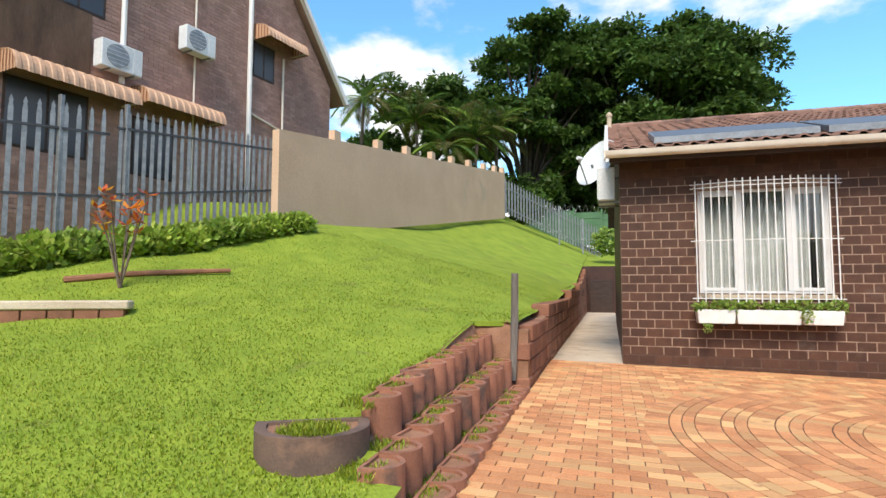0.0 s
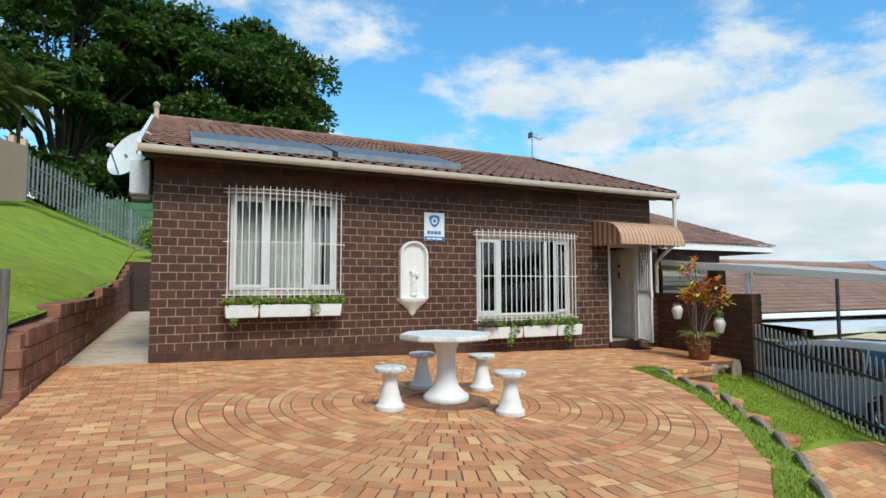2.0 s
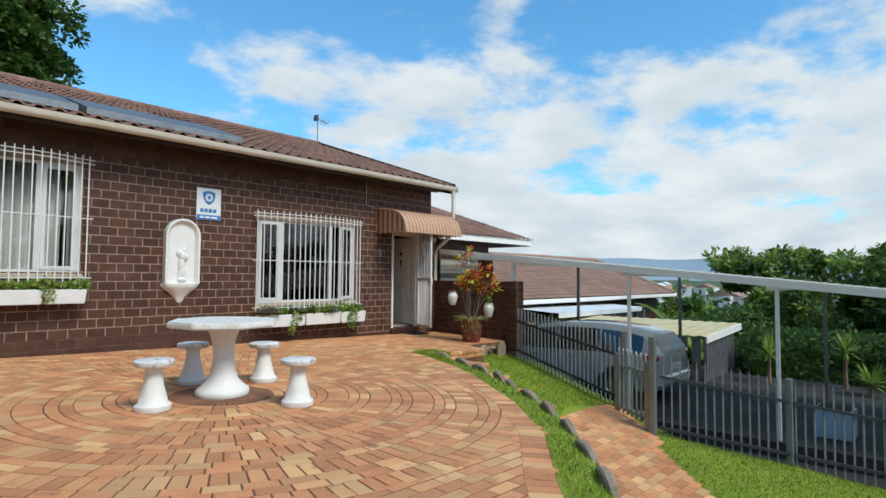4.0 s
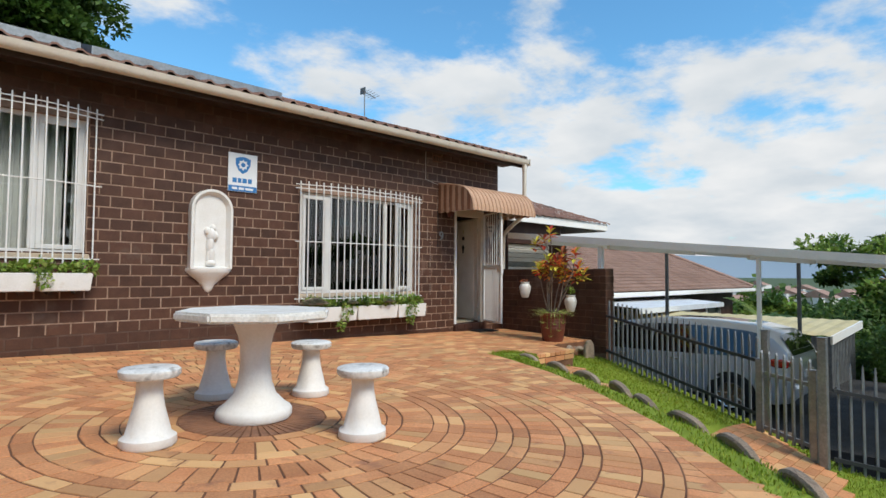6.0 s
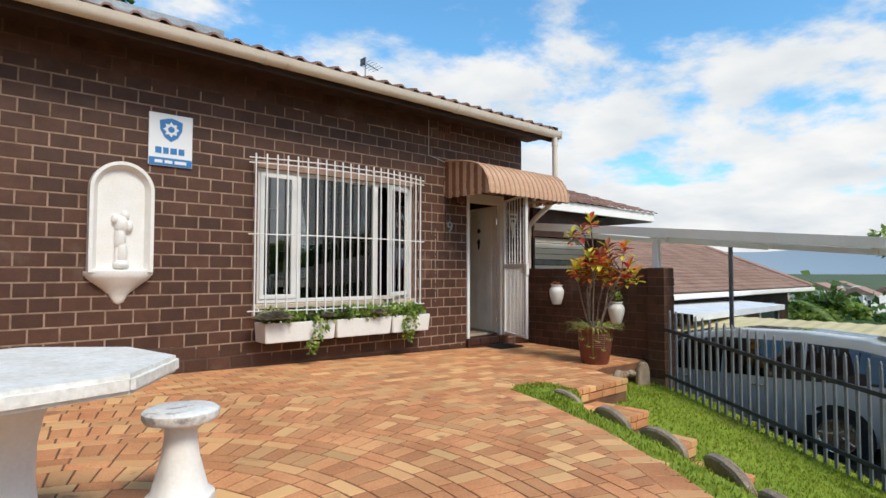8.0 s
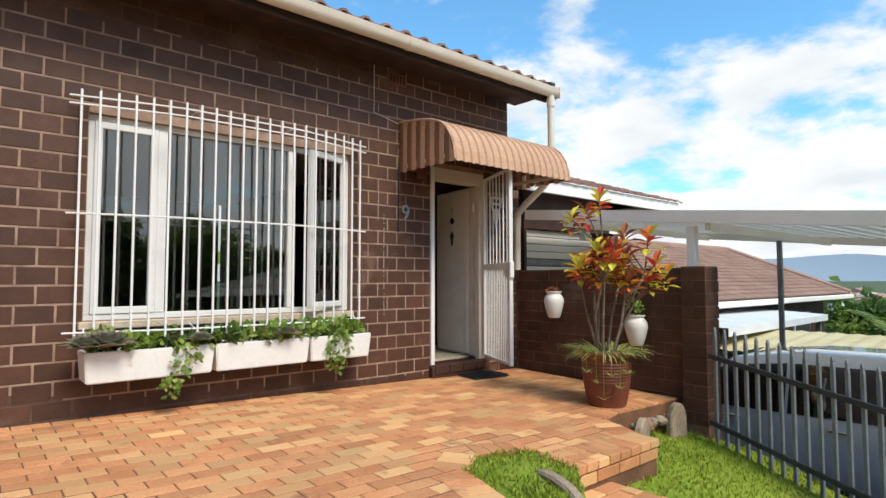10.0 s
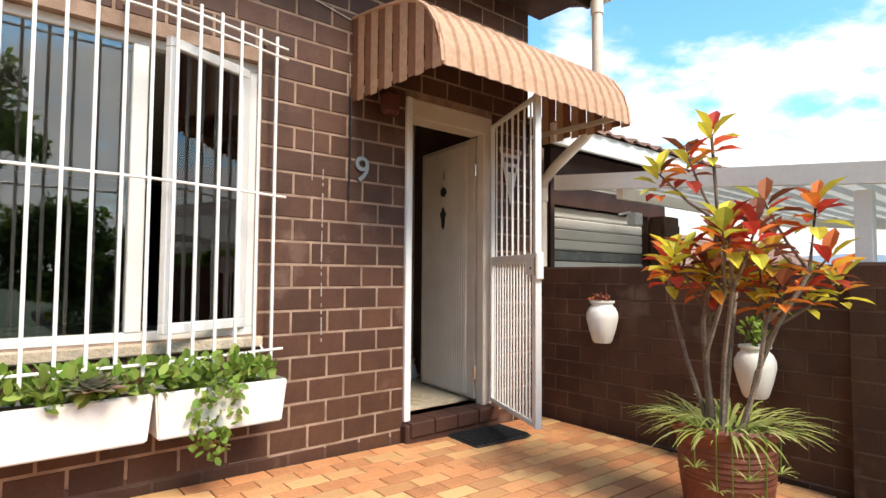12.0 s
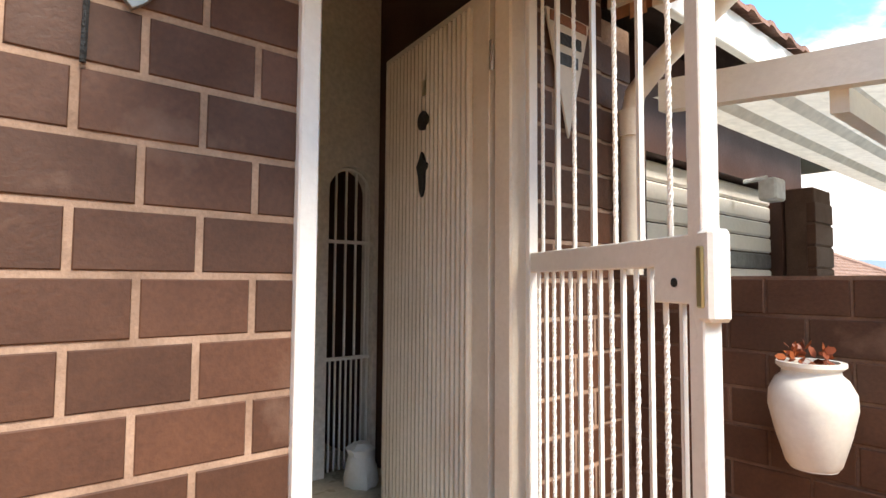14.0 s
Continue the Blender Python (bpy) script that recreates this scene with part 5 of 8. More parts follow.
def blades(name, centre, count, length, width, material, label, category, droop=0.6, r0=0.1, seed=1):
    """Arching strap leaves from one crown."""
    r = np.random.default_rng(seed)
    g = Geo()
    for k in range(count):
        a = r.uniform(0, 2 * math.pi)
        l_ = length * r.uniform(0.6, 1.15)
        p = Vector((centre[0] + r0 * r.uniform(0.2, 1) * math.cos(a), centre[1] + r0 * r.uniform(0.2, 1) * math.sin(a), centre[2]))
        d = Vector((math.cos(a), math.sin(a), r.uniform(0.7, 1.6))).normalized()
        s = Vector((-math.sin(a), math.cos(a), 0)) * width
        n0 = len(g.v)
        steps = 5
        for i in range(steps + 1):
            w = 1 - (i / steps) ** 2 * 0.9
            g.v += [tuple(p - s * w), tuple(p + s * w)]
            d = (d + Vector((0, 0, -droop * 0.35))).normalized()
            p = p + d * l_ / steps
        for i in range(steps):
            q = n0 + 2 * i
            g.f.append((q, q + 1, q + 3, q + 2))
    return tagged(new(name, g.mesh(name, material, fix=False)), label, category)


blades("spider_plant", (PX, PY, CZ), 190, 0.29, 0.008, LEAF_SPIDER, "spider plant with arching striped leaves round the croton", "plant", 0.75, 0.2, 4)
for dx, dy, h in ((-0.25, 0.02, 0.12), (-0.242, -0.065, 0.2), (-0.22, -0.118, 0.33), (-0.186, -0.167, 0.14), (-0.13, -0.21, 0.24), (-0.065, -0.24, 0.12)):
    blades("spider_plantlet", (PX + dx * 1.02, PY + dy * 1.02, CZ - h), 12, 0.075, 0.005, LEAF_SPIDER, "spider plant baby hanging over the pot rim", "plant", 0.5, 0.01, int(100 * h))
    solid("plant_runner", Geo().tube([(PX + dx * 0.8, PY + dy * 0.8, CZ + 0.06), (PX + dx * 1.05, PY + dy * 1.05, CZ + 0.03), (PX + dx * 1.03, PY + dy * 1.03, CZ - h)], 0.003, 4), LEAF_BRIGHT,
          "thin runner hanging from the spider plant", "plant")

# ---------------------------------------------------------------- table and stools
TX, TY = 4.10, 6.03
TZ = terrace_z(TX, TY)
table = thing("garden_table", (TX, TY, TZ), "white painted concrete garden table with octagonal top", "table")
part("pedestal", Geo().lathe([(0.24, 0), (0.25, 0.015), (0.25, 0.05), (0.238, 0.07), (0.195, 0.10), (0.14, 0.16), (0.112, 0.24), (0.098, 0.36), (0.10, 0.47), (0.115, 0.55), (0.15, 0.645), (0.185, 0.67)], 36,
                             (TX, TY, TZ), 0.02), PLASTER_WHITE, table, smooth=True)
bm = bmesh.new()
bmesh.ops.create_circle(bm, cap_ends=True, segments=8, radius=0.52)
bmesh.ops.rotate(bm, verts=bm.verts, matrix=Matrix.Rotation(radians(22.5 + 10), 3, "Z"))
ex = bmesh.ops.extrude_face_region(bm, geom=bm.faces[:])
bmesh.ops.translate(bm, verts=[q for q in ex["geom"] if isinstance(q, bmesh.types.BMVert)], vec=(0, 0, 0.06))
bmesh.ops.bevel(bm, geom=bm.edges[:], offset=0.014, segments=2, affect="EDGES")
for q in bm.verts:
    q.co += Vector((TX, TY, TZ + 0.667)) + Vector((0, 0, 0.004 * noise.noise(q.co * 7)))
part("tabletop", Geo().take(bm), TABLETOP, table, "chalky worn octagonal top")


def stool(x, y, label, scale=1.0):
    z = terrace_z(x, y)
    th = thing("garden_stool", (x, y, z), label, "stool", "stools round the table")
    part("pedestal", Geo().lathe([(0.14, 0), (0.148, 0.012), (0.145, 0.05), (0.118, 0.07), (0.10, 0.14), (0.08, 0.22), (0.068, 0.30), (0.07, 0.36), (0.085, 0.385)], 28, (x, y, z), 0.05), PLASTER_WHITE, th, smooth=True)
    part("seat", Geo().lathe([(0.12, 0.372), (0.15, 0.378), (0.161, 0.395), (0.16, 0.42), (0.146, 0.43), (0.05, 0.429), (0.001, 0.429)], 32, (x, y, z), 0.02), TERRAZZO, th, "worn grey and white round seat", smooth=True)


for x, y, lab in ((4.41, 5.22, "white concrete stool with a flaking seat"), (3.36, 5.79, "white concrete stool with a flaking seat"), (4.77, 6.42, "white concrete stool with a flaking seat"),
                  (4.12, 6.73, "white concrete stool with a darkly worn seat")):
    stool(x, y, lab)

# ---------------------------------------------------------------- on the roof
def on_roof(x, y, h=0.0):
    return Vector((x, y, EAVE_Z + 0.04 + slope * (y - EAVE_Y) + h))


for x0, x1 in ((1.58, 3.66), (3.76, 6.0)):
    pan = thing("solar_panel", (x0, 9.3, EAVE_Z + 0.2), "flat solar water-heating panel lying on the roof tiles", "solar panel", "solar panels")
    for y0, y1, m, nm, h in ((9.3, 10.5, GALV, "casing", 0.03), (9.34, 10.46, PANEL_TOP, "glass", 0.115)):
        e = 0.0 if nm == "casing" else 0.03
        g = Geo()
        t_ = 0.09 if nm == "casing" else 0.008
        g.v = [tuple(on_roof(x, y, h + dz)) for dz in (0, t_) for y in (y0, y1) for x in (x0 + e, x1 - e)]
        g.f = [(0, 2, 3, 1), (4, 5, 7, 6), (0, 1, 5, 4), (2, 6, 7, 3), (0, 4, 6, 2), (1, 3, 7, 5)]
        part(nm, g, m, pan, "dark glass cover" if nm == "glass" else "grey metal casing")
ant = thing("tv_aerial", (11.0, RIDGE_Y, RIDGE_Z), "small television aerial on a thin roof mast", "aerial")
part("mast", Geo().tube([(11.0, RIDGE_Y - 0.02, RIDGE_Z + 0.05), (11.0, RIDGE_Y - 0.02, 5.78)], 0.014, 6), GALV, ant)
part("boom", Geo().tube([(10.95, RIDGE_Y - 0.02, 5.73), (11.35, RIDGE_Y - 0.02, 5.63)], 0.012, 5), GALV, ant)
for k in range(5):
    part("element", Geo().tube([(11.0 + k * 0.08, RIDGE_Y - 0.25, 5.72 - k * 0.02), (11.0 + k * 0.08, RIDGE_Y + 0.2, 5.72 - k * 0.02)], 0.005, 4), GALV, ant)
part("reflector", Geo().box((10.93, RIDGE_Y - 0.12, 5.65), (10.96, RIDGE_Y + 0.08, 5.81)), GALV, ant)
vp = thing("vent_pipe", (0.99, RIDGE_Y, RIDGE_Z), "grey clay vent pipe at the gable's peak", "vent pipe")
part("pipe", Geo().tube([(0.99, RIDGE_Y - 0.1, RIDGE_Z - 0.1), (0.99, RIDGE_Y - 0.1, RIDGE_Z + 0.27)], 0.055, 12), CONCRETE, vp, smooth=True)
part("cowl", Geo().lathe([(0.07, 0.0), (0.075, 0.06), (0.03, 0.11)], 12, (0.99, RIDGE_Y - 0.1, RIDGE_Z + 0.26)), CONCRETE, vp, smooth=True)

dish = thing("satellite_dish", (0.95, 10.3, 3.2), "large white satellite dish on the gable wall", "satellite dish")
DM = look((0.80, 10.25, 3.26), (-3.2, 6.2, 6.1))
g = Geo()
for i in range(7):
    r_ = 0.40 * i / 6
    for k in range(28):
        a = 2 * math.pi * k / 28
        g.v.append((r_ * math.cos(a), r_ * math.sin(a) * 1.08, -0.0 - (-0.5 * r_ * r_) * -1 + 0.0))
for i in range(6):
    for k in range(28):
        g.f.append((i * 28 + k, i * 28 + (k + 1) % 28, (i + 1) * 28 + (k + 1) % 28, (i + 1) * 28 + k))
part("reflector", g.move(DM), SHEET_WHITE, dish, smooth=True)
part("feed_arm", Geo().tube([(0, -0.42, -0.08), (0, -0.15, -0.42)], 0.012, 6).move(DM), GALV, dish)
part("feed_horn", Geo().tube([(0, -0.15, -0.44), (0, -0.12, -0.36)], 0.03, 8).move(DM), SIGN_WHITE, dish)
part("wall_arm", Geo().tube([(0.68, 10.3, 3.28), (0.8, 10.4, 3.05), (1.11, 10.4, 3.05)], 0.02, 8), GALV, dish)


def air_con(name, m, label, w=0.8, h=0.55, d=0.28):
    th = thing(name, m.translation, label, "air conditioner", "outdoor units")
    part("casing", Geo().box((-w / 2, -d, 0), (w / 2, 0, h), 0.015).move(m), SHEET_WHITE, th)
    part("grille", Geo().tube([(-0.1, -d - 0.012, h / 2), (-0.1, -d - 0.001, h / 2)], h * 0.42, 24).move(m), GALV, th, "round grey fan grille")
    for k in range(5):
        z = h * (0.2 + 0.15 * k)
        part("grille_wire", Geo().box((-w / 2 + 0.06, -d - 0.018, z), (w / 2 - 0.27, -d - 0.012, z + 0.006)).move(m), SHEET_WHITE, th)
    part("side_panel", Geo().box((w / 2 - 0.2, -d - 0.008, 0.03), (w / 2 - 0.02, -d + 0.002, h - 0.03)).move(m), SHEET_WHITE, th)
    for s in (-0.25, 0.25):
        part("bracket", Geo().box((s - 0.015, -d, -0.03), (s + 0.015, 0.06, 0.0)).move(m), GALV, th)


air_con("air_conditioner", pose(LEFT_X - 0.06, 10.25, 2.62, 0, 0, -90), "white outdoor air-conditioning unit on the gable wall", 0.7, 0.52, 0.26)

# ---------------------------------------------------------------- below the terrace: edging, steps, fence, gate
def half_round(x, y, z, turn, label, r=0.2, h=0.16, lean=0.0):
    """A thin arched edging stone standing on its chord, with worn uneven faces."""
    out = [(-r, -0.2)] + [(-r * math.cos(a), h * math.sin(a)) for a in np.linspace(0, math.pi, 14)] + [(r, -0.2)]
    inn = [(0.9 * a, b - 0.012 if b > 0 else b) for a, b in out]
    n_ = len(out)
    g = Geo()
    for row, yy in ((inn, -0.032), (out, -0.018), (out, 0.018), (inn, 0.032)):
        g.v += [(a + 0.006 * noise.noise(Vector((a * 9 + x, b * 9, y))), yy + 0.006 * noise.noise(Vector((a * 7, b * 7 + y, x))), b) for a, b in row]
    for i in range(3):
        for k in range(n_):
            q = (k + 1) % n_
            g.f.append((i * n_ + k, i * n_ + q, (i + 1) * n_ + q, (i + 1) * n_ + k))
    g.f += [tuple(range(n_)), tuple(3 * n_ + k for k in range(n_))]
    g.move(pose(x, y, z, lean, 0, turn))
    return solid("edging_stone", g, EDGE_STONE, label, "edging stone", "edging stones")


edge_pts = [(8.45, 7.22), (8.15, 6.95), (7.92, 6.5), (7.72, 6.05), (7.5, 5.6), (7.22, 5.15), (6.95, 4.72), (6.6, 4.2), (6.2, 3.72), (5.75, 3.25), (5.25, 2.82), (4.75, 2.42), (4.2, 2.0), (3.75, 1.5), (3.4, 0.8), (3.2, -0.4)]
STONES = [(8.22, 6.86), (7.98, 6.24), (7.7, 5.68), (7.42, 5.13), (7.08, 4.71), (6.67, 4.18), (6.25, 3.68), (5.8, 3.2), (5.3, 2.78), (4.78, 2.36)]
for i, (x, y) in enumerate(STONES):
    x2, y2 = STONES[i + 1] if i + 1 < len(STONES) else (4.2, 1.96)
    half_round(x, y, terrace_z(x, y) - 0.06, math.degrees(math.atan2(y2 - y, x2 - x)) + random.uniform(-7, 7), "half-round mossy concrete edging stone along the terrace", random.uniform(0.22, 0.27),
               random.uniform(0.085, 0.115), random.uniform(8, 22))
# shoulder of turf between the paving and the edging stones
g = Geo()
for (x, y) in edge_pts:
    k = Vector((x - 4.1, y - 6.1)).normalized()
    for o, dz in ((-0.45, -0.02), (0.04, -0.024), (0.1, -0.07), (0.26, -1.2)):
        g.v.append((x + k.x * o + random.uniform(-0.02, 0.02), y + k.y * o + random.uniform(-0.02, 0.02), terrace_z(x, y) + dz))
for i in range(len(edge_pts) - 1):
    for j in range(3):
        q = 4 * i + j
        g.f.append((q, q + 1, q + 5, q + 4))
tagged(solid("terrace_kerb", g, SOIL), "grassy shoulder below the terrace's edge", "kerb", kind="structure")
notch = [(8.52, 6.95), (8.6, 7.32), (8.2, 7.45), (7.94, 7.28), (7.82, 6.83), (8.15, 6.62)]
g = Geo().add([(8.22, 7.08, terrace_z(8.22, 7.08) + 0.012)] + [(x, y, terrace_z(x, y) - 0.022) for x, y in notch] + [(x, y, -0.6) for x, y in notch],
              [(0, 1 + k, 1 + (k + 1) % 6) for k in range(6)] + [(1 + k, 7 + k, 7 + (k + 1) % 6, 1 + (k + 1) % 6) for k in range(6)])
tagged(solid("turf_corner", g, SOIL), "rounded tongue of turf in the terrace's corner", "lawn", kind="structure")
half_round(10.0, 7.40, -0.25, 12, "broken concrete edging stone beside the brick platform", 0.12, 0.12)
half_round(10.6, 7.42, -0.22, -8, "broken concrete edging stone beside the brick platform", 0.11, 0.12)
rb = random.Random(31)
for k in range(9):
    x, y = 9.72 + 0.13 * k + rb.uniform(-0.04, 0.04), 7.47 + rb.uniform(-0.06, 0.05)
    g = Geo().lathe([(0.03, -0.05), (0.07, -0.02), (0.075, 0.02), (0.045, 0.05), (0.01, 0.06)], 9, (0, 0, 0), 0.7)
    g.move(pose(x, y, terrace_z(x, y) - 0.1, rb.uniform(-25, 25), rb.uniform(-25, 25), rb.uniform(0, 360)) @ Matrix.Scale(rb.uniform(0.5, 0.85), 4))
    solid("rubble_stone", g, EARTH if k % 3 == 0 else EDGE_STONE, "rough broken stone at the platform's edge", "stone", "rubble stones")

steps = thing("brick_steps", (8.6, 6.4, -0.6), "orange brick steps leading down to the lawn", "steps")
for x0, x1, yf_, yb_, z in ((8.5, 9.44, 6.955, 7.0, -0.094), (8.02, 8.87, 6.41, 7.0, -0.245), (7.82, 8.76, 5.92, 6.41, -0.375), (7.6, 8.62, 5.42, 5.92, -0.505), (7.35, 8.5, 4.95, 5.42, -0.635)):
    part("step_core", Geo().box((x0 + 0.012, yf_ + 0.012, z - 0.6), (x1 - 0.012, yb_, z - 0.012)), SAND, steps, "sandy mortar core")
    cnt = round((x1 - x0) / 0.112)
    w = (x1 - x0) / cnt
    for j in range(cnt):
        xa, xb = x0 + j * w, x0 + (j + 1) * w - 0.008
        jz = random.uniform(-0.004, 0.003)
        part("nosing_brick", Geo().box((xa, yf_ - 0.01, z - 0.055), (xb, yf_ + 0.21, z + jz), 0.005), PAVER, steps)
        if j % 2 == 0:
            part("riser_brick", Geo().box((xa, yf_, z - 0.135), (min(xb + w, x1 - 0.008), yf_ + 0.1, z - 0.066), 0.005), PAVER, steps)
    if yb_ - yf_ > 0.3:
        for i in range(int((yb_ - yf_ - 0.22) / 0.112)):
            ya = yf_ + 0.218 + i * 0.112
            x = x0 - (0.109 if i % 2 else 0)
            while x < x1 - 0.03:
                a, b = max(x, x0), min(x + 0.209, x1 - 0.008)
                if b - a > 0.03:
                    part("tread_brick", Geo().box((a, ya, z - 0.055), (b, ya + 0.104, z + random.uniform(-0.006, 0.0)), 0.005), PAVER, steps)
                x += 0.217
    for i in range(2):
        ya = yf_ + i * (yb_ - yf_) / 2
        part("side_brick", Geo().box((x1 - 0.1, ya + 0.004, z - 0.135), (x1 - 0.002, ya + (yb_ - yf_) / 2 - 0.006, z - 0.066), 0.005), PAVER, steps)


def palisade(name, p0, p1, zb, zt, count, material, rail_mat, label, spear=0.09, post=(), group="palisade fences", width=0.024, rails=(0.16, 0.74)):
    """Upright pales on two rails between two points; zb and zt give the foot and the tip at both ends."""
    th = thing(name, (p0[0], p0[1], zb[0]), label, "fence", group)
    a, b = Vector((*p0, 0)), Vector((*p1, 0))
    d = (b - a).normalized()
    s = Vector((-d.y, d.x, 0))
    for k in range(count):
        t = (k + 0.5) / count
        p = a.lerp(b, t)
        z0, z1 = zb[0] + (zb[1] - zb[0]) * t, zt[0] + (zt[1] - zt[0]) * t
        w = d * width
        g = Geo()
        o = s * 0.012
        for dz, kx in ((z0, 1.0), (z1 - spear, 1.0), (z1 - spear * 0.55, 0.55), (z1 - spear * 0.45, 0.9), (z1, 0.06)):
            c = Vector((p.x, p.y, dz))
            g.v += [tuple(c - w * kx - o), tuple(c + w * kx - o), tuple(c + w * kx + o), tuple(c - w * kx + o)]
        for i in range(4):
            for j in range(4):
                g.f.append((4 * i + j, 4 * i + (j + 1) % 4, 4 * i + 4 + (j + 1) % 4, 4 * i + 4 + j))
        g.f += [(0, 1, 2, 3), (16, 17, 18, 19)]
        part("pale", g, material, th)
    for r_ in rails:
        za, zb_ = zb[0] + (zt[0] - zb[0]) * r_, zb[1] + (zt[1] - zb[1]) * r_
        g = Geo()
        for p, z in ((a, za), (b, zb_)):
            g.v += [tuple(Vector((p.x, p.y, z + dz)) + s * ds) for ds, dz in ((-0.035, -0.02), (-0.012, -0.02), (-0.012, 0.02), (-0.035, 0.02))]
        g.f = [(0, 1, 2, 3), (4, 5, 6, 7)] + [(j, (j + 1) % 4, (j + 1) % 4 + 4, j + 4) for j in range(4)]
        part("rail", g, rail_mat, th)
    for t, up_ in post:
        p = a.lerp(b, t)
        z0, z1 = zb[0] + (zb[1] - zb[0]) * t - 0.3, zt[0] + (zt[1] - zt[0]) * t + up_
        part("post", Geo().box((p.x - 0.035, p.y - 0.035, z0), (p.x + 0.035, p.y + 0.035, z1), 0.006), material, th)
    return th


palisade("fence", (10.84, 7.22), (10.08, 4.68), (-0.42, -0.92), (0.56, 0.22), 27, FENCE_BLUE, FENCE_DARK, "blue-grey spiked steel fence running down from the brick pillar", 0.08, width=0.012)
palisade("fence", (9.3, 3.78), (10.35, 1.45), (-1.08, -1.4), (0.12, -0.28), 24, FENCE_BLUE, FENCE_DARK, "blue-grey spiked palisade fence beside the garden path", 0.12, ((0.62, 0.0),), width=0.011)
palisade("fence", (10.35, 1.45), (11.0, -2.5), (-1.4, -1.8), (-0.28, -0.65), 36, FENCE_BLUE, FENCE_DARK, "blue-grey spiked palisade fence below the lawn", 0.12, width=0.011)
for x, y, zt_ in ((10.03, 4.61, 0.31), (9.22, 3.84, 0.34)):
    gp = thing("gate_post", (x, y, -1.0), "square weathered grey steel gate post", "gate post", "gate posts")
    part("shaft", Geo().box((x - 0.042, y - 0.042, -1.25), (x + 0.042, y + 0.042, zt_), 0.008), GALV, gp)
    part("cap", Geo().box((x - 0.047, y - 0.047, zt_), (x + 0.047, y + 0.047, zt_ + 0.012), 0.003), GALV, gp)
palisade("garden_gate", (9.28, 3.93), (9.78, 4.62), (-0.88, -0.86), (0.1, 0.1), 7, GALV, GALV, "grey steel garden gate standing ajar", 0.08, ((0.02, -0.1), (0.98, -0.1)), "gates", 0.014, (0.06, 0.72))

# ---------------------------------------------------------------- carport, garage, neighbouring roofs
def beam_z(y):
    return 1.45 + (y - 7.46) * 0.0945


carport = thing("carport", (12.8, 5.0, -1.22), "white steel carport with a corrugated roof over the driveway", "carport")


def slant_box(x0, x1, y0, y1, lo, hi):
    g = Geo()
    g.v = [(x, y, beam_z(y) + dz) for dz in (lo, hi) for y in (y0, y1) for x in (x0, x1)]
    g.f = [(0, 2, 3, 1), (4, 5, 7, 6), (0, 1, 5, 4), (2, 6, 7, 3), (0, 4, 6, 2), (1, 3, 7, 5)]
    return g


part("fascia", slant_box(10.98, 11.03, -4.0, 9.45, 0.05, 0.165), CARPORT_WHITE, carport, "white fascia beam")
part("back_beam", slant_box(14.6, 14.66, -4.0, 9.45, 0.0, 0.12), CARPORT_WHITE, carport)
for y in (8.9, 7.3, 5.1, 2.8, 0.4):
    part("rafter", slant_box(11.03, 14.6, y - 0.025, y + 0.025, -0.02, 0.06), CARPORT_WHITE, carport)
g = Geo()
ys_ = np.linspace(-4.2, 9.5, 420)
for i, y in enumerate(ys_):
    h = 0.09 + 0.03 * (1 if (i // 3) % 2 else 0)
    for x in (11.03, 15.0):
        g.v.append((x, y, beam_z(y) + h))
for i in range(len(ys_) - 1):
    g.f.append((2 * i, 2 * i + 1, 2 * i + 3, 2 * i + 2))
part("roof_sheet", g, SHEET_CLEAR, carport, "white translucent ribbed roof sheets")
for x, y, w in ((11.06, 7.46, 0.04), (11.06, 4.98, 0.027), (11.06, 2.68, 0.027), (11.06, 0.3, 0.027)):
    part("post", Geo().box((x - w, y - w, -1.3), (x + w, y + w, beam_z(y) + 0.02), 0.004), CARPORT_WHITE, carport)
for x, y in ((14.6, 7.9), (14.7, 5.38), (14.7, 2.6), (14.7, 0.0)):
    part("post", Geo().box((x - 0.03, y - 0.03, -1.3), (x + 0.03, y + 0.03, beam_z(y) + 0.02), 0.004), FENCE_BLUE, carport, "dark post")

garage = thing("garage_wing", (12.4, 9.9, -1.3), "lower wing of the house with brown walls and tiled roof", "building")
GY = 9.66
g = wall_with_holes(GY, GY + 0.22, GWX + 0.21, 13.1, -1.4, 2.1, ((11.25, 12.75, 0.3, 1.62),))
part("wall", g, PLINTH, garage, "dark painted wall")
part("wall", Geo().box((12.88, GY + 0.22, -1.4), (13.1, 15, 2.1)), PLINTH, garage)
for k in range(14):
    z = 0.3 + k * 0.094
    part("shutter_slat", Geo().box((11.25, GY + 0.06, z), (12.75, GY + 0.085, z + 0.088), 0.01), CARPORT_WHITE if k % 9 else GALV, garage)
part("pier", Geo().box((12.78, GY - 0.16, -1.4), (13.08, GY - 0.004, 1.62), 0.006), MORTAR_DARK, garage, "brick pier")
for k in range(22):
    z = -1.3 + k * 0.1293
    if z < 1.5:
        part("brick", Geo().box((12.775, GY - 0.168, z), (13.085, GY - 0.12, z + 0.118), 0.004), BRICK, garage)
part("fascia", Geo().box((RIGHT_X + 0.05, 9.38, 2.04), (14.66, 9.42, 2.2), 0.004), CARPORT_WHITE, garage, "white fascia board")
part("end_board", Geo().box((14.62, 9.42, 2.02), (14.66, 15, 2.2)), CARPORT_WHITE, garage)
part("tiles", roof_slope(RIGHT_X + 0.26, 14.72, 9.34, 13.4, 2.19, 0.32, 17, 13), TILE, garage, "brown rolled roof tiles")
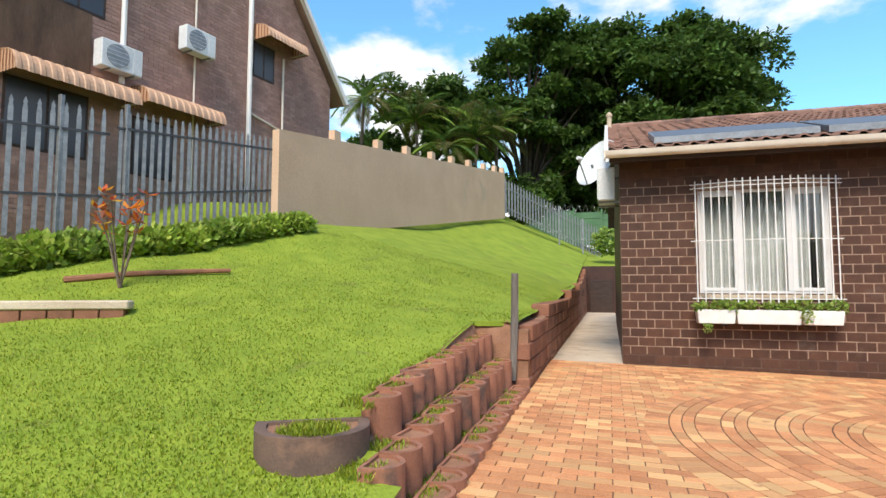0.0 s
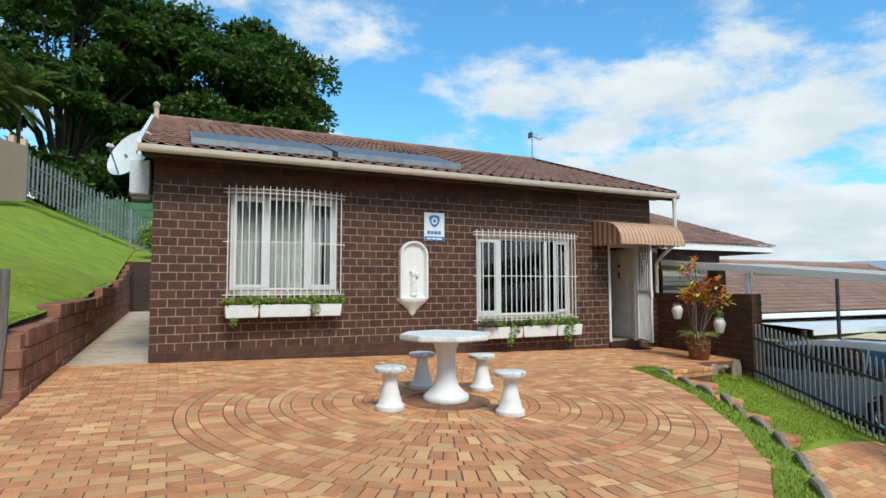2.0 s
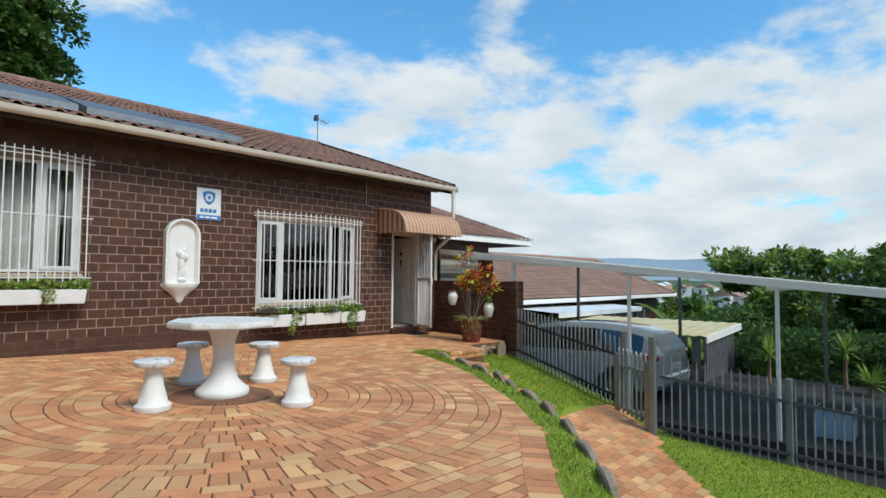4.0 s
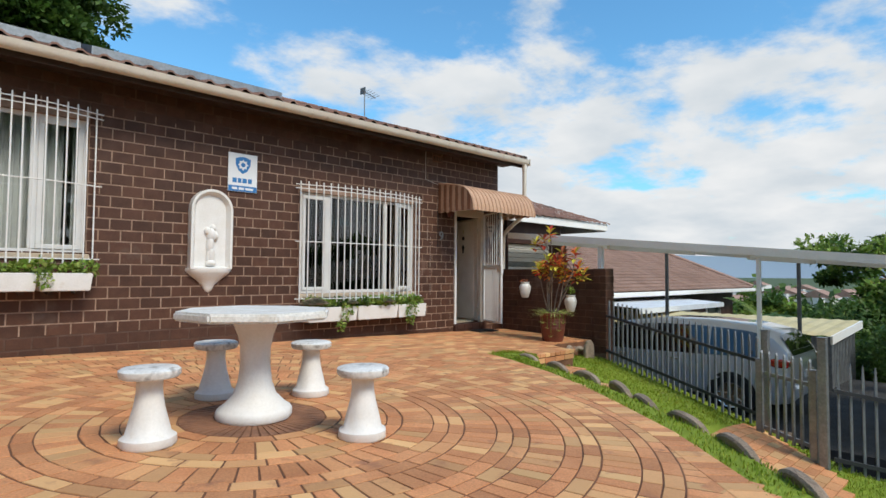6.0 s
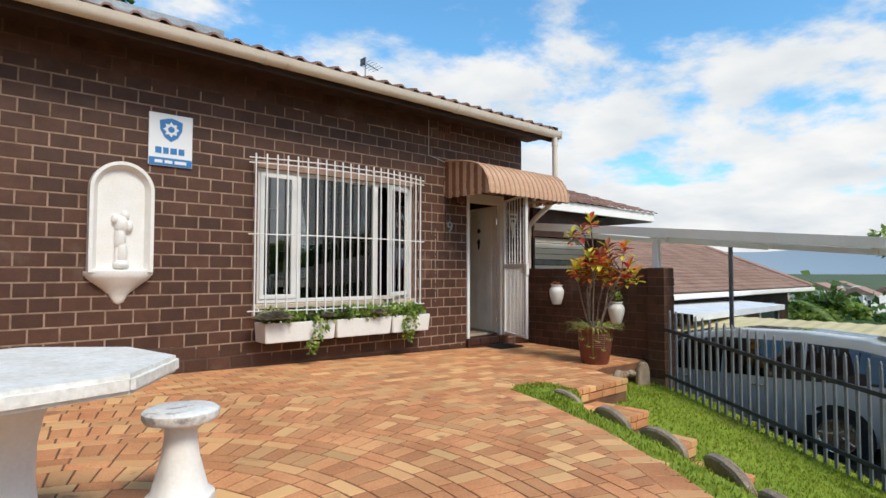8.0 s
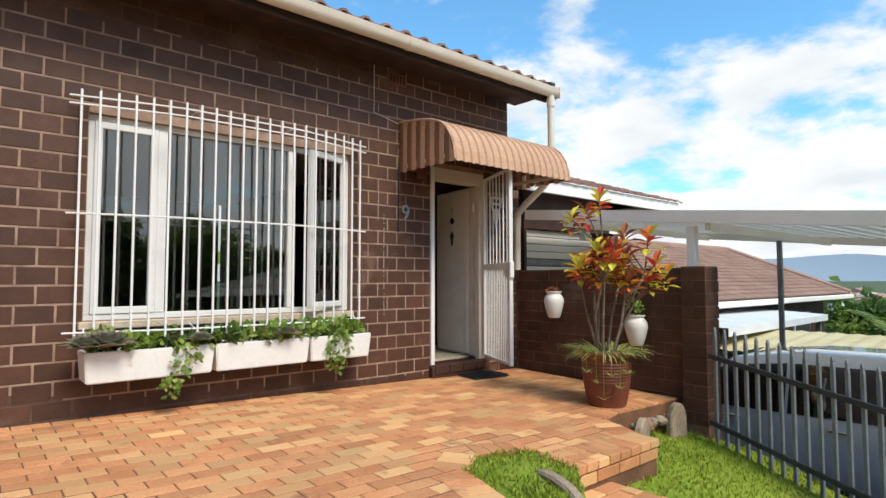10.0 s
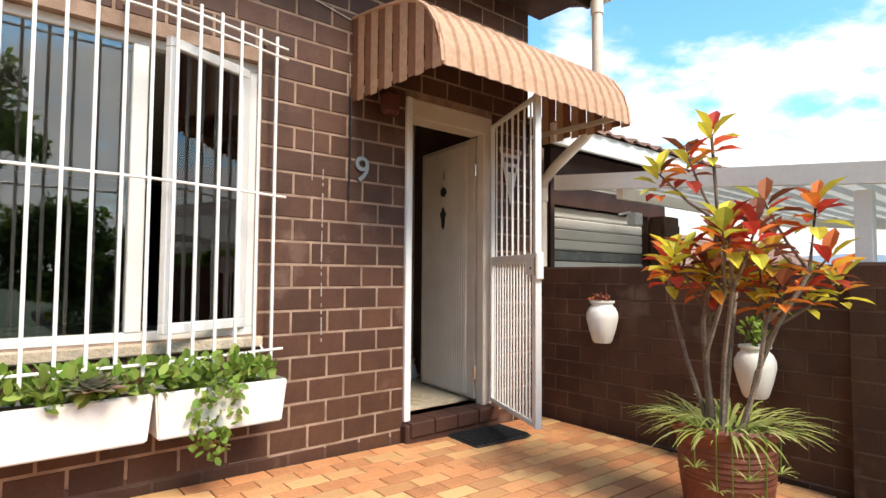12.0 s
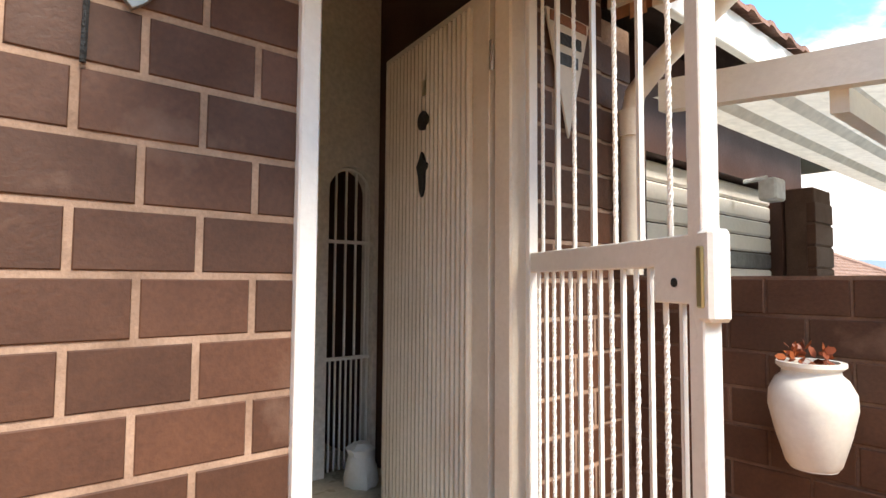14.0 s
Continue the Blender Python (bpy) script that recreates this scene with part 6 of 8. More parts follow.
g = Geo().add([(RIGHT_X + 0.26, 9.4, 2.12), (14.66, 9.4, 2.12), (14.66, 13.4, 3.4), (RIGHT_X + 0.26, 13.4, 3.4), (14.66, 17.5, 2.1), (RIGHT_X + 0.26, 17.5, 2.1)], [(0, 1, 2, 3), (3, 2, 4, 5), (1, 4, 2)])
part("decking", g, DARK_WOOD, garage)
lampo = thing("flood_light", (11.6, GY, 1.75), "small white floodlight above the roller shutter", "lamp")
part("head", Geo().box((12.28, GY - 0.14, 1.5), (12.42, GY - 0.05, 1.62), 0.01), SHEET_WHITE, lampo)
part("stem", Geo().tube([(12.22, GY - 0.002, 1.6), (12.28, GY - 0.1, 1.62)], 0.012, 6), SHEET_WHITE, lampo)


def hip_house(name, x0, x1, y0, y1, z_ground, eave, ridge, hip_right, label, rows=16, cols=60):
    th = thing(name, ((x0 + x1) / 2, (y0 + y1) / 2, z_ground), label, "house", "neighbouring houses")
    part("wall", Geo().box((x0 + 0.5, y0 + 0.6, z_ground - 1), (x1 - 0.6, y1 - 0.5, eave)), PLINTH, th)
    ym = (y0 + y1) / 2
    rise = (ridge - eave) / (ym - y0)
    g = roof_slope(x0, x1, y0, ym, eave + 0.02, rise, cols, rows, 0.03, 0.05)
    keep_v, keep_f = g.v, []
    for f in g.f:
        cx = sum(keep_v[i][0] for i in f) / len(f)
        cy = sum(keep_v[i][1] for i in f) / len(f)
        if cx < x1 - hip_right * (cy - y0) / (ym - y0):
            keep_f.append(f)
    g.f = keep_f
    part("tiles", g, TILE_FAR, th, "brown roof tiles")
    xr = x1 - hip_right
    g = Geo().add([(x0, y0, eave), (x1, y0, eave), (xr, ym, ridge), (x0, ym, ridge), (x1, y1, eave), (x0, y1, eave)], [(0, 1, 2, 3), (1, 4, 2), (2, 4, 5, 3), (0, 3, 5)])
    part("roof_deck", g, TILE_FAR, th)
    part("gutter", Geo().box((x0, y0 - 0.1, eave - 0.12), (x1, y0, eave + 0.02), 0.02), CARPORT_WHITE, th, "white gutter")
    part("gutter", Geo().box((x1, y0 - 0.1, eave - 0.12), (x1 + 0.1, y1, eave + 0.02), 0.02), CARPORT_WHITE, th, "white gutter")
    part("hip_cap", Geo().tube([(x1, y0, eave + 0.06), (xr, ym, ridge + 0.06)], 0.11, 6), TILE_FAR, th)
    part("ridge_cap", Geo().tube([(x0, ym, ridge + 0.04), (xr, ym, ridge + 0.06)], 0.11, 6), TILE_FAR, th)
    for k in range(3):
        wx = x0 + (x1 - x0) * (0.3 + 0.22 * k)
        w_ = part("window", Geo().box((wx, y0 + 0.56, z_ground + 0.9), (wx + 1.4, y0 + 0.62, eave - 0.5)), WHITE, th)
        part("pane", Geo().box((wx + 0.08, y0 + 0.54, z_ground + 0.98), (wx + 1.32, y0 + 0.57, eave - 0.58)), SOLAR, w_)
    return th


hip_house("house", 14.9, 28.3, 10.4, 17.4, -2.6, 0.46, 1.99, 1.02, "neighbouring house with a wide brown tiled hip roof")

shed = thing("carport", (16.2, 8.5, -1.3), "neighbour's carport with a yellowed sheet roof", "carport")
g = Geo()
for i in range(61):
    y = 5.0 + 9.0 * i / 60
    h = 0.02 if i % 2 else 0.0
    g.v += [(15.3, y, -0.18 + h), (18.15, y, -0.03 + h)]
for i in range(60):
    g.f.append((2 * i, 2 * i + 1, 2 * i + 3, 2 * i + 2))
part("roof_sheet", g, SHEET_YELLOW, shed, "yellowed ribbed roof sheet")
part("gable_board", Geo().add([(15.3, 4.98, -0.33), (18.17, 4.98, -0.19), (18.17, 4.98, -0.02), (15.3, 4.98, -0.17), (15.3, 5.02, -0.33), (18.17, 5.02, -0.19), (18.17, 5.02, -0.02), (15.3, 5.02, -0.17)],
                              [(0, 1, 2, 3), (4, 5, 6, 7), (0, 1, 5, 4), (2, 3, 7, 6), (1, 2, 6, 5), (0, 3, 7, 4)]), CARPORT_WHITE, shed)
for k in range(23):
    y = 5.15 + 0.3 * k
    part("side_slat", Geo().box((15.35, y, -1.4), (15.38, y + 0.2, -0.2)), GALV, shed)
for k in range(16):
    x = 15.42 + 0.14 * k
    part("front_slat", Geo().box((x, 5.06, -1.9), (x + 0.1, 5.09, -0.22 + 0.05 * (x - 15.3) / 2.85)), GALV, shed, "grey ribbed side sheet")
for x, y in ((18.0, 9.0), (17.72, 5.1), (15.4, 5.05)):
    part("post", Geo().box((x - 0.04, y - 0.04, -2.4), (x + 0.04, y + 0.04, -0.06 if x > 16 else -0.19)), GALV, shed)
flat = thing("lean_to", (19.0, 10.0, -2), "pale flat sheet roof beside the neighbour's house", "roof")
part("roof_sheet", Geo().add([(15.5, 9.0, 0.16), (22.2, 9.4, 0.10), (22.0, 11.5, 0.24), (15.5, 11.2, 0.28), (15.5, 9.0, 0.02), (22.2, 9.4, -0.04)], [(0, 1, 2, 3), (0, 1, 5, 4)]), SHEET_WHITE, flat)
for x in (16, 19, 22):
    part("post", Geo().box((x - 0.05, 9.5, -3), (x + 0.05, 9.6, 0.1)), GALV, flat)

# ---------------------------------------------------------------- the car
car = thing("car", (12.9, 7.0, -1.22), "silver-white people carrier parked under the carport", "car")
CM = pose(12.9, 7.02, -1.22) @ Matrix.Diagonal((1, 1, 0.93, 1))
stations = [(-2.18, 0.62, 0.38, 0.86, 0.9), (-2.1, 0.80, 0.28, 0.98, 1.12), (-1.9, 0.875, 0.24, 1.0, 1.40), (-1.5, 0.89, 0.22, 0.98, 1.50), (-0.8, 0.895, 0.20, 0.95, 1.55), (0.0, 0.895, 0.20, 0.93, 1.54),
            (0.6, 0.895, 0.20, 0.92, 1.45), (1.1, 0.89, 0.2, 0.92, 1.16), (1.4, 0.88, 0.22, 0.92, 0.97), (1.9, 0.82, 0.26, 0.80, 0.84), (2.15, 0.62, 0.36, 0.66, 0.68)]
g = Geo()
for y, w, z0, zb_, zt_ in stations:
    cab = min(1.0, 0.78 + 0.0 * y)
    sec = [(-w * 0.9, z0), (-w, z0 + 0.14), (-w * 1.01, z0 + 0.38), (-w * 0.985, zb_), (-w * (0.985 - (0.985 - cab) * min(1, (zt_ - zb_) / 0.5) * 0.8), zb_ + (zt_ - zb_) * 0.8), (-w * 0.62 * (1 if zt_ - zb_ > 0.1 else 1.3), zt_)]
    sec = sec + [(-x, z) for x, z in reversed(sec)]
    g.v += [(x, y, z) for x, z in sec]
m = 12
for i in range(len(stations) - 1):
    for j in range(m):
        q = i * m
        g.f.append((q + j, q + (j + 1) % m, q + m + (j + 1) % m, q + m + j))
g.f += [tuple(range(m)), tuple((len(stations) - 1) * m + j for j in range(m))]
body = part("body", g.move(CM), CAR_PAINT, car, smooth=True)


def side_strip(y0, y1, side, steps_=8, lo=0.03, hi=0.86):
    g = Geo()
    for i in range(steps_ + 1):
        y = y0 + (y1 - y0) * i / steps_
        w, zb_, zt_ = (float(np.interp(y, [s[0] for s in stations], [s[c] for s in stations])) for c in (1, 3, 4))
        t1 = 0.8
        for t in (lo, hi):
            wx = w * (0.985 - (0.985 - 0.78) * min(1, (zt_ - zb_) / 0.5) * t)
            g.v.append((side * (wx + 0.012), y, zb_ + (zt_ - zb_) * t))
    for i in range(steps_):
        g.f.append((2 * i, 2 * i + 2, 2 * i + 3, 2 * i + 1))
    return g.move(CM)


for s in (-1, 1):
    for y0, y1 in ((-1.85, -0.98), (-0.95, 0.0), (0.03, 1.08)):
        part("side_window", side_strip(y0, y1, s), CAR_GLASS, car, "dark tinted glass")
    part("tail_lamp", Geo().box((s * 0.79 - 0.09, -2.13, 0.86), (s * 0.79 + 0.09, -1.86, 1.0), 0.03).move(CM), RED_LAMP, car, "red tail lamp")
    for y in (-0.42, 0.52):
        part("door_handle", Geo().box((s * 0.905 - 0.015, y - 0.1, 0.83), (s * 0.905 + 0.015, y + 0.08, 0.855), 0.006).move(CM), CHROME, car)
    part("mirror", Geo().box((s * 1.0 - 0.09, 0.95, 0.95), (s * 1.0 + 0.09, 1.07, 1.08), 0.03).move(CM), CAR_PAINT, car)
    part("sill", Geo().box((s * 0.86 - 0.03, -1.0, 0.19), (s * 0.86 + 0.03, 1.0, 0.28), 0.01).move(CM), CAR_BLACK, car)
    for y in (-1.32, 1.32):
        wh = part("wheel", Geo().tube([(s * 0.72, y, 0.325), (s * 0.905, y, 0.325)], 0.325, 26).move(CM), BLACK, car, "black tyre")
        part("rim", Geo().lathe([(0.05, 0.0), (0.19, 0.01), (0.215, 0.03), (0.225, 0.01)], 20).move(CM @ pose(s * 0.903, y, 0.325, 0, 90 * s, 0)), CHROME, wh, "silver alloy rim")
        for k in range(5):
            part("spoke", Geo().box((-0.03, 0.03, 0.0), (0.03, 0.2, 0.02), 0.005).move(CM @ pose(s * 0.905, y, 0.325, 0, 90 * s, 0) @ pose(0, 0, 0, 0, 0, 72 * k)), CHROME, wh)
        part("arch_liner", Geo().tube([(s * 0.80, y, 0.34), (s * 0.9005, y, 0.34)], 0.375, 26).move(CM), CAR_BLACK, car)
g = Geo().add([(-0.62, -2.12, 1.05), (0.62, -2.12, 1.05), (0.55, -1.93, 1.38), (-0.55, -1.93, 1.38)], [(0, 1, 2, 3)])
part("rear_window", g.move(CM @ pose(0, -0.02, 0)), CAR_GLASS, car, "dark rear window")
part("bumper", Geo().box((-0.76, -2.22, 0.34), (0.76, -2.0, 0.58), 0.05).move(CM), CAR_PAINT, car)
part("number_plate", Geo().box((-0.26, -2.21, 0.66), (0.26, -2.185, 0.78), 0.004).move(CM), SIGN_WHITE, car)
part("windscreen", Geo().add([(-0.7, 1.36, 0.98), (0.7, 1.36, 0.98), (0.56, 0.66, 1.44), (-0.56, 0.66, 1.44)], [(0, 1, 2, 3)]).move(CM @ pose(0, 0.03, 0.02)), CAR_GLASS, car, "windscreen")

tub = thing("plant_tub", (11.9, 2.1, -1.22), "pale blue square planter on the driveway", "planter")
part("box", Geo().box((11.65, 1.85, -1.22), (12.15, 2.35, -0.78), 0.02), plain("pale_blue_plastic", (0.33, 0.47, 0.60), 0.5), tub)
part("soil", Geo().box((11.69, 1.89, -0.79), (12.11, 2.31, -0.772)), SOIL_DARK, tub)

# ---------------------------------------------------------------- the bank: retaining walls and tiers
def blocky_wall(name, x0, x1, pieces, label):
    th = thing(name, (x0, pieces[0][0], 0.0), label, "retaining wall", kind="structure")
    for y0, y1, z0, z1 in pieces:
        part("block", Geo().box((x0, y0, z0), (x1, y1, z1), 0.012), RED_BLOCK, th)
    return th


pieces = []
y = 7.35
k = 0
while y < 24:
    y1 = y + 0.42
    base_z = 0.02
    top_z = float(np.interp(y, [7.35, 12, 19, 22, 24.2], [0.84, 1.02, 1.32, 1.75, 2.15]))
    steps_n = int(top_z / 0.2)
    for c in range(steps_n + 1):
        z0 = base_z + c * 0.2
        if z0 + 0.1 < top_z:
            off_ = 0.21 if c % 2 else 0.0
            jit = random.uniform(-0.012, 0.012)
            pieces.append((y + off_, y1 + off_ - 0.006, z0, z0 + 0.195, jit))
    y = y1
wallr = thing("retaining_wall", (-0.08, 7.4, 0.0), "red-brown block retaining wall stepping up beside the house", "retaining wall", kind="structure")
wallr.location = (0, 0, 0)
for y0, y1, z0, z1, jit in pieces:
    part("block", Geo().box((-0.22 + jit, y0, z0), (0.05 + jit, y1, z1), 0.014), RED_BLOCK, wallr)
solid("retaining_core", Geo().add([(-0.2, 7.37, -0.3), (0.02, 7.37, -0.3), (0.02, 24.1, -0.3), (-0.2, 24.1, -0.3), (-0.2, 7.37, 0.76), (0.02, 7.37, 0.76), (0.02, 19, 1.2), (-0.2, 19, 1.2), (0.02, 24.1, 1.95), (-0.2, 24.1, 1.95)],
                                  [(0, 1, 5, 4), (1, 2, 8, 6, 5), (3, 0, 4, 7, 9), (4, 5, 6, 7), (7, 6, 8, 9), (2, 3, 9, 8)]), EARTH, "earth core of the retaining wall", "wall", kind="structure")
solid("wall_yard", Geo().box((-0.2, 24.2, 0.0), (1.2, 24.4, 2.15)), PLINTH, "dark wall closing the side passage", "wall", kind="structure")
solid("passage_gate", Geo().box((0.15, 24.1, 0.3), (1.05, 24.16, 1.6), 0.01), DARK_WOOD, "dark gate at the end of the passage", "gate")


def planter_block(x, y, z, turn, h, r, label=""):
    """A half-round concrete planter block: a D-shaped ring, open on top, its round face towards +x before the turn."""
    th = thing("planter_block", (x, y, z), label, "planter block", "planter blocks", turn=turn)
    out = [(r * math.cos(a), r * math.sin(a)) for a in np.linspace(-math.pi / 2, math.pi / 2, 13)] + [(-r * 0.45, r), (-r * 0.45, -r)]
    inn = [(r * 0.8 * math.cos(a), r * 0.8 * math.sin(a)) for a in np.linspace(-math.pi / 2, math.pi / 2, 13)] + [(-r * 0.3, r * 0.8), (-r * 0.3, -r * 0.8)]
    n = len(out)
    g = Geo()
    g.v = [(a, b, 0) for a, b in out] + [(a, b, h) for a, b in out] + [(a, b, h) for a, b in inn] + [(a, b, h - 0.06) for a, b in inn]
    for k in range(n):
        q = (k + 1) % n
        g.f += [(k, q, q + n, k + n), (k + n, q + n, q + 2 * n, k + 2 * n), (k + 2 * n, q + 2 * n, q + 3 * n, k + 3 * n)]
    part("ring", g, PLANTER_DARK if r > 0.3 else LOG_BLOCK, th, world_space=False, smooth=True)
    g = Geo()
    g.v = [(a, b, h - 0.018) for a, b in inn]
    g.f = [tuple(range(n))]
    part("soil", g, EARTH, th, world_space=False)
    return th


proto = planter_block(-0.08, 7.05, 0.0, 0, 0.32, 0.145, "red-brown half-round concrete planter block in a stepped bank")
for tier, (xo, zt_, y0, y1) in enumerate(((-0.07, 0.17, 3.3, 7.2), (-0.29, 0.45, 3.55, 7.25), (-0.51, 0.73, 4.1, 7.25))):
    y = y1 - 0.15
    while y > y0:
        drop = np.interp(y, [2.5, 5.0, 7.3], [-0.30, -0.10, 0.0]) * (0.35 + 0.33 * tier)
        zz = zt_ + drop - 0.32
        copy_thing(proto, pose(xo + random.uniform(-0.02, 0.02), y, zz, 0, 0, random.uniform(-6, 6)))
        y -= 0.262
bpy.data.objects.remove(proto.children[1])
bpy.data.objects.remove(proto.children[0])
bpy.data.objects.remove(proto)
big = planter_block(-0.74, 3.8, 0.08, -62, 0.37, 0.33, "large half-round concrete planter with grass inside at the bank's end")
g = Geo()
for yy in np.linspace(3.62, 7.4, 24):
    f_ = float(np.interp(yy, [2.5, 5.0, 7.3], [0.35, 0.75, 1.0]))
    g.v += [(0.0, yy, -0.05), (-0.22, yy, 0.10 * f_), (-0.24, yy, 0.30 * f_), (-0.44, yy, 0.34 * f_), (-0.46, yy, 0.56 * f_), (-0.62, yy, 0.62 * f_), (-0.66, yy, float(hill_z(-0.66, yy)) - 0.02), (-1.2, yy, float(hill_z(-1.2, yy)) - 0.03)]
for i in range(23):
    for j in range(7):
        q = 8 * i + j
        g.f.append((q, q + 1, q + 9, q + 8))
tagged(solid("bank_soil", g, EARTH), "bare red earth between the planter tiers", "soil", kind="structure")

g = Geo()
for zz_ in (None, 0.0):
    g.v += [(px, py, float(hill_z(px, py)) - (0.025 if py > 7.5 else 0.2) if zz_ is None else zz_) for px, py in ((-1.1, 7.3), (-0.21, 7.36), (-0.21, 8.0), (-1.1, 8.0))]
g.f = [(0, 1, 2, 3), (4, 7, 6, 5), (0, 4, 5, 1), (1, 5, 6, 2), (2, 6, 7, 3), (3, 7, 4, 0)]
solid("bank_corner", g, EARTH, "bare earth behind the leaning post", "soil", kind="structure")
peg = Geo().tube([(-0.16, 7.32, 0.2), (-0.13, 7.34, 0.8), (-0.12, 7.33, 1.42)], 0.05, 8, 0.042)
solid("timber_post", peg, TIMBER, "grey weathered timber post leaning at the bank", "post")

# raised bed and fallen log on the lawn
bed = thing("raised_bed", (-5.2, 5.6, 0.9), "low red-brick bed edged with a concrete lintel on the lawn", "raised bed")
BM_ = pose(-4.35, 6.05, 0.0, 0, 0, 209)
part("lintel", Geo().box((0, -0.13, 1.0), (3.4, 0.1, 1.1), 0.015).move(BM_), CONCRETE, bed, "grey concrete lintel")
for k in range(13):
    part("brick", Geo().box((0.05 + k * 0.26, -0.06, 0.6), (0.295 + k * 0.26, 0.08, 1.0), 0.008).move(BM_), RED_BLOCK, bed)
part("soil", Geo().box((0.05, -1.2, 0.7), (3.4, -0.1, 1.02)).move(BM_), SOIL, bed)
lg = Geo().tube([(px, py, float(hill_z(px, py)) + 0.03) for px, py in ((-6.2, 6.75), (-5.6, 7.25), (-5.0, 7.75), (-4.6, 8.15))], 0.05, 8, 0.035)
solid("log_edging", lg, RED_BLOCK, "reddish half-buried log edging a small bed", "log", smooth=True)


def shrub(name, x, y, z, h, w, leaf, mats, label, stems=6, per=26, seed=2):
    th = thing(name, (x, y, z), label, "shrub")
    r = np.random.default_rng(seed)
    sets_ = {m: ([], [], [], [], []) for m in mats}
    for k in range(stems):
        a = 2 * math.pi * k / stems + r.uniform(-0.4, 0.4)
        top = Vector((w * r.uniform(0.2, 1) * math.cos(a), w * r.uniform(0.2, 1) * math.sin(a), h * r.uniform(0.65, 1.0)))
        mid = top * 0.5 + Vector((r.uniform(-0.05, 0.05), r.uniform(-0.05, 0.05), 0.05))
        part("stem", Geo().tube([(0, 0, -0.05), mid, top], 0.016, 5, 0.006), BARK, th, world_space=False)
        for c in (top, mid.lerp(top, 0.55)):
            for j in range(per // 2):
                m = mats[r.integers(len(mats))]
                b, e = r.uniform(0, 6.28), r.uniform(-0.2, 1.1)
                u = (math.cos(b) * math.cos(e), math.sin(b) * math.cos(e), math.sin(e))
                l_ = leaf * r.uniform(0.7, 1.2)
                for lst, v in zip(sets_[m], (tuple(c), (-u[0], -u[1], 0.8), u, l_ * 0.4, l_)):
                    lst.append(v)
    for m, s in sets_.items():
        if s[0]:
            ob = new("leaves", quad_cloud("leaves", *s, m, -0.08))
            ob.parent = th
    return th


shrub("croton", -5.35, 6.85, float(hill_z(-5.35, 6.85)), 1.3, 0.45, 0.17, (LEAF_RED, LEAF_BROWN, LEAF_ORANGE), "sparse red-leaved croton shrub on the lawn", 9, 12, 8)

# ---------------------------------------------------------------- boundary: hedge, palisade, beige wall, back fence
fa, fb = Vector((-9.4, 4.1, 0)), Vector((-5.75, 11.3, 0))
palisade("fence", fa.xy, (-7.25, 8.34), (1.75, 2.15), (4.05, 4.3), 26, GALV, FENCE_DARK, "grey steel palisade fence with split spear tips", 0.2, ((0.85, 0.12),), width=0.034, rails=(0.3, 0.8))
palisade("fence", (-7.2, 8.44), (-5.78, 11.24), (2.2, 2.85), (4.35, 4.42), 24, GALV, FENCE_DARK, "grey steel palisade fence meeting the beige wall", 0.16, ((0.05, 0.1),), width=0.03, rails=(0.3, 0.84))
# hedge: leafy clumps along the foot of the fence
for k in range(16):
    t = k / 15
    p = fa.lerp(fb, t) + Vector((0.45, -0.22, 0))
    z = float(hill_z(p.x, p.y)) - 0.05
    hm = 1.0 - 0.45 * t
    foliage("hedge", (p.x + random.uniform(-0.1, 0.1), p.y, z + 0.28 * hm), (0.42, 0.40, 0.36 * hm), 620, 0.13, LEAF_HEDGE if k % 4 else LEAF_BRIGHT, "untrimmed green hedge plant at the fence's foot", "hedge", 0.9, group="hedge")

bwall = thing("boundary_wall", (-5.7, 11.3, 2.7), "beige plastered boundary wall with stepped castellated top", "wall", kind="structure")
b0, b1 = Vector((-5.75, 11.05, 0)), Vector((-3.7, 26.3, 0))
dv = (b1 - b0)
ln = dv.length
dv.normalize()
BW = Matrix.Translation(b0) @ Matrix.Rotation(math.atan2(dv.y, dv.x), 4, "Z")
cuts = [0.0, 2.25, 4.3, 6.0, 7.8, 9.5, 11.2, 12.9, 14.3, ln]
for i, (u0, u1) in enumerate(zip(cuts, cuts[1:])):
    zt0 = 4.62 + 0.128 * u0
    zt1 = 4.62 + 0.128 * u1
    zb0, zb1 = 2.3 + 0.14 * u0, 2.3 + 0.14 * u1
    g = Geo()
    g.v = [(u, v, z) for v in (-0.09, 0.09) for u, z in ((u0, zb0), (u1, zb1), (u1, zt1 - 0.04), (u0, zt0 - 0.04))]
    g.f = [(0, 1, 2, 3), (4, 5, 6, 7), (0, 1, 5, 4), (1, 2, 6, 5), (2, 3, 7, 6), (3, 0, 4, 7)]
    part("panel", g.move(BW), BEIGE, bwall)
    g = Geo()
    e0, e1 = max(u1 - 0.26, u0), u1
    zc = 4.62 + 0.128 * e1 + 0.18
    g.v = [(u, v, z) for v in (-0.086, 0.086) for u, z in ((e0, zt0 + 0.128 * (e0 - u0) - 0.06), (e1, zt1 - 0.06), (e1, zc), (e0, zc))]
    g.f = [(0, 1, 2, 3), (4, 5, 6, 7), (0, 1, 5, 4), (1, 2, 6, 5), (2, 3, 7, 6), (3, 0, 4, 7)]
    part("merlon", g.move(BW), BEIGE, bwall, "raised square merlon")
palisade("fence", (-3.65, 26.4), (0.55, 29.9), (4.75, 2.75), (6.35, 4.2), 34, GALV, GALV, "grey-green palisade fence dropping towards the house", 0.16, ((0.0, 0.1), (0.55, 0.05), (0.8, 0.05)), width=0.035)
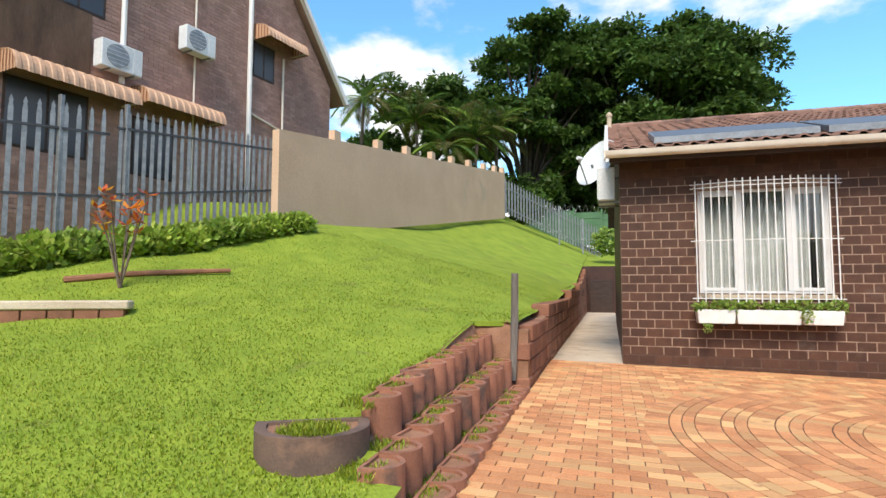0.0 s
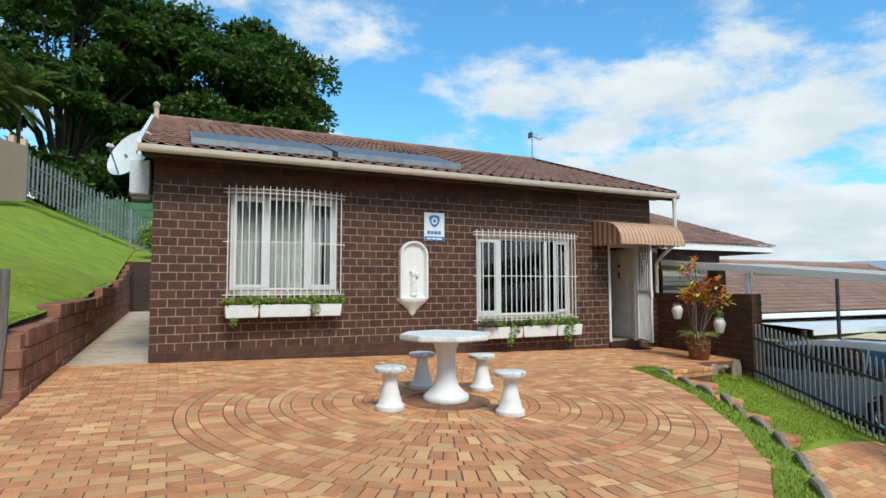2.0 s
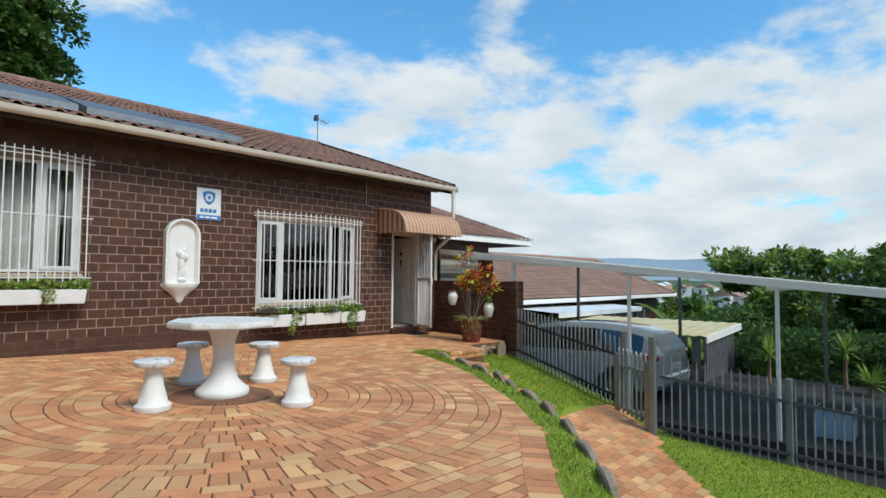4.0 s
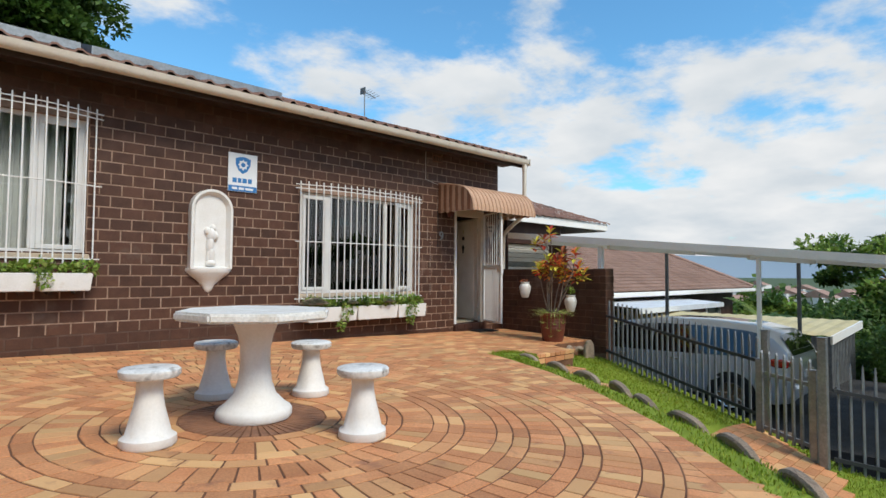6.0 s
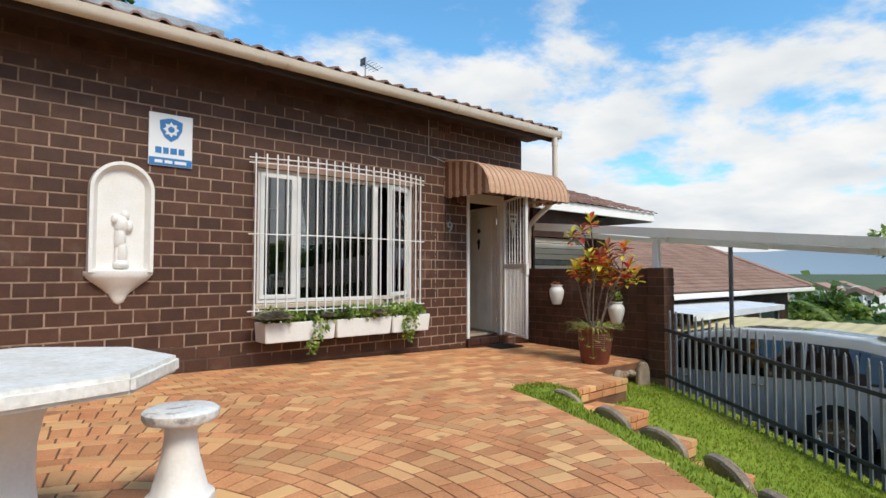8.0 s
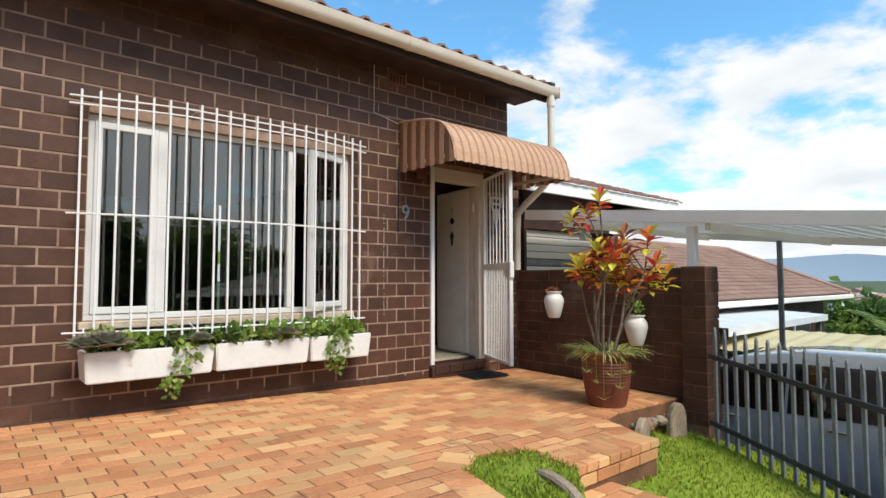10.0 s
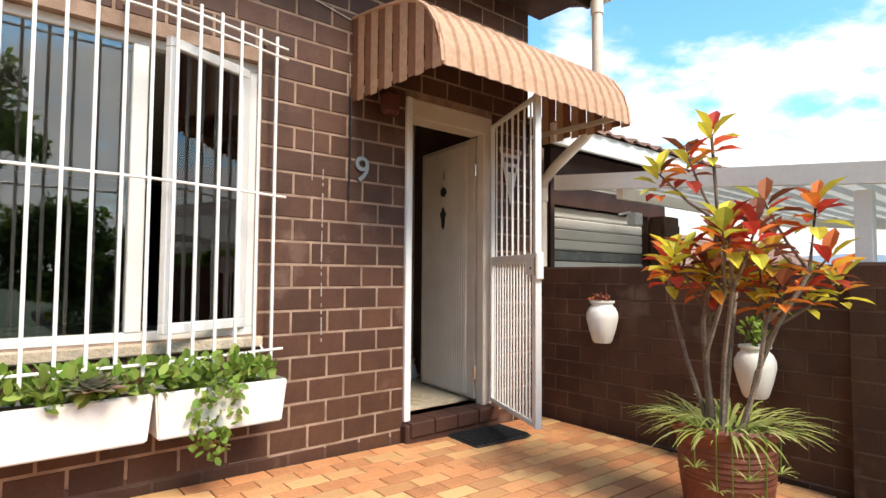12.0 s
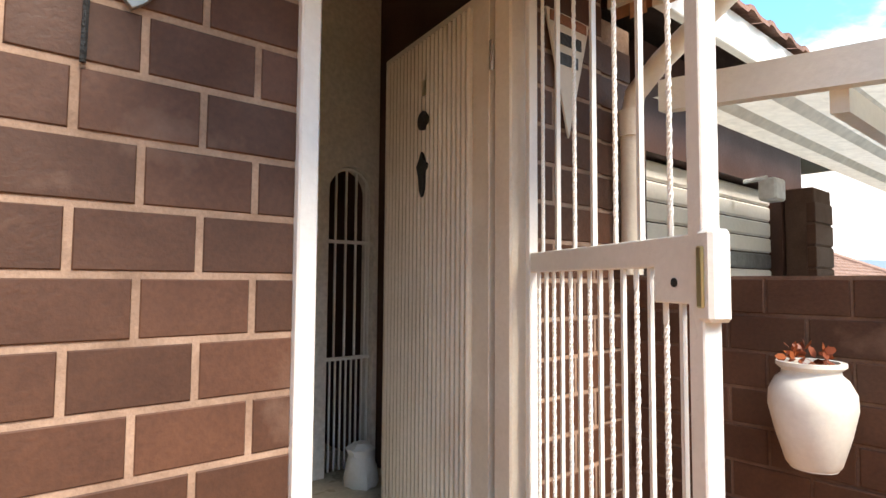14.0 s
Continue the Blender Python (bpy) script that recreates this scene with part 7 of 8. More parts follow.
GREEN = mat("green_painted_concrete", (0.075, 0.17, 0.085), (0.06, 0.14, 0.07), 1.5, 0.7, 0.2, 30)
pc = thing("precast_wall", (-1.0, 35.0, 4.5), "green painted precast concrete panel wall", "wall")
for s in range(6):
    u0 = -4.2 + s * 1.6
    zo = 5.2 - 0.09 * s
    for c in range(5):
        part("panel", Geo().box((u0, 35.0 + 0.2 * s, zo - 1.2 + c * 0.4), (u0 + 1.5, 35.06 + 0.2 * s, zo - 1.2 + c * 0.4 + 0.385), 0.01), GREEN, pc)
    part("post", Geo().box((u0 + 1.49, 34.95 + 0.2 * s, zo - 1.4), (u0 + 1.61, 35.1 + 0.2 * s, zo + 0.95), 0.01), GREEN, pc)
razor = Geo()
pts = []
for k in range(260):
    a = k * 0.55
    pts.append((-4.2 + 9.4 * k / 260, 35.1 + 0.22 * math.cos(a) + 0.004 * k, 6.25 - 0.0021 * k + 0.24 * math.sin(a)))
razor.tube(pts, 0.014, 3, cap=False)
solid("razor_wire", razor, GALV, "coiled razor wire on top of the green wall", "razor wire")

# ---------------------------------------------------------------- neighbour's house on the left
NM = pose(-9.6, 5.0, 0.0, 0, 0, 78.7)
nb = thing("brick_house", (-10, 10, 2.0), "two-storey house of pinkish brown face brick", "house", "neighbouring houses")
part("wall", Geo().add([(-8, 0, 1.0), (11.6, 0, 1.0), (11.6, 0, 7.42), (9.6, 0, 9.85), (5.0, 0, 13.5), (-8, 0, 13.5), (-8, 9, 1.0), (11.6, 9, 1.0), (11.6, 9, 7.42), (9.6, 9, 9.85), (5.0, 9, 13.5), (-8, 9, 13.5)],
                       [(0, 1, 2, 3, 4, 5), (6, 7, 8, 9, 10, 11), (1, 7, 8, 2), (2, 8, 9, 3), (3, 9, 10, 4), (0, 6, 11, 5)]).move(NM), PINK_MORTAR, nb)
courses = Geo()
rr = random.Random(5)
for c in range(0, 88):
    z = 2.2 + c * 0.085
    xmax = 11.6 if z < 7.4 else 11.6 - (z - 7.4) * 0.823
    x = 1.2 - (0.12 if c % 2 else 0)
    while x < xmax - 0.1:
        w = min(0.24, xmax - x)
        if not any(a < x + w / 2 < b and lo < z < hi for a, b, lo, hi in ((2.85, 4.3, 3.7, 4.95), (5.2, 6.2, 3.6, 4.85), (8.42, 9.2, 6.8, 7.75), (3.5, 4.55, 6.6, 7.6))):
            o = rr.uniform(-0.002, 0.002)
            courses.add([(x, -0.008 + o, z), (x + w - 0.01, -0.008 + o, z), (x + w - 0.01, -0.008 + o, z + 0.074), (x, -0.008 + o, z + 0.074), (x, 0.002, z), (x + w - 0.01, 0.002, z), (x + w - 0.01, 0.002, z + 0.074),
                         (x, 0.002, z + 0.074)], [(0, 1, 2, 3), (0, 1, 5, 4), (2, 3, 7, 6), (1, 2, 6, 5), (0, 3, 7, 4)])
        x += 0.24
ob = part("brickwork", courses.move(NM), PINK_BRICK, nb, "pinkish brown face bricks")
ob["kind"] = "stuff"
part("stained_panel", Geo().box((2.7, -0.02, 5.35), (4.3, 0.0, 6.6)).move(NM), STAINED, nb, "damp-stained dark panel")
for a, b, lo, hi in ((2.85, 4.3, 3.7, 4.95), (5.2, 6.2, 3.6, 4.85), (8.42, 9.2, 6.8, 7.75), (3.5, 4.55, 6.6, 7.6)):
    w_ = part("window", Geo().box((a, -0.015, lo), (b, 0.01, hi)).move(NM), DARK_WOOD, nb, "dark framed window")
    for j in range(2):
        xa = a + 0.05 + j * (b - a - 0.05) / 2
        part("pane", Geo().box((xa, -0.022, lo + 0.05), (xa + (b - a - 0.15) / 2, -0.014, hi - 0.05)).move(NM), SOLAR, w_)
part("roof_edge", Geo().tube([(12.1, -0.25, 7.05), (9.9, -0.25, 9.7), (8.0, -0.25, 11.9)], 0.09, 4).move(NM), WHITE, nb, "white barge board")
part("roof", Geo().add([(12.2, -0.3, 7.05), (5.0, -0.3, 15.2), (5.0, 9.3, 15.2), (12.2, 9.3, 7.05), (12.2, -0.3, 6.95), (5.0, -0.3, 15.1)], [(0, 1, 2, 3), (0, 1, 5, 4)]).move(NM), TILE_FAR, nb)
for u, z0, z1, r_ in ((4.9, 5.4, 9.0, 0.055), (8.28, 3.0, 10.5, 0.065), (9.48, 5.5, 7.6, 0.03), (6.62, 3.2, 9.0, 0.022)):
    part("pipe", Geo().tube([(u, -0.08, z0), (u, -0.08, z1)], r_, 8).move(NM), WHITE if r_ > 0.05 else GUTTER, nb, "white waste pipe")
part("pipe", Geo().tube([(8.35, -0.08, 5.75), (9.48, -0.08, 5.55)], 0.03, 6).move(NM), GUTTER, nb)
for (a, b, zt_, dr) in ((2.75, 5.0, 5.32, 0.42), (5.15, 7.1, 5.45, 0.4), (8.4, 9.9, 8.15, 0.4)):
    aw = awning(a, b, 0.0, zt_, dr, 0.62, "peach striped metal awning over the neighbour's window", 12)
    lx = aw.location.copy()
    aw.matrix_world = NM @ Matrix.Translation(lx)
air_con("air_conditioner", NM @ pose(4.72, -0.1, 5.55), "white outdoor air-conditioning unit on the brick wall", 0.85, 0.55)
air_con("air_conditioner", NM @ pose(6.55, -0.1, 6.6), "white outdoor air-conditioning unit high on the brick wall", 0.8, 0.55)

# ---------------------------------------------------------------- trees
def tree(name, x, y, z, clumps, leaf, per, mats, label, trunk_r=0.4, limbs=True, squash=0.75, seed=1, category="tree"):
    """Trunk, limbs to each clump, and a crown of leaf clumps. clumps: (dx, dy, height, radius)."""
    th = thing(name, (x, y, z), label, category, "trees")
    r = np.random.default_rng(seed)
    fork = min(c[2] for c in clumps) * 0.6
    part("trunk", Geo().tube([(0, 0, -0.6), (0.1, 0.05, fork * 0.5), (0, 0, fork)], trunk_r, 10, trunk_r * 0.7), TRUNK, th, world_space=False, smooth=True)
    if limbs:
        for dx, dy, h, rad in clumps:
            a, b = Vector((0, 0, fork * 0.85)), Vector((dx, dy, h))
            mid = a.lerp(b, 0.5) + Vector((-dx * 0.12, -dy * 0.12, (h - fork) * 0.1))
            part("limb", Geo().tube([a, mid, b], trunk_r * 0.42, 6, trunk_r * 0.1), TRUNK, th, world_space=False, smooth=True)
    share = [[] for _ in mats]
    for i, (dx, dy, h, rad) in enumerate(clumps):
        sub = max(5, int(rad * 7))
        for _ in range(sub):
            d = r.normal(size=3)
            d /= np.linalg.norm(d)
            d[2] = abs(d[2]) * 0.9 - 0.25 if r.random() < 0.75 else d[2]
            c = np.array((dx, dy, h)) + d * rad * r.uniform(0.55, 1.0) * (1, 1, squash)
            share[r.integers(len(mats))].append((c, rad * r.uniform(0.24, 0.42)))
    for m, cs in zip(mats, share):
        if not cs:
            continue
        cen, nor, ups = [], [], []
        for c, s in cs:
            p = r.normal(size=(per, 3))
            p /= np.linalg.norm(p, axis=1, keepdims=True)
            p *= r.uniform(0.2, 1, (per, 1)) ** 0.4
            cen.append(c + p * s * (1, 1, 0.62))
            nor.append(p * 0.5 + (0, 0, 0.9) + r.normal(size=(per, 3)) * 0.35)
            ups.append(p * (1, 1, 0.3) + r.normal(size=(per, 3)) * 0.6 + (0, 0, -0.15))
        cen = np.concatenate(cen)
        k_ = len(cen)
        ob = new("crown", quad_cloud("crown", cen, np.concatenate(nor), np.concatenate(ups), leaf * r.uniform(0.4, 0.7, k_), leaf * r.uniform(0.7, 1.3, k_), m, 0.05))
        ob.parent = th
    return th


def crown(rx, ry, h0, h1, count, rad, seed):
    r = np.random.default_rng(seed)
    out = []
    for k in range(count):
        a, t = r.uniform(0, 6.28), r.uniform(0, 1)
        e = math.sin(math.pi * min(0.15 + 0.85 * (1 - t * 0.9), 1)) ** 0.5 if t > 0.15 else 0.75
        q = r.uniform(0.35, 1) ** 0.5
        out.append((rx * e * q * math.cos(a), ry * e * q * math.sin(a), h0 + (h1 - h0) * t, rad * r.uniform(0.75, 1.2)))
    return out


tree("tree", 3.6, 43.0, 5.0, crown(6.5, 6.0, 1.2, 13.6, 84, 2.5, 3), 0.42, 130, (LEAF_DARK, LEAF_DARK, LEAF_MID), "huge dense dark green tree behind the house", 0.6, seed=4)
tree("tree", -4.2, 37.5, 5.0, crown(4.4, 4.0, 1.0, 12.6, 32, 1.6, 6), 0.36, 110, (LEAF_DARK, LEAF_MID), "tall open-crowned green tree beyond the lawn", 0.45, seed=7)
tree("tree", 0.5, 47.0, 5.0, crown(5.5, 4.0, 1.0, 8.0, 24, 2.2, 9), 0.42, 110, (LEAF_DARK, LEAF_MID), "dark green tree behind the precast wall", 0.45, seed=11)
tree("tree", -10.2, 34.0, 6.0, crown(3.4, 3.0, 1.0, 7.0, 22, 1.6, 12), 0.36, 110, (LEAF_DARK, LEAF_MID), "green tree behind the boundary wall", 0.35, seed=13)


def palm(x, y, z, h, fronds, length, label, mats, seed, trunk_r=0.11, lean=0.0):
    th = thing("palm_tree", (x, y, z), label, "palm tree", "palms")
    r = np.random.default_rng(seed)
    part("trunk", Geo().tube([(0, 0, -0.6), (lean * 0.4, 0, h * 0.5), (lean, 0, h)], trunk_r, 8, trunk_r * 0.75), TRUNK, th, world_space=False, smooth=True)
    for k in range(fronds):
        a = 2.4 * k + r.uniform(-0.3, 0.3)
        e = r.uniform(0.1, 1.25)
        p, d = Vector((lean, 0, h)), Vector((math.cos(a) * math.cos(e), math.sin(a) * math.cos(e), math.sin(e)))
        rib, c, n_, u, w, l_ = [], [], [], [], [], []
        steps_ = 14
        for i in range(steps_):
            rib.append(tuple(p))
            side = d.cross(Vector((0, 0, 1))).normalized()
            for s in (-1, 1):
                for jj in range(2):
                    c.append(tuple(p + d * jj * 0.5 * length / steps_))
                    v = (side * s * 0.8 + d * 0.6 + Vector((0, 0, -0.25))).normalized()
                    u.append(tuple(v))
                    n_.append(tuple(Vector((0, 0, 1)) + d * 0.2))
                    ll = length * 0.30 * math.sin(math.pi * (0.15 + 0.8 * i / steps_))
                    l_.append(ll)
                    w.append(0.085)
            d = (d + Vector((0, 0, -0.115))).normalized()
            p = p + d * length / steps_
        fr = part("frond", Geo().tube(rib, 0.02, 4, 0.006), LEAF_MID, th, world_space=False)
        ob = new("frond_blade", quad_cloud("frond_blade", c, n_, u, w, l_, mats[k % len(mats)], 0.0))
        ob.parent = fr


for i, (x, y, h, ln_) in enumerate(((-8.6, 29.0, 5.0, 2.6), (-7.2, 30.5, 4.4, 2.6), (-5.9, 29.5, 4.0, 2.4), (-6.6, 28.2, 3.2, 2.2), (-4.9, 31.0, 4.6, 2.4), (-12.2, 29.0, 6.5, 2.4))):
    palm(x, y, 5.2, h, 15, ln_, "clump palm with arching feathery fronds behind the wall", (LEAF_BRIGHT, LEAF_MID, LEAF_DRY), 30 + i, lean=0.3 * (i % 3 - 1))
for i, (x, y, z, s) in enumerate(((-7.5, 28.0, 5.3, 1.1), (-5.0, 28.6, 5.4, 1.0), (-9.6, 27.5, 5.2, 1.0), (-3.4, 32.0, 5.4, 0.9), (-9.0, 29.5, 5.2, 0.9), (0.9, 25.9, 3.0, 0.55))):
    foliage("bush", (x, y, z + 0.5 * s), (1.3 * s, 1.0 * s, 1.1 * s), 900, 0.3 if s > 0.6 else 0.16, LEAF_MID if i != 5 else LEAF_BRIGHT, "leafy green bush beyond the lawn", "bush", 0.4)

# right-hand garden across the driveway
tree("tree", 25.5, 3.5, -2.5, crown(3.6, 3.4, 0.5, 4.4, 40, 1.3, 40), 0.22, 130, (LEAF_BRIGHT, LEAF_MID), "bright green bushy tree across the driveway", 0.22, seed=41)
tree("tree", 22.5, -0.5, -2.2, crown(3.2, 3.4, 1.0, 4.0, 20, 1.3, 42), 0.22, 130, (LEAF_DARK, LEAF_MID), "dark green garden tree across the driveway", 0.22, seed=43)
tree("tree", 30.0, 8.5, -3.5, crown(3.4, 3.0, 1.2, 3.2, 14, 1.2, 44), 0.26, 110, (LEAF_MID, LEAF_BRIGHT), "round green tree beyond the yellow roof", 0.2, seed=45)
tree("tree", 21.0, -6.0, -2.5, crown(3.2, 3.2, 0.8, 4.6, 20, 1.4, 46), 0.24, 120, (LEAF_DARK, LEAF_MID), "dark leafy tree beside the driveway", 0.22, seed=47)


def clipped(x, y, z, rx, ry, rz, label, count=3600, box_=False):
    r = np.random.default_rng(int(abs(x * 10)))
    if box_:
        p = r.uniform(-1, 1, (count, 3))
        ax = r.integers(0, 3, count)
        p[np.arange(count), ax] = np.sign(p[np.arange(count), ax])
        p[:, 2] = np.abs(p[:, 2])
    else:
        p = r.normal(size=(count, 3))
        p /= np.linalg.norm(p, axis=1, keepdims=True)
        p[:, 2] = np.abs(p[:, 2])
    c = p * (rx, ry, rz) * r.uniform(0.92, 1.02, (count, 1)) + (x, y, z)
    me = quad_cloud("clipped_bush", c, p, r.normal(size=(count, 3)) + (0, 0, 0.4), 0.10 * r.uniform(0.6, 1, count), 0.15 * r.uniform(0.7, 1.2, count), LEAF_MID, 0.03)
    return tagged(new("clipped_bush", me), label, "bush")


clipped(21.2, 5.9, -1.5, 1.7, 1.7, 1.8, "dome-shaped clipped green bush")
clipped(17.9, 1.2, -1.6, 0.7, 3.4, 1.45, "dark clipped hedge along the far side of the driveway", 6500, True)
clipped(19.4, 2.6, -2.2, 1.2, 2.6, 1.7, "clipped box hedge across the driveway", 5200, True)
clipped(18.2, 0.2, -1.9, 0.9, 0.9, 1.0, "small clipped yellow-green bush", 2000)
for i, (x, y, h) in enumerate(((16.2, 3.9, 0.75), (16.6, 2.5, 0.9), (16.0, 2.0, 0.35), (16.9, 1.2, 0.6), (16.4, -0.5, 0.9))):
    th = thing("yucca", (x, y, -1.3), "spiky green yucca on a bare stem beside the driveway", "yucca", "yuccas")
    part("stem", Geo().tube([(0, 0, -0.2), (0.06, 0.03, h * 0.5), (0, 0, h)], 0.05, 6, 0.035), BARK, th, world_space=False)
    r = np.random.default_rng(60 + i)
    k_ = 60
    a, e = r.uniform(0, 6.28, k_), r.uniform(-0.4, 1.4, k_)
    u = np.stack([np.cos(a) * np.cos(e), np.sin(a) * np.cos(e), np.sin(e)], 1)
    ob = new("leaves", quad_cloud("leaves", np.tile((0, 0, h), (k_, 1)), np.stack([-u[:, 0], -u[:, 1], np.full(k_, 0.9)], 1), u, np.full(k_, 0.05), 0.5 * r.uniform(0.7, 1.1, k_), LEAF_BRIGHT))
    ob.parent = th
for i, (x, y, z, h) in enumerate(((19.5, 7.2, -2.2, 1.6), (23.5, 7.4, -2.6, 1.5), (18.5, -2.5, -2.0, 0.7), (20.3, 1.2, -2.2, 1.6))):
    palm(x, y, z, h, 13, 1.7, "low garden palm with feathery fronds", (LEAF_MID, LEAF_BRIGHT), 70 + i, 0.1)
foliage("bush", (17.6, -2.0, -1.0), (1.2, 2.2, 0.9), 1800, 0.2, LEAF_MID, "leafy green shrub beside the driveway", "bush", 0.4)
foliage("bush", (18.6, 4.4, -1.6), (0.9, 1.0, 0.9), 1200, 0.18, LEAF_DARK, "dark green shrub below the hedge", "bush", 0.4)

# trees on the far side of the garden, which the windows mirror
tree("tree", 4.0, -13.0, -1.5, crown(5.0, 3.5, 2.0, 9.5, 30, 1.9, 80), 0.3, 100, (LEAF_BRIGHT, LEAF_MID), "green garden tree mirrored in the windows", 0.35, seed=81)
tree("tree", 12.5, -14.0, -2.2, crown(4.0, 3.5, 1.5, 5.4, 24, 1.7, 82), 0.3, 100, (LEAF_BRIGHT, LEAF_MID), "green garden tree mirrored in the windows", 0.35, seed=83)
tree("tree", 20.0, -15.0, -2.2, crown(4.0, 3.5, 1.0, 4.4, 16, 1.6, 84), 0.3, 100, (LEAF_BRIGHT, LEAF_MID), "green garden tree mirrored in the windows", 0.35, seed=85)

# far settlement in the valley
r = random.Random(9)
for k in range(34):
    a, d = radians(r.uniform(-22, 38)), r.uniform(120, 520)
    x, y = 6 + d * math.cos(a), 5 + d * math.sin(a)
    z = far_z(x, y) + np.interp(d, [120, 520], [1.5, 9.0])
    w, dd, h = r.uniform(7, 16), r.uniform(6, 9), r.uniform(3, 6)
    th = thing("far_house", (x, y, z), "distant house in the valley", "house", "valley houses")
    part("wall", Geo().box((-w / 2, -dd / 2, -8), (w / 2, dd / 2, h)).move(pose(0, 0, 0, 0, 0, r.uniform(-30, 30))), WHITE if k % 3 else PEACH, th, world_space=False)
    part("roof", Geo().prism([(-dd / 2 - 0.4, h), (dd / 2 + 0.4, h), (0, h + 2.0)], "x", -w / 2 - 0.4, w / 2 + 0.4), TILE_FAR if k % 4 else SHEET_WHITE, th, world_space=False)
    for j in range(3):
        part("window", Geo().box((-w / 2 - 0.05, -dd / 2 + 0.8 + j * dd * 0.28, h * 0.35), (-w / 2 + 0.02, -dd / 2 + 0.8 + j * dd * 0.28 + 1.1, h * 0.75)), SOLAR, th, world_space=False)
cen, k_ = [], 42000
ang, dist = rng.uniform(radians(-30), radians(45), k_), 34 * np.exp(rng.uniform(0, 2.9, k_))
grp = rng.integers(0, 420, k_)
ga, gd = rng.uniform(radians(-32), radians(46), 420), 36 * np.exp(rng.uniform(0, 2.8, 420))
px_, py_ = 6 + gd * np.cos(ga), 5 + gd * np.sin(ga)
pz_ = np.array([far_z(a, b) for a, b in zip(px_, py_)])
sc = 1.2 + gd * 0.006
off = rng.normal(size=(k_, 3)) * (1.5, 1.5, 0.9) * sc[grp][:, None] + (0, 0, 1.2)
cen = np.stack([px_[grp], py_[grp], pz_[grp]], 1) + off
me = quad_cloud("far_woods", cen, rng.normal(size=(k_, 3)) * 0.5 + (0, 0, 1), rng.normal(size=(k_, 3)), 0.34 * sc[grp], 0.5 * sc[grp], LEAF_MID, 0.1)
tagged(new("far_woods", me), "wooded slopes below the driveway", "woods", kind="stuff")


# ---------------------------------------------------------------- grass blades
def turf(name, count, sample, height, label):
    pts = sample(count)
    k_ = len(pts)
    a = rng.uniform(0, 6.28, k_)
    lean = rng.uniform(0.2, 0.9, k_)
    u = np.stack([np.cos(a) * lean, np.sin(a) * lean, np.ones(k_)], 1)
    n_ = np.stack([-np.cos(a), -np.sin(a), np.full(k_, 0.6)], 1)
    me = quad_cloud(name, pts, n_, u, rng.uniform(0.006, 0.013, k_), height * rng.uniform(0.5, 1.2, k_), GRASS, 0.05)
    return tagged(new(name, me), label, "grass", kind="stuff")


def on_bank(count):
    out = []
    d = 1.6 + 11.5 * rng.uniform(0, 1, count) ** 1.5
    a = rng.uniform(radians(84), radians(176), count)
    x, y = 0.95 + d * np.cos(a), 0.6 + d * np.sin(a)
    edge = bank_edge(y)
    ok = (x < edge + 0.04) & (y > -2)
    x, y = x[ok], y[ok]
    return np.stack([x, y, np.array([bank(p, q) for p, q in zip(x, y)]) - 0.005], 1)


def on_low(count):
    x, y = rng.uniform(4.2, 10.95, count), rng.uniform(-1.0, 7.55, count)
    ok = np.array([p < fence_line(q) and not inside(p, q, PATH_STRIP) and not inside(p, q, EDGE) for p, q in zip(x, y)])
    x, y = x[ok], y[ok]
    return np.stack([x, y, lower_z(x, y) + np.array([0.03 * noise.noise(Vector((p * 1.5, q * 1.5, 2))) for p, q in zip(x, y)]) - 0.005], 1)


turf("lawn_grass", 200000, on_bank, 0.032, "short green grass blades of the bank")
turf("lawn_grass", 110000, on_low, 0.042, "green grass blades below the terrace")


def tufts(count):
    tier = rng.integers(0, 3, count)
    y = rng.uniform(3.5, 7.25, count)
    f_ = np.interp(y, [2.5, 5.0, 7.3], [0.35, 0.75, 1.0])
    keep_ = np.sin(y * 5.1 + tier * 2) + np.sin(y * 11.3) > -0.1
    x = -0.1 - 0.22 * tier + rng.uniform(-0.14, 0.08, count)
    z = 0.13 + 0.28 * tier + np.interp(y, [2.5, 5.0, 7.3], [-0.30, -0.10, 0.0]) * (0.35 + 0.33 * tier)
    return np.stack([x, y, z], 1)[keep_]


def in_planter(count):
    a, q = rng.uniform(0, 6.28, count), 0.2 * np.sqrt(rng.uniform(0, 1, count))
    return np.stack([-0.69 + q * np.cos(a), 3.72 + q * np.sin(a), np.full(count, 0.42)], 1)


def in_notch(count):
    x, y = rng.uniform(7.9, 8.55, count), rng.uniform(6.7, 7.4, count)
    ok = np.array([inside(p, q, notch) for p, q in zip(x, y)])
    return np.stack([x, y, terrace_z(x, y) - 0.018], 1)[ok]


turf("corner_grass", 1500, in_notch, 0.045, "grass in the terrace's corner")
turf("planter_grass", 1600, in_planter, 0.05, "grass filling the large planter block")
turf("tuft_grass", 12000, tufts, 0.055, "grass tufts growing from the planter tiers")


def edge_grass(count):
    i = rng.integers(0, len(edge_pts) - 1, count)
    t = rng.uniform(0, 1, count)
    p = np.array(edge_pts)
    q = p[i] * (1 - t[:, None]) + p[i + 1] * t[:, None]
    k = q - (4.1, 6.1)
    k /= np.linalg.norm(k, axis=1, keepdims=True)
    o_ = rng.uniform(-0.25, 0.12, count)
    q = q + k * o_[:, None]
    z = np.array([terrace_z(a, b) for a, b in q]) - 0.026 - np.interp(o_, [0, 0.04, 0.12], [0, 0.0, 0.06])
    return np.column_stack([q, z])


turf("edge_grass", 5000, edge_grass, 0.042, "grass growing along the terrace's edge")

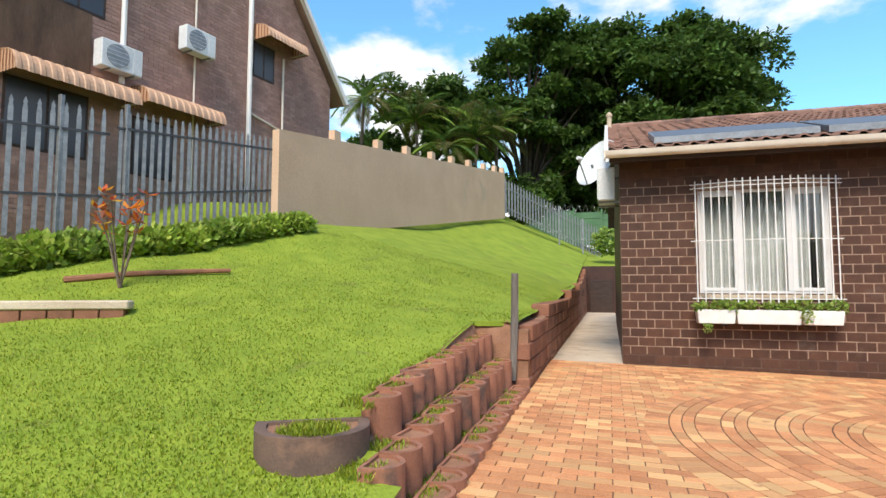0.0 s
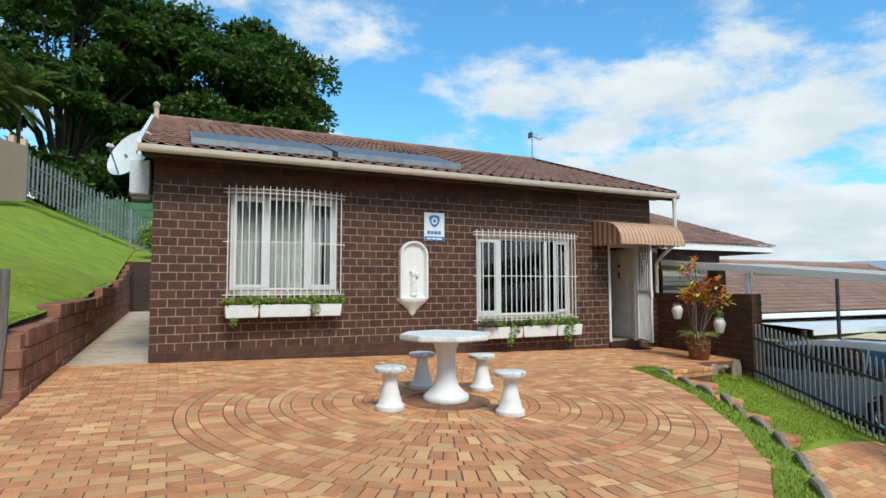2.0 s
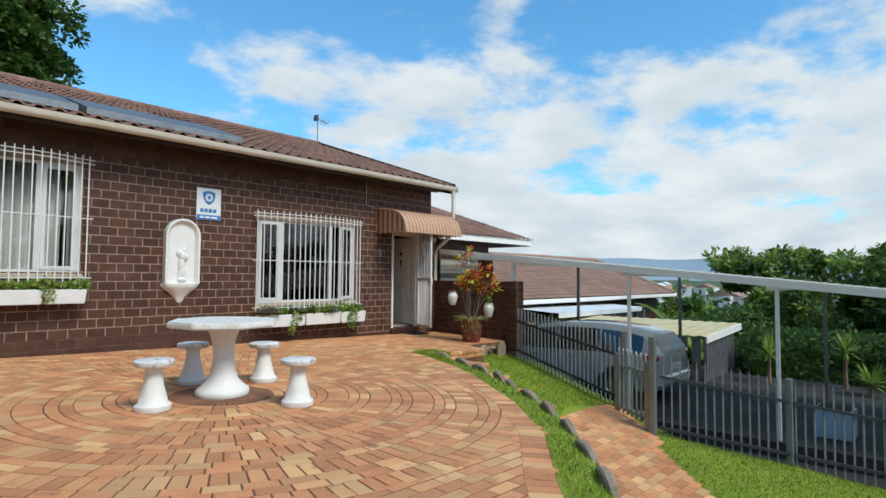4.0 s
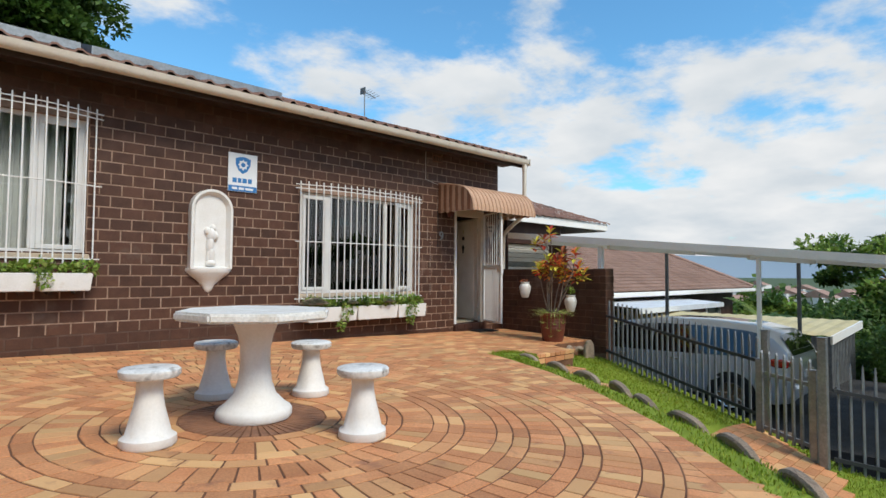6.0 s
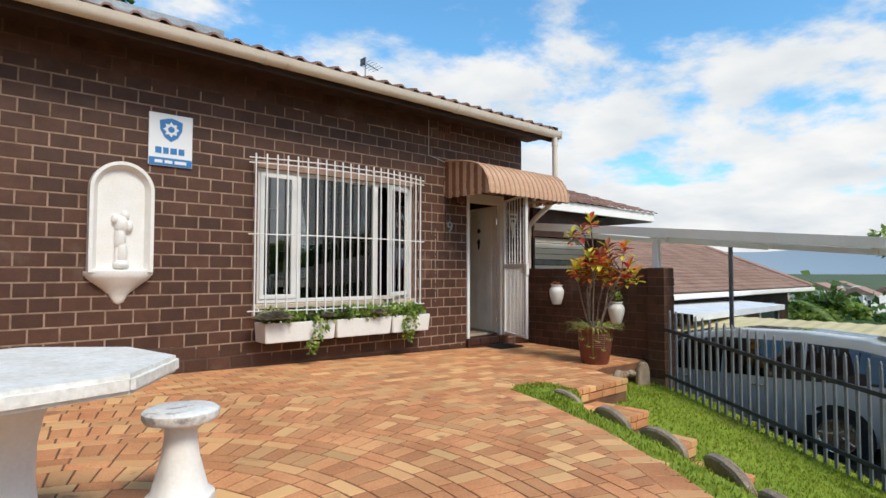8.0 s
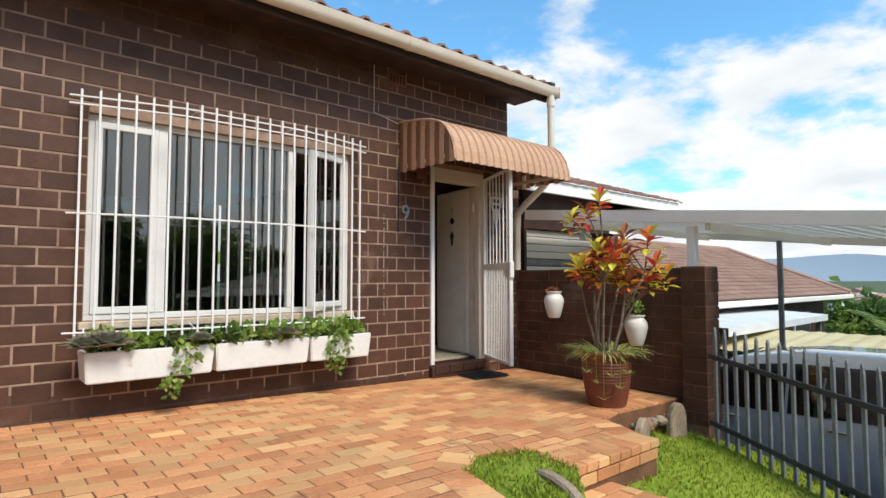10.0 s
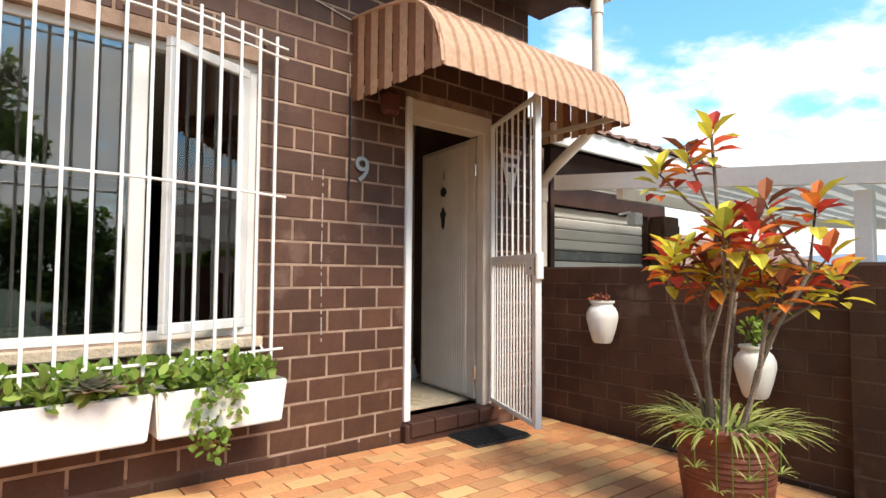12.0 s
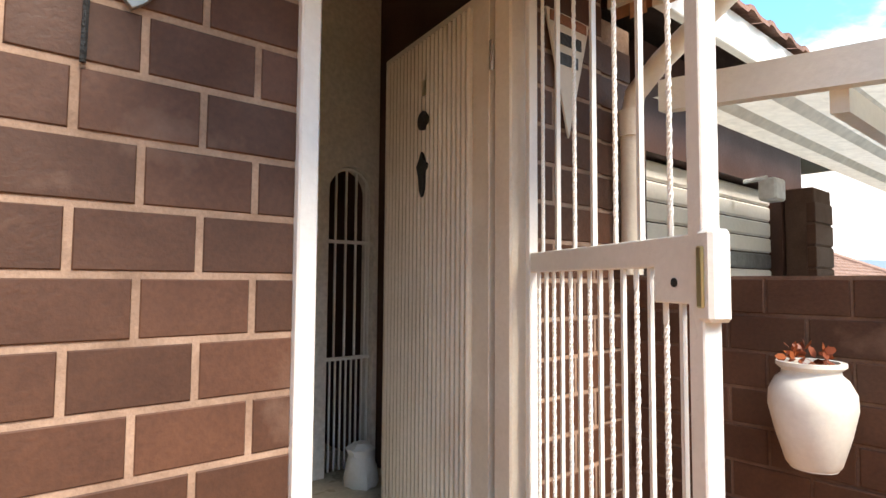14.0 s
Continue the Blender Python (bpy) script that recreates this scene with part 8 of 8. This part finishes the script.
# ---------------------------------------------------------------- bricks and pavers
def brick_mesh(name, w, h, d, c, material):
    """A brick with its face towards -y, chamfered there; origin at the face's lower left."""
    g = Geo().add([(0, d, 0), (w, d, 0), (w, d, h), (0, d, h), (0, c, 0), (w, c, 0), (w, c, h), (0, c, h), (c, 0, c), (w - c, 0, c), (w - c, 0, h - c), (c, 0, h - c)],
                  [(8, 9, 10, 11), (4, 5, 9, 8), (5, 6, 10, 9), (6, 7, 11, 10), (7, 4, 8, 11), (0, 1, 5, 4), (1, 2, 6, 5), (2, 3, 7, 6), (3, 0, 4, 7)])
    return g


COURSE, BLOCK, JOINT = 0.1293, 0.228, 0.0155
bricks_far, cache = Geo(), {}
row0 = 1.07 - 10 * COURSE
for r in range(0, 28):
    z = row0 + r * COURSE
    off = (9.54 + (BLOCK / 2 if r % 2 == 0 else 0)) % BLOCK
    h = COURSE - JOINT
    if z + h > EAVE_Z - 0.04:
        break
    x = LEFT_X - BLOCK + (off - LEFT_X) % BLOCK
    while x < RIGHT_X:
        spans = [(max(x, LEFT_X), min(x + BLOCK - JOINT, RIGHT_X))]
        for o in OPENINGS:
            if z + h > o[2] + 0.03 and z < o[3] - 0.03:
                spans = [s for a, b in spans for s in ((a, min(b, o[0] - 0.005)), (max(a, o[1] + 0.005), b)) if s[1] - s[0] > 0.02]
        for a, b in spans:
            if b - a < 0.02 or z + h < terrace_z(a, WALL_Y) - 0.02:
                continue
            key = round(b - a, 3)
            if a > 8.25:
                if key not in cache:
                    cache[key] = brick_mesh("brick", b - a, h, 0.02, 0.0025, BRICK).mesh("brick", BRICK)
                ob = new("brick", cache[key])
                ob.parent = front
                ob.location = (a, WALL_Y - 0.0045 + random.uniform(-0.001, 0.001), z)
            else:
                q = brick_mesh("brick", b - a, h, 0.02, 0.0025, BRICK)
                q.v = [(p[0] + a, p[1] + WALL_Y - 0.0045 + random.uniform(-0.0005, 0.0005), p[2] + z) for p in q.v]
                bricks_far.add(q.v, q.f)
        x += BLOCK
ob = new("brickwork", bricks_far.mesh("brickwork", BRICK_FAR, fix=False))
ob.parent = front
tagged(ob, "brown painted cement bricks with pale joints", kind="stuff")


def paver_corners(pts, c=0.003, top=0.0, z=None):
    """A flat brick over four corners, with chamfered rim."""
    cx, cy = sum(p[0] for p in pts) / 4, sum(p[1] for p in pts) / 4
    tilt = random.uniform(0.0, 0.0006)
    outer, inner = [], []
    for x, y in pts:
        d = math.hypot(x - cx, y - cy)
        k = 1 - c * 1.4 / d
        zz = (terrace_z(x, y) if z is None else z(x, y)) + tilt
        outer.append((x, y, zz - c * 0.7))
        inner.append((cx + (x - cx) * k, cy + (y - cy) * k, zz))
    low_ = [(x, y, zz - 0.02) for x, y, zz in outer]
    return low_ + outer + inner, [(8, 9, 10, 11), (4, 5, 9, 8), (5, 6, 10, 9), (6, 7, 11, 10), (7, 4, 8, 11), (0, 1, 5, 4), (1, 2, 6, 5), (2, 3, 7, 6), (3, 0, 4, 7)]


CENTRE, RING_END = (4.10, 6.03), 2.905
pavers, near = Geo(), 0


def edge_dist(x, y):
    best = 9.0
    for (x0, y0), (x1, y1) in zip(EDGE[:19], EDGE[1:20]):
        dx, dy = x1 - x0, y1 - y0
        t = max(0, min(1, ((x - x0) * dx + (y - y0) * dy) / (dx * dx + dy * dy)))
        best = min(best, math.hypot(x - x0 - t * dx, y - y0 - t * dy))
    return best


# straight courses, long side along the house
L, Wd, J, BED = 0.216, 0.108, 0.0075, 0.0125
for r in range(0, 138):
    y = 9.585 - (r + 1) * Wd
    x = 0.07 - (L / 2 if r % 2 else 0)
    while x < 10.96:
        a, b = max(x, 0.06), min(x + L - J, 10.95)
        cx, cy = (a + b) / 2, y + Wd / 2
        rr = math.hypot(cx - CENTRE[0], cy - CENTRE[1])
        if b - a > 0.04 and rr > RING_END - 0.1 and inside(cx, cy, EDGE) and edge_dist(cx, cy) > 0.07 and y > -3.6:
            pts = [(a, y), (b, y), (b, y + Wd - BED), (a, y + Wd - BED)]
            under = 0.003 if rr < RING_END + 0.13 or edge_dist(cx, cy) < 0.36 else 0.0
            v, f = paver_corners(pts)
            v = [(px, py, pz - under) for px, py, pz in v]
            if cx > 8.45 and cy > 7.75 and near < 290 and not under:
                near += 1
                q = Geo().add([(px - a, py - y, pz - terrace_z(a, y)) for px, py, pz in v], f)
                key = ("p", round(b - a, 3))
                if key not in cache:
                    cache[key] = q.mesh("paver", PAVER)
                ob = new("paver", cache[key])
                ob.parent = terrace
                ob.location = (a, y, terrace_z(a, y) + random.uniform(0.0, 0.0008))
            else:
                pavers.add(v, f)
        x += L


def sector(r0, r1, a0, a1):
    return [(CENTRE[0] + r * math.cos(a), CENTRE[1] + r * math.sin(a)) for r, a in ((r0, a0), (r0, a1), (r1, a1), (r1, a0))]


radius, k = 0.48, 0
for kind_ in "SHSSHSSHSSHSSHSSH":
    depth, length = (0.105, 0.214) if kind_ == "S" else (0.212, 0.106)
    count = max(8, round(2 * math.pi * (radius + depth / 2) / length))
    ph = random.random()
    gap = 0.0125 / (radius + depth)
    for i in range(count):
        a0, a1 = 2 * math.pi * (i + ph) / count, 2 * math.pi * (i + 1 + ph) / count - gap
        cx, cy = CENTRE[0] + (radius + depth / 2) * math.cos(a0), CENTRE[1] + (radius + depth / 2) * math.sin(a0)
        if inside(cx, cy, EDGE) and edge_dist(cx, cy) > 0.1:
            v, f = paver_corners(sector(radius + 0.005, radius + depth - 0.005, a0, a1))
            v = [(px, py, pz - (0.003 if edge_dist(cx, cy) < 0.36 else 0.0)) for px, py, pz in v]
            pavers.add(v, f)
    radius += depth
# soldier course along the terrace's edge
for (x0, y0), (x1, y1) in zip(EDGE[:18], EDGE[1:19]):
    d = Vector((x1 - x0, y1 - y0))
    m = d.normalized()
    q = Vector((m.y, -m.x))
    if inside((x0 + x1) / 2 - q.x * 0.05, (y0 + y1) / 2 - q.y * 0.05, EDGE):
        q = -q
    q = -q
    if not inside((x0 + x1) / 2 + q.x * 0.05, (y0 + y1) / 2 + q.y * 0.05, EDGE):
        q = -q
    count = max(1, round(d.length / 0.108))
    for i in range(count):
        s0, s1 = d.length * i / count + 0.006, d.length * (i + 1) / count - 0.006
        pts = [(x0 + m.x * s + q.x * o, y0 + m.y * s + q.y * o) for s, o in ((s0, 0.01), (s1, 0.01), (s1, 0.21), (s0, 0.21))]
        v, f = paver_corners(pts)
        pavers.add(v, f)
ob = new("paving_bricks", pavers.mesh("paving_bricks", PAVER_FAR, fix=False))
ob.parent = terrace
tagged(ob, "orange and yellow clay pavers", kind="stuff")
# dark disc of thin radial slips
slips = Geo()
for i in range(52):
    a0, a1 = 2 * math.pi * i / 52, 2 * math.pi * (i + 1) / 52 - 0.025
    v, f = paver_corners(sector(0.16, 0.47, a0, a1), 0.003)
    slips.add(v, f)
ob = new("radial_slips", slips.mesh("radial_slips", PAVER_DARK, fix=False))
ob.parent = terrace
tagged(ob, "dark smoky brick slips set radially", kind="stuff")
# lower path
walkp = Geo()
for r in range(0, 70):
    y = -3 + r * 0.112
    x = 5.0 + (0.109 if r % 2 else 0)
    while x < 10.2:
        pts = [(x, y), (x + 0.209, y), (x + 0.209, y + 0.106), (x, y + 0.106)]
        if inside(x + 0.1, y + 0.05, PATH_STRIP):
            v, f = paver_corners(pts, z=lambda px, py: float(lower_z(px, py)) + 0.02)
            walkp.add(v, f)
        x += 0.218
tagged(solid("garden_path", walkp, PAVER_FAR), "orange brick garden path leading to the gate", "path", kind="structure")

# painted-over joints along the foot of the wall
g = Geo()
for k in range(40):
    xa, xb = LEFT_X + 0.212 * k, LEFT_X + 0.212 * (k + 1)
    zt_ = float(np.interp(xa, [1.1, 5.5, 6.6, 9.6], [0.3, 0.3, 0.12, -0.02]))
    g.box((xa, WALL_Y - 0.0025, -0.4), (xb, WALL_Y + 0.01, zt_))
# top courses: eave shade put in as a dark strip over the pale joints
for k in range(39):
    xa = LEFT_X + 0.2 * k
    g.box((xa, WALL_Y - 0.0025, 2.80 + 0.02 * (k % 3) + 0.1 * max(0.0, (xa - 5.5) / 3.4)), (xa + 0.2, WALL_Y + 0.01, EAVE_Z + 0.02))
tagged(solid("wall_plinth", g, MORTAR_DARK), "dark painted foot of the brick wall, with eave shade coloured into its top", "wall", kind="structure")

# bricks of the garden wall and its pillar, faces towards the terrace
for r in range(0, 12):
    z = 1.08 - (r + 1) * 0.118
    y = 7.5 - (0.115 if r % 2 else 0)
    while y < 9.58:
        a, b = max(y, 7.51), min(y + 0.222, 9.585)
        if b - a > 0.03 and z > -0.35:
            key = ("s", round(b - a, 3))
            if key not in cache:
                cache[key] = brick_mesh("brick", b - a, 0.108, 0.02, 0.003, BRICK).mesh("brick", BRICK)
            ob = new("brick", cache[key])
            ob.parent = sidew
            ob.matrix_local = pose(GWX + random.uniform(-0.003, 0.001), b, z, 0, 0, -90)
        y += 0.23
for r in range(0, 12):
    z = 1.085 - (r + 1) * 0.118
    for face in range(2):
        spans = ((0.004, 0.255),) if (r + face) % 2 else ((0.004, 0.128), (0.136, 0.255))
        for a, b in spans:
            if face == 1:
                a, b = a * 0.88, b * 0.9
            key = ("c", round(b - a, 3))
            if key not in cache:
                cache[key] = brick_mesh("brick", b - a, 0.108, 0.02, 0.003, BRICK).mesh("brick", BRICK)
            ob = new("brick", cache[key])
            ob.parent = pillar
            ob.matrix_local = pose(GWX - 0.088 + a * 0.92, 7.27, z) if face == 0 else pose(GWX - 0.095, 7.272 + b, z, 0, 0, -90)
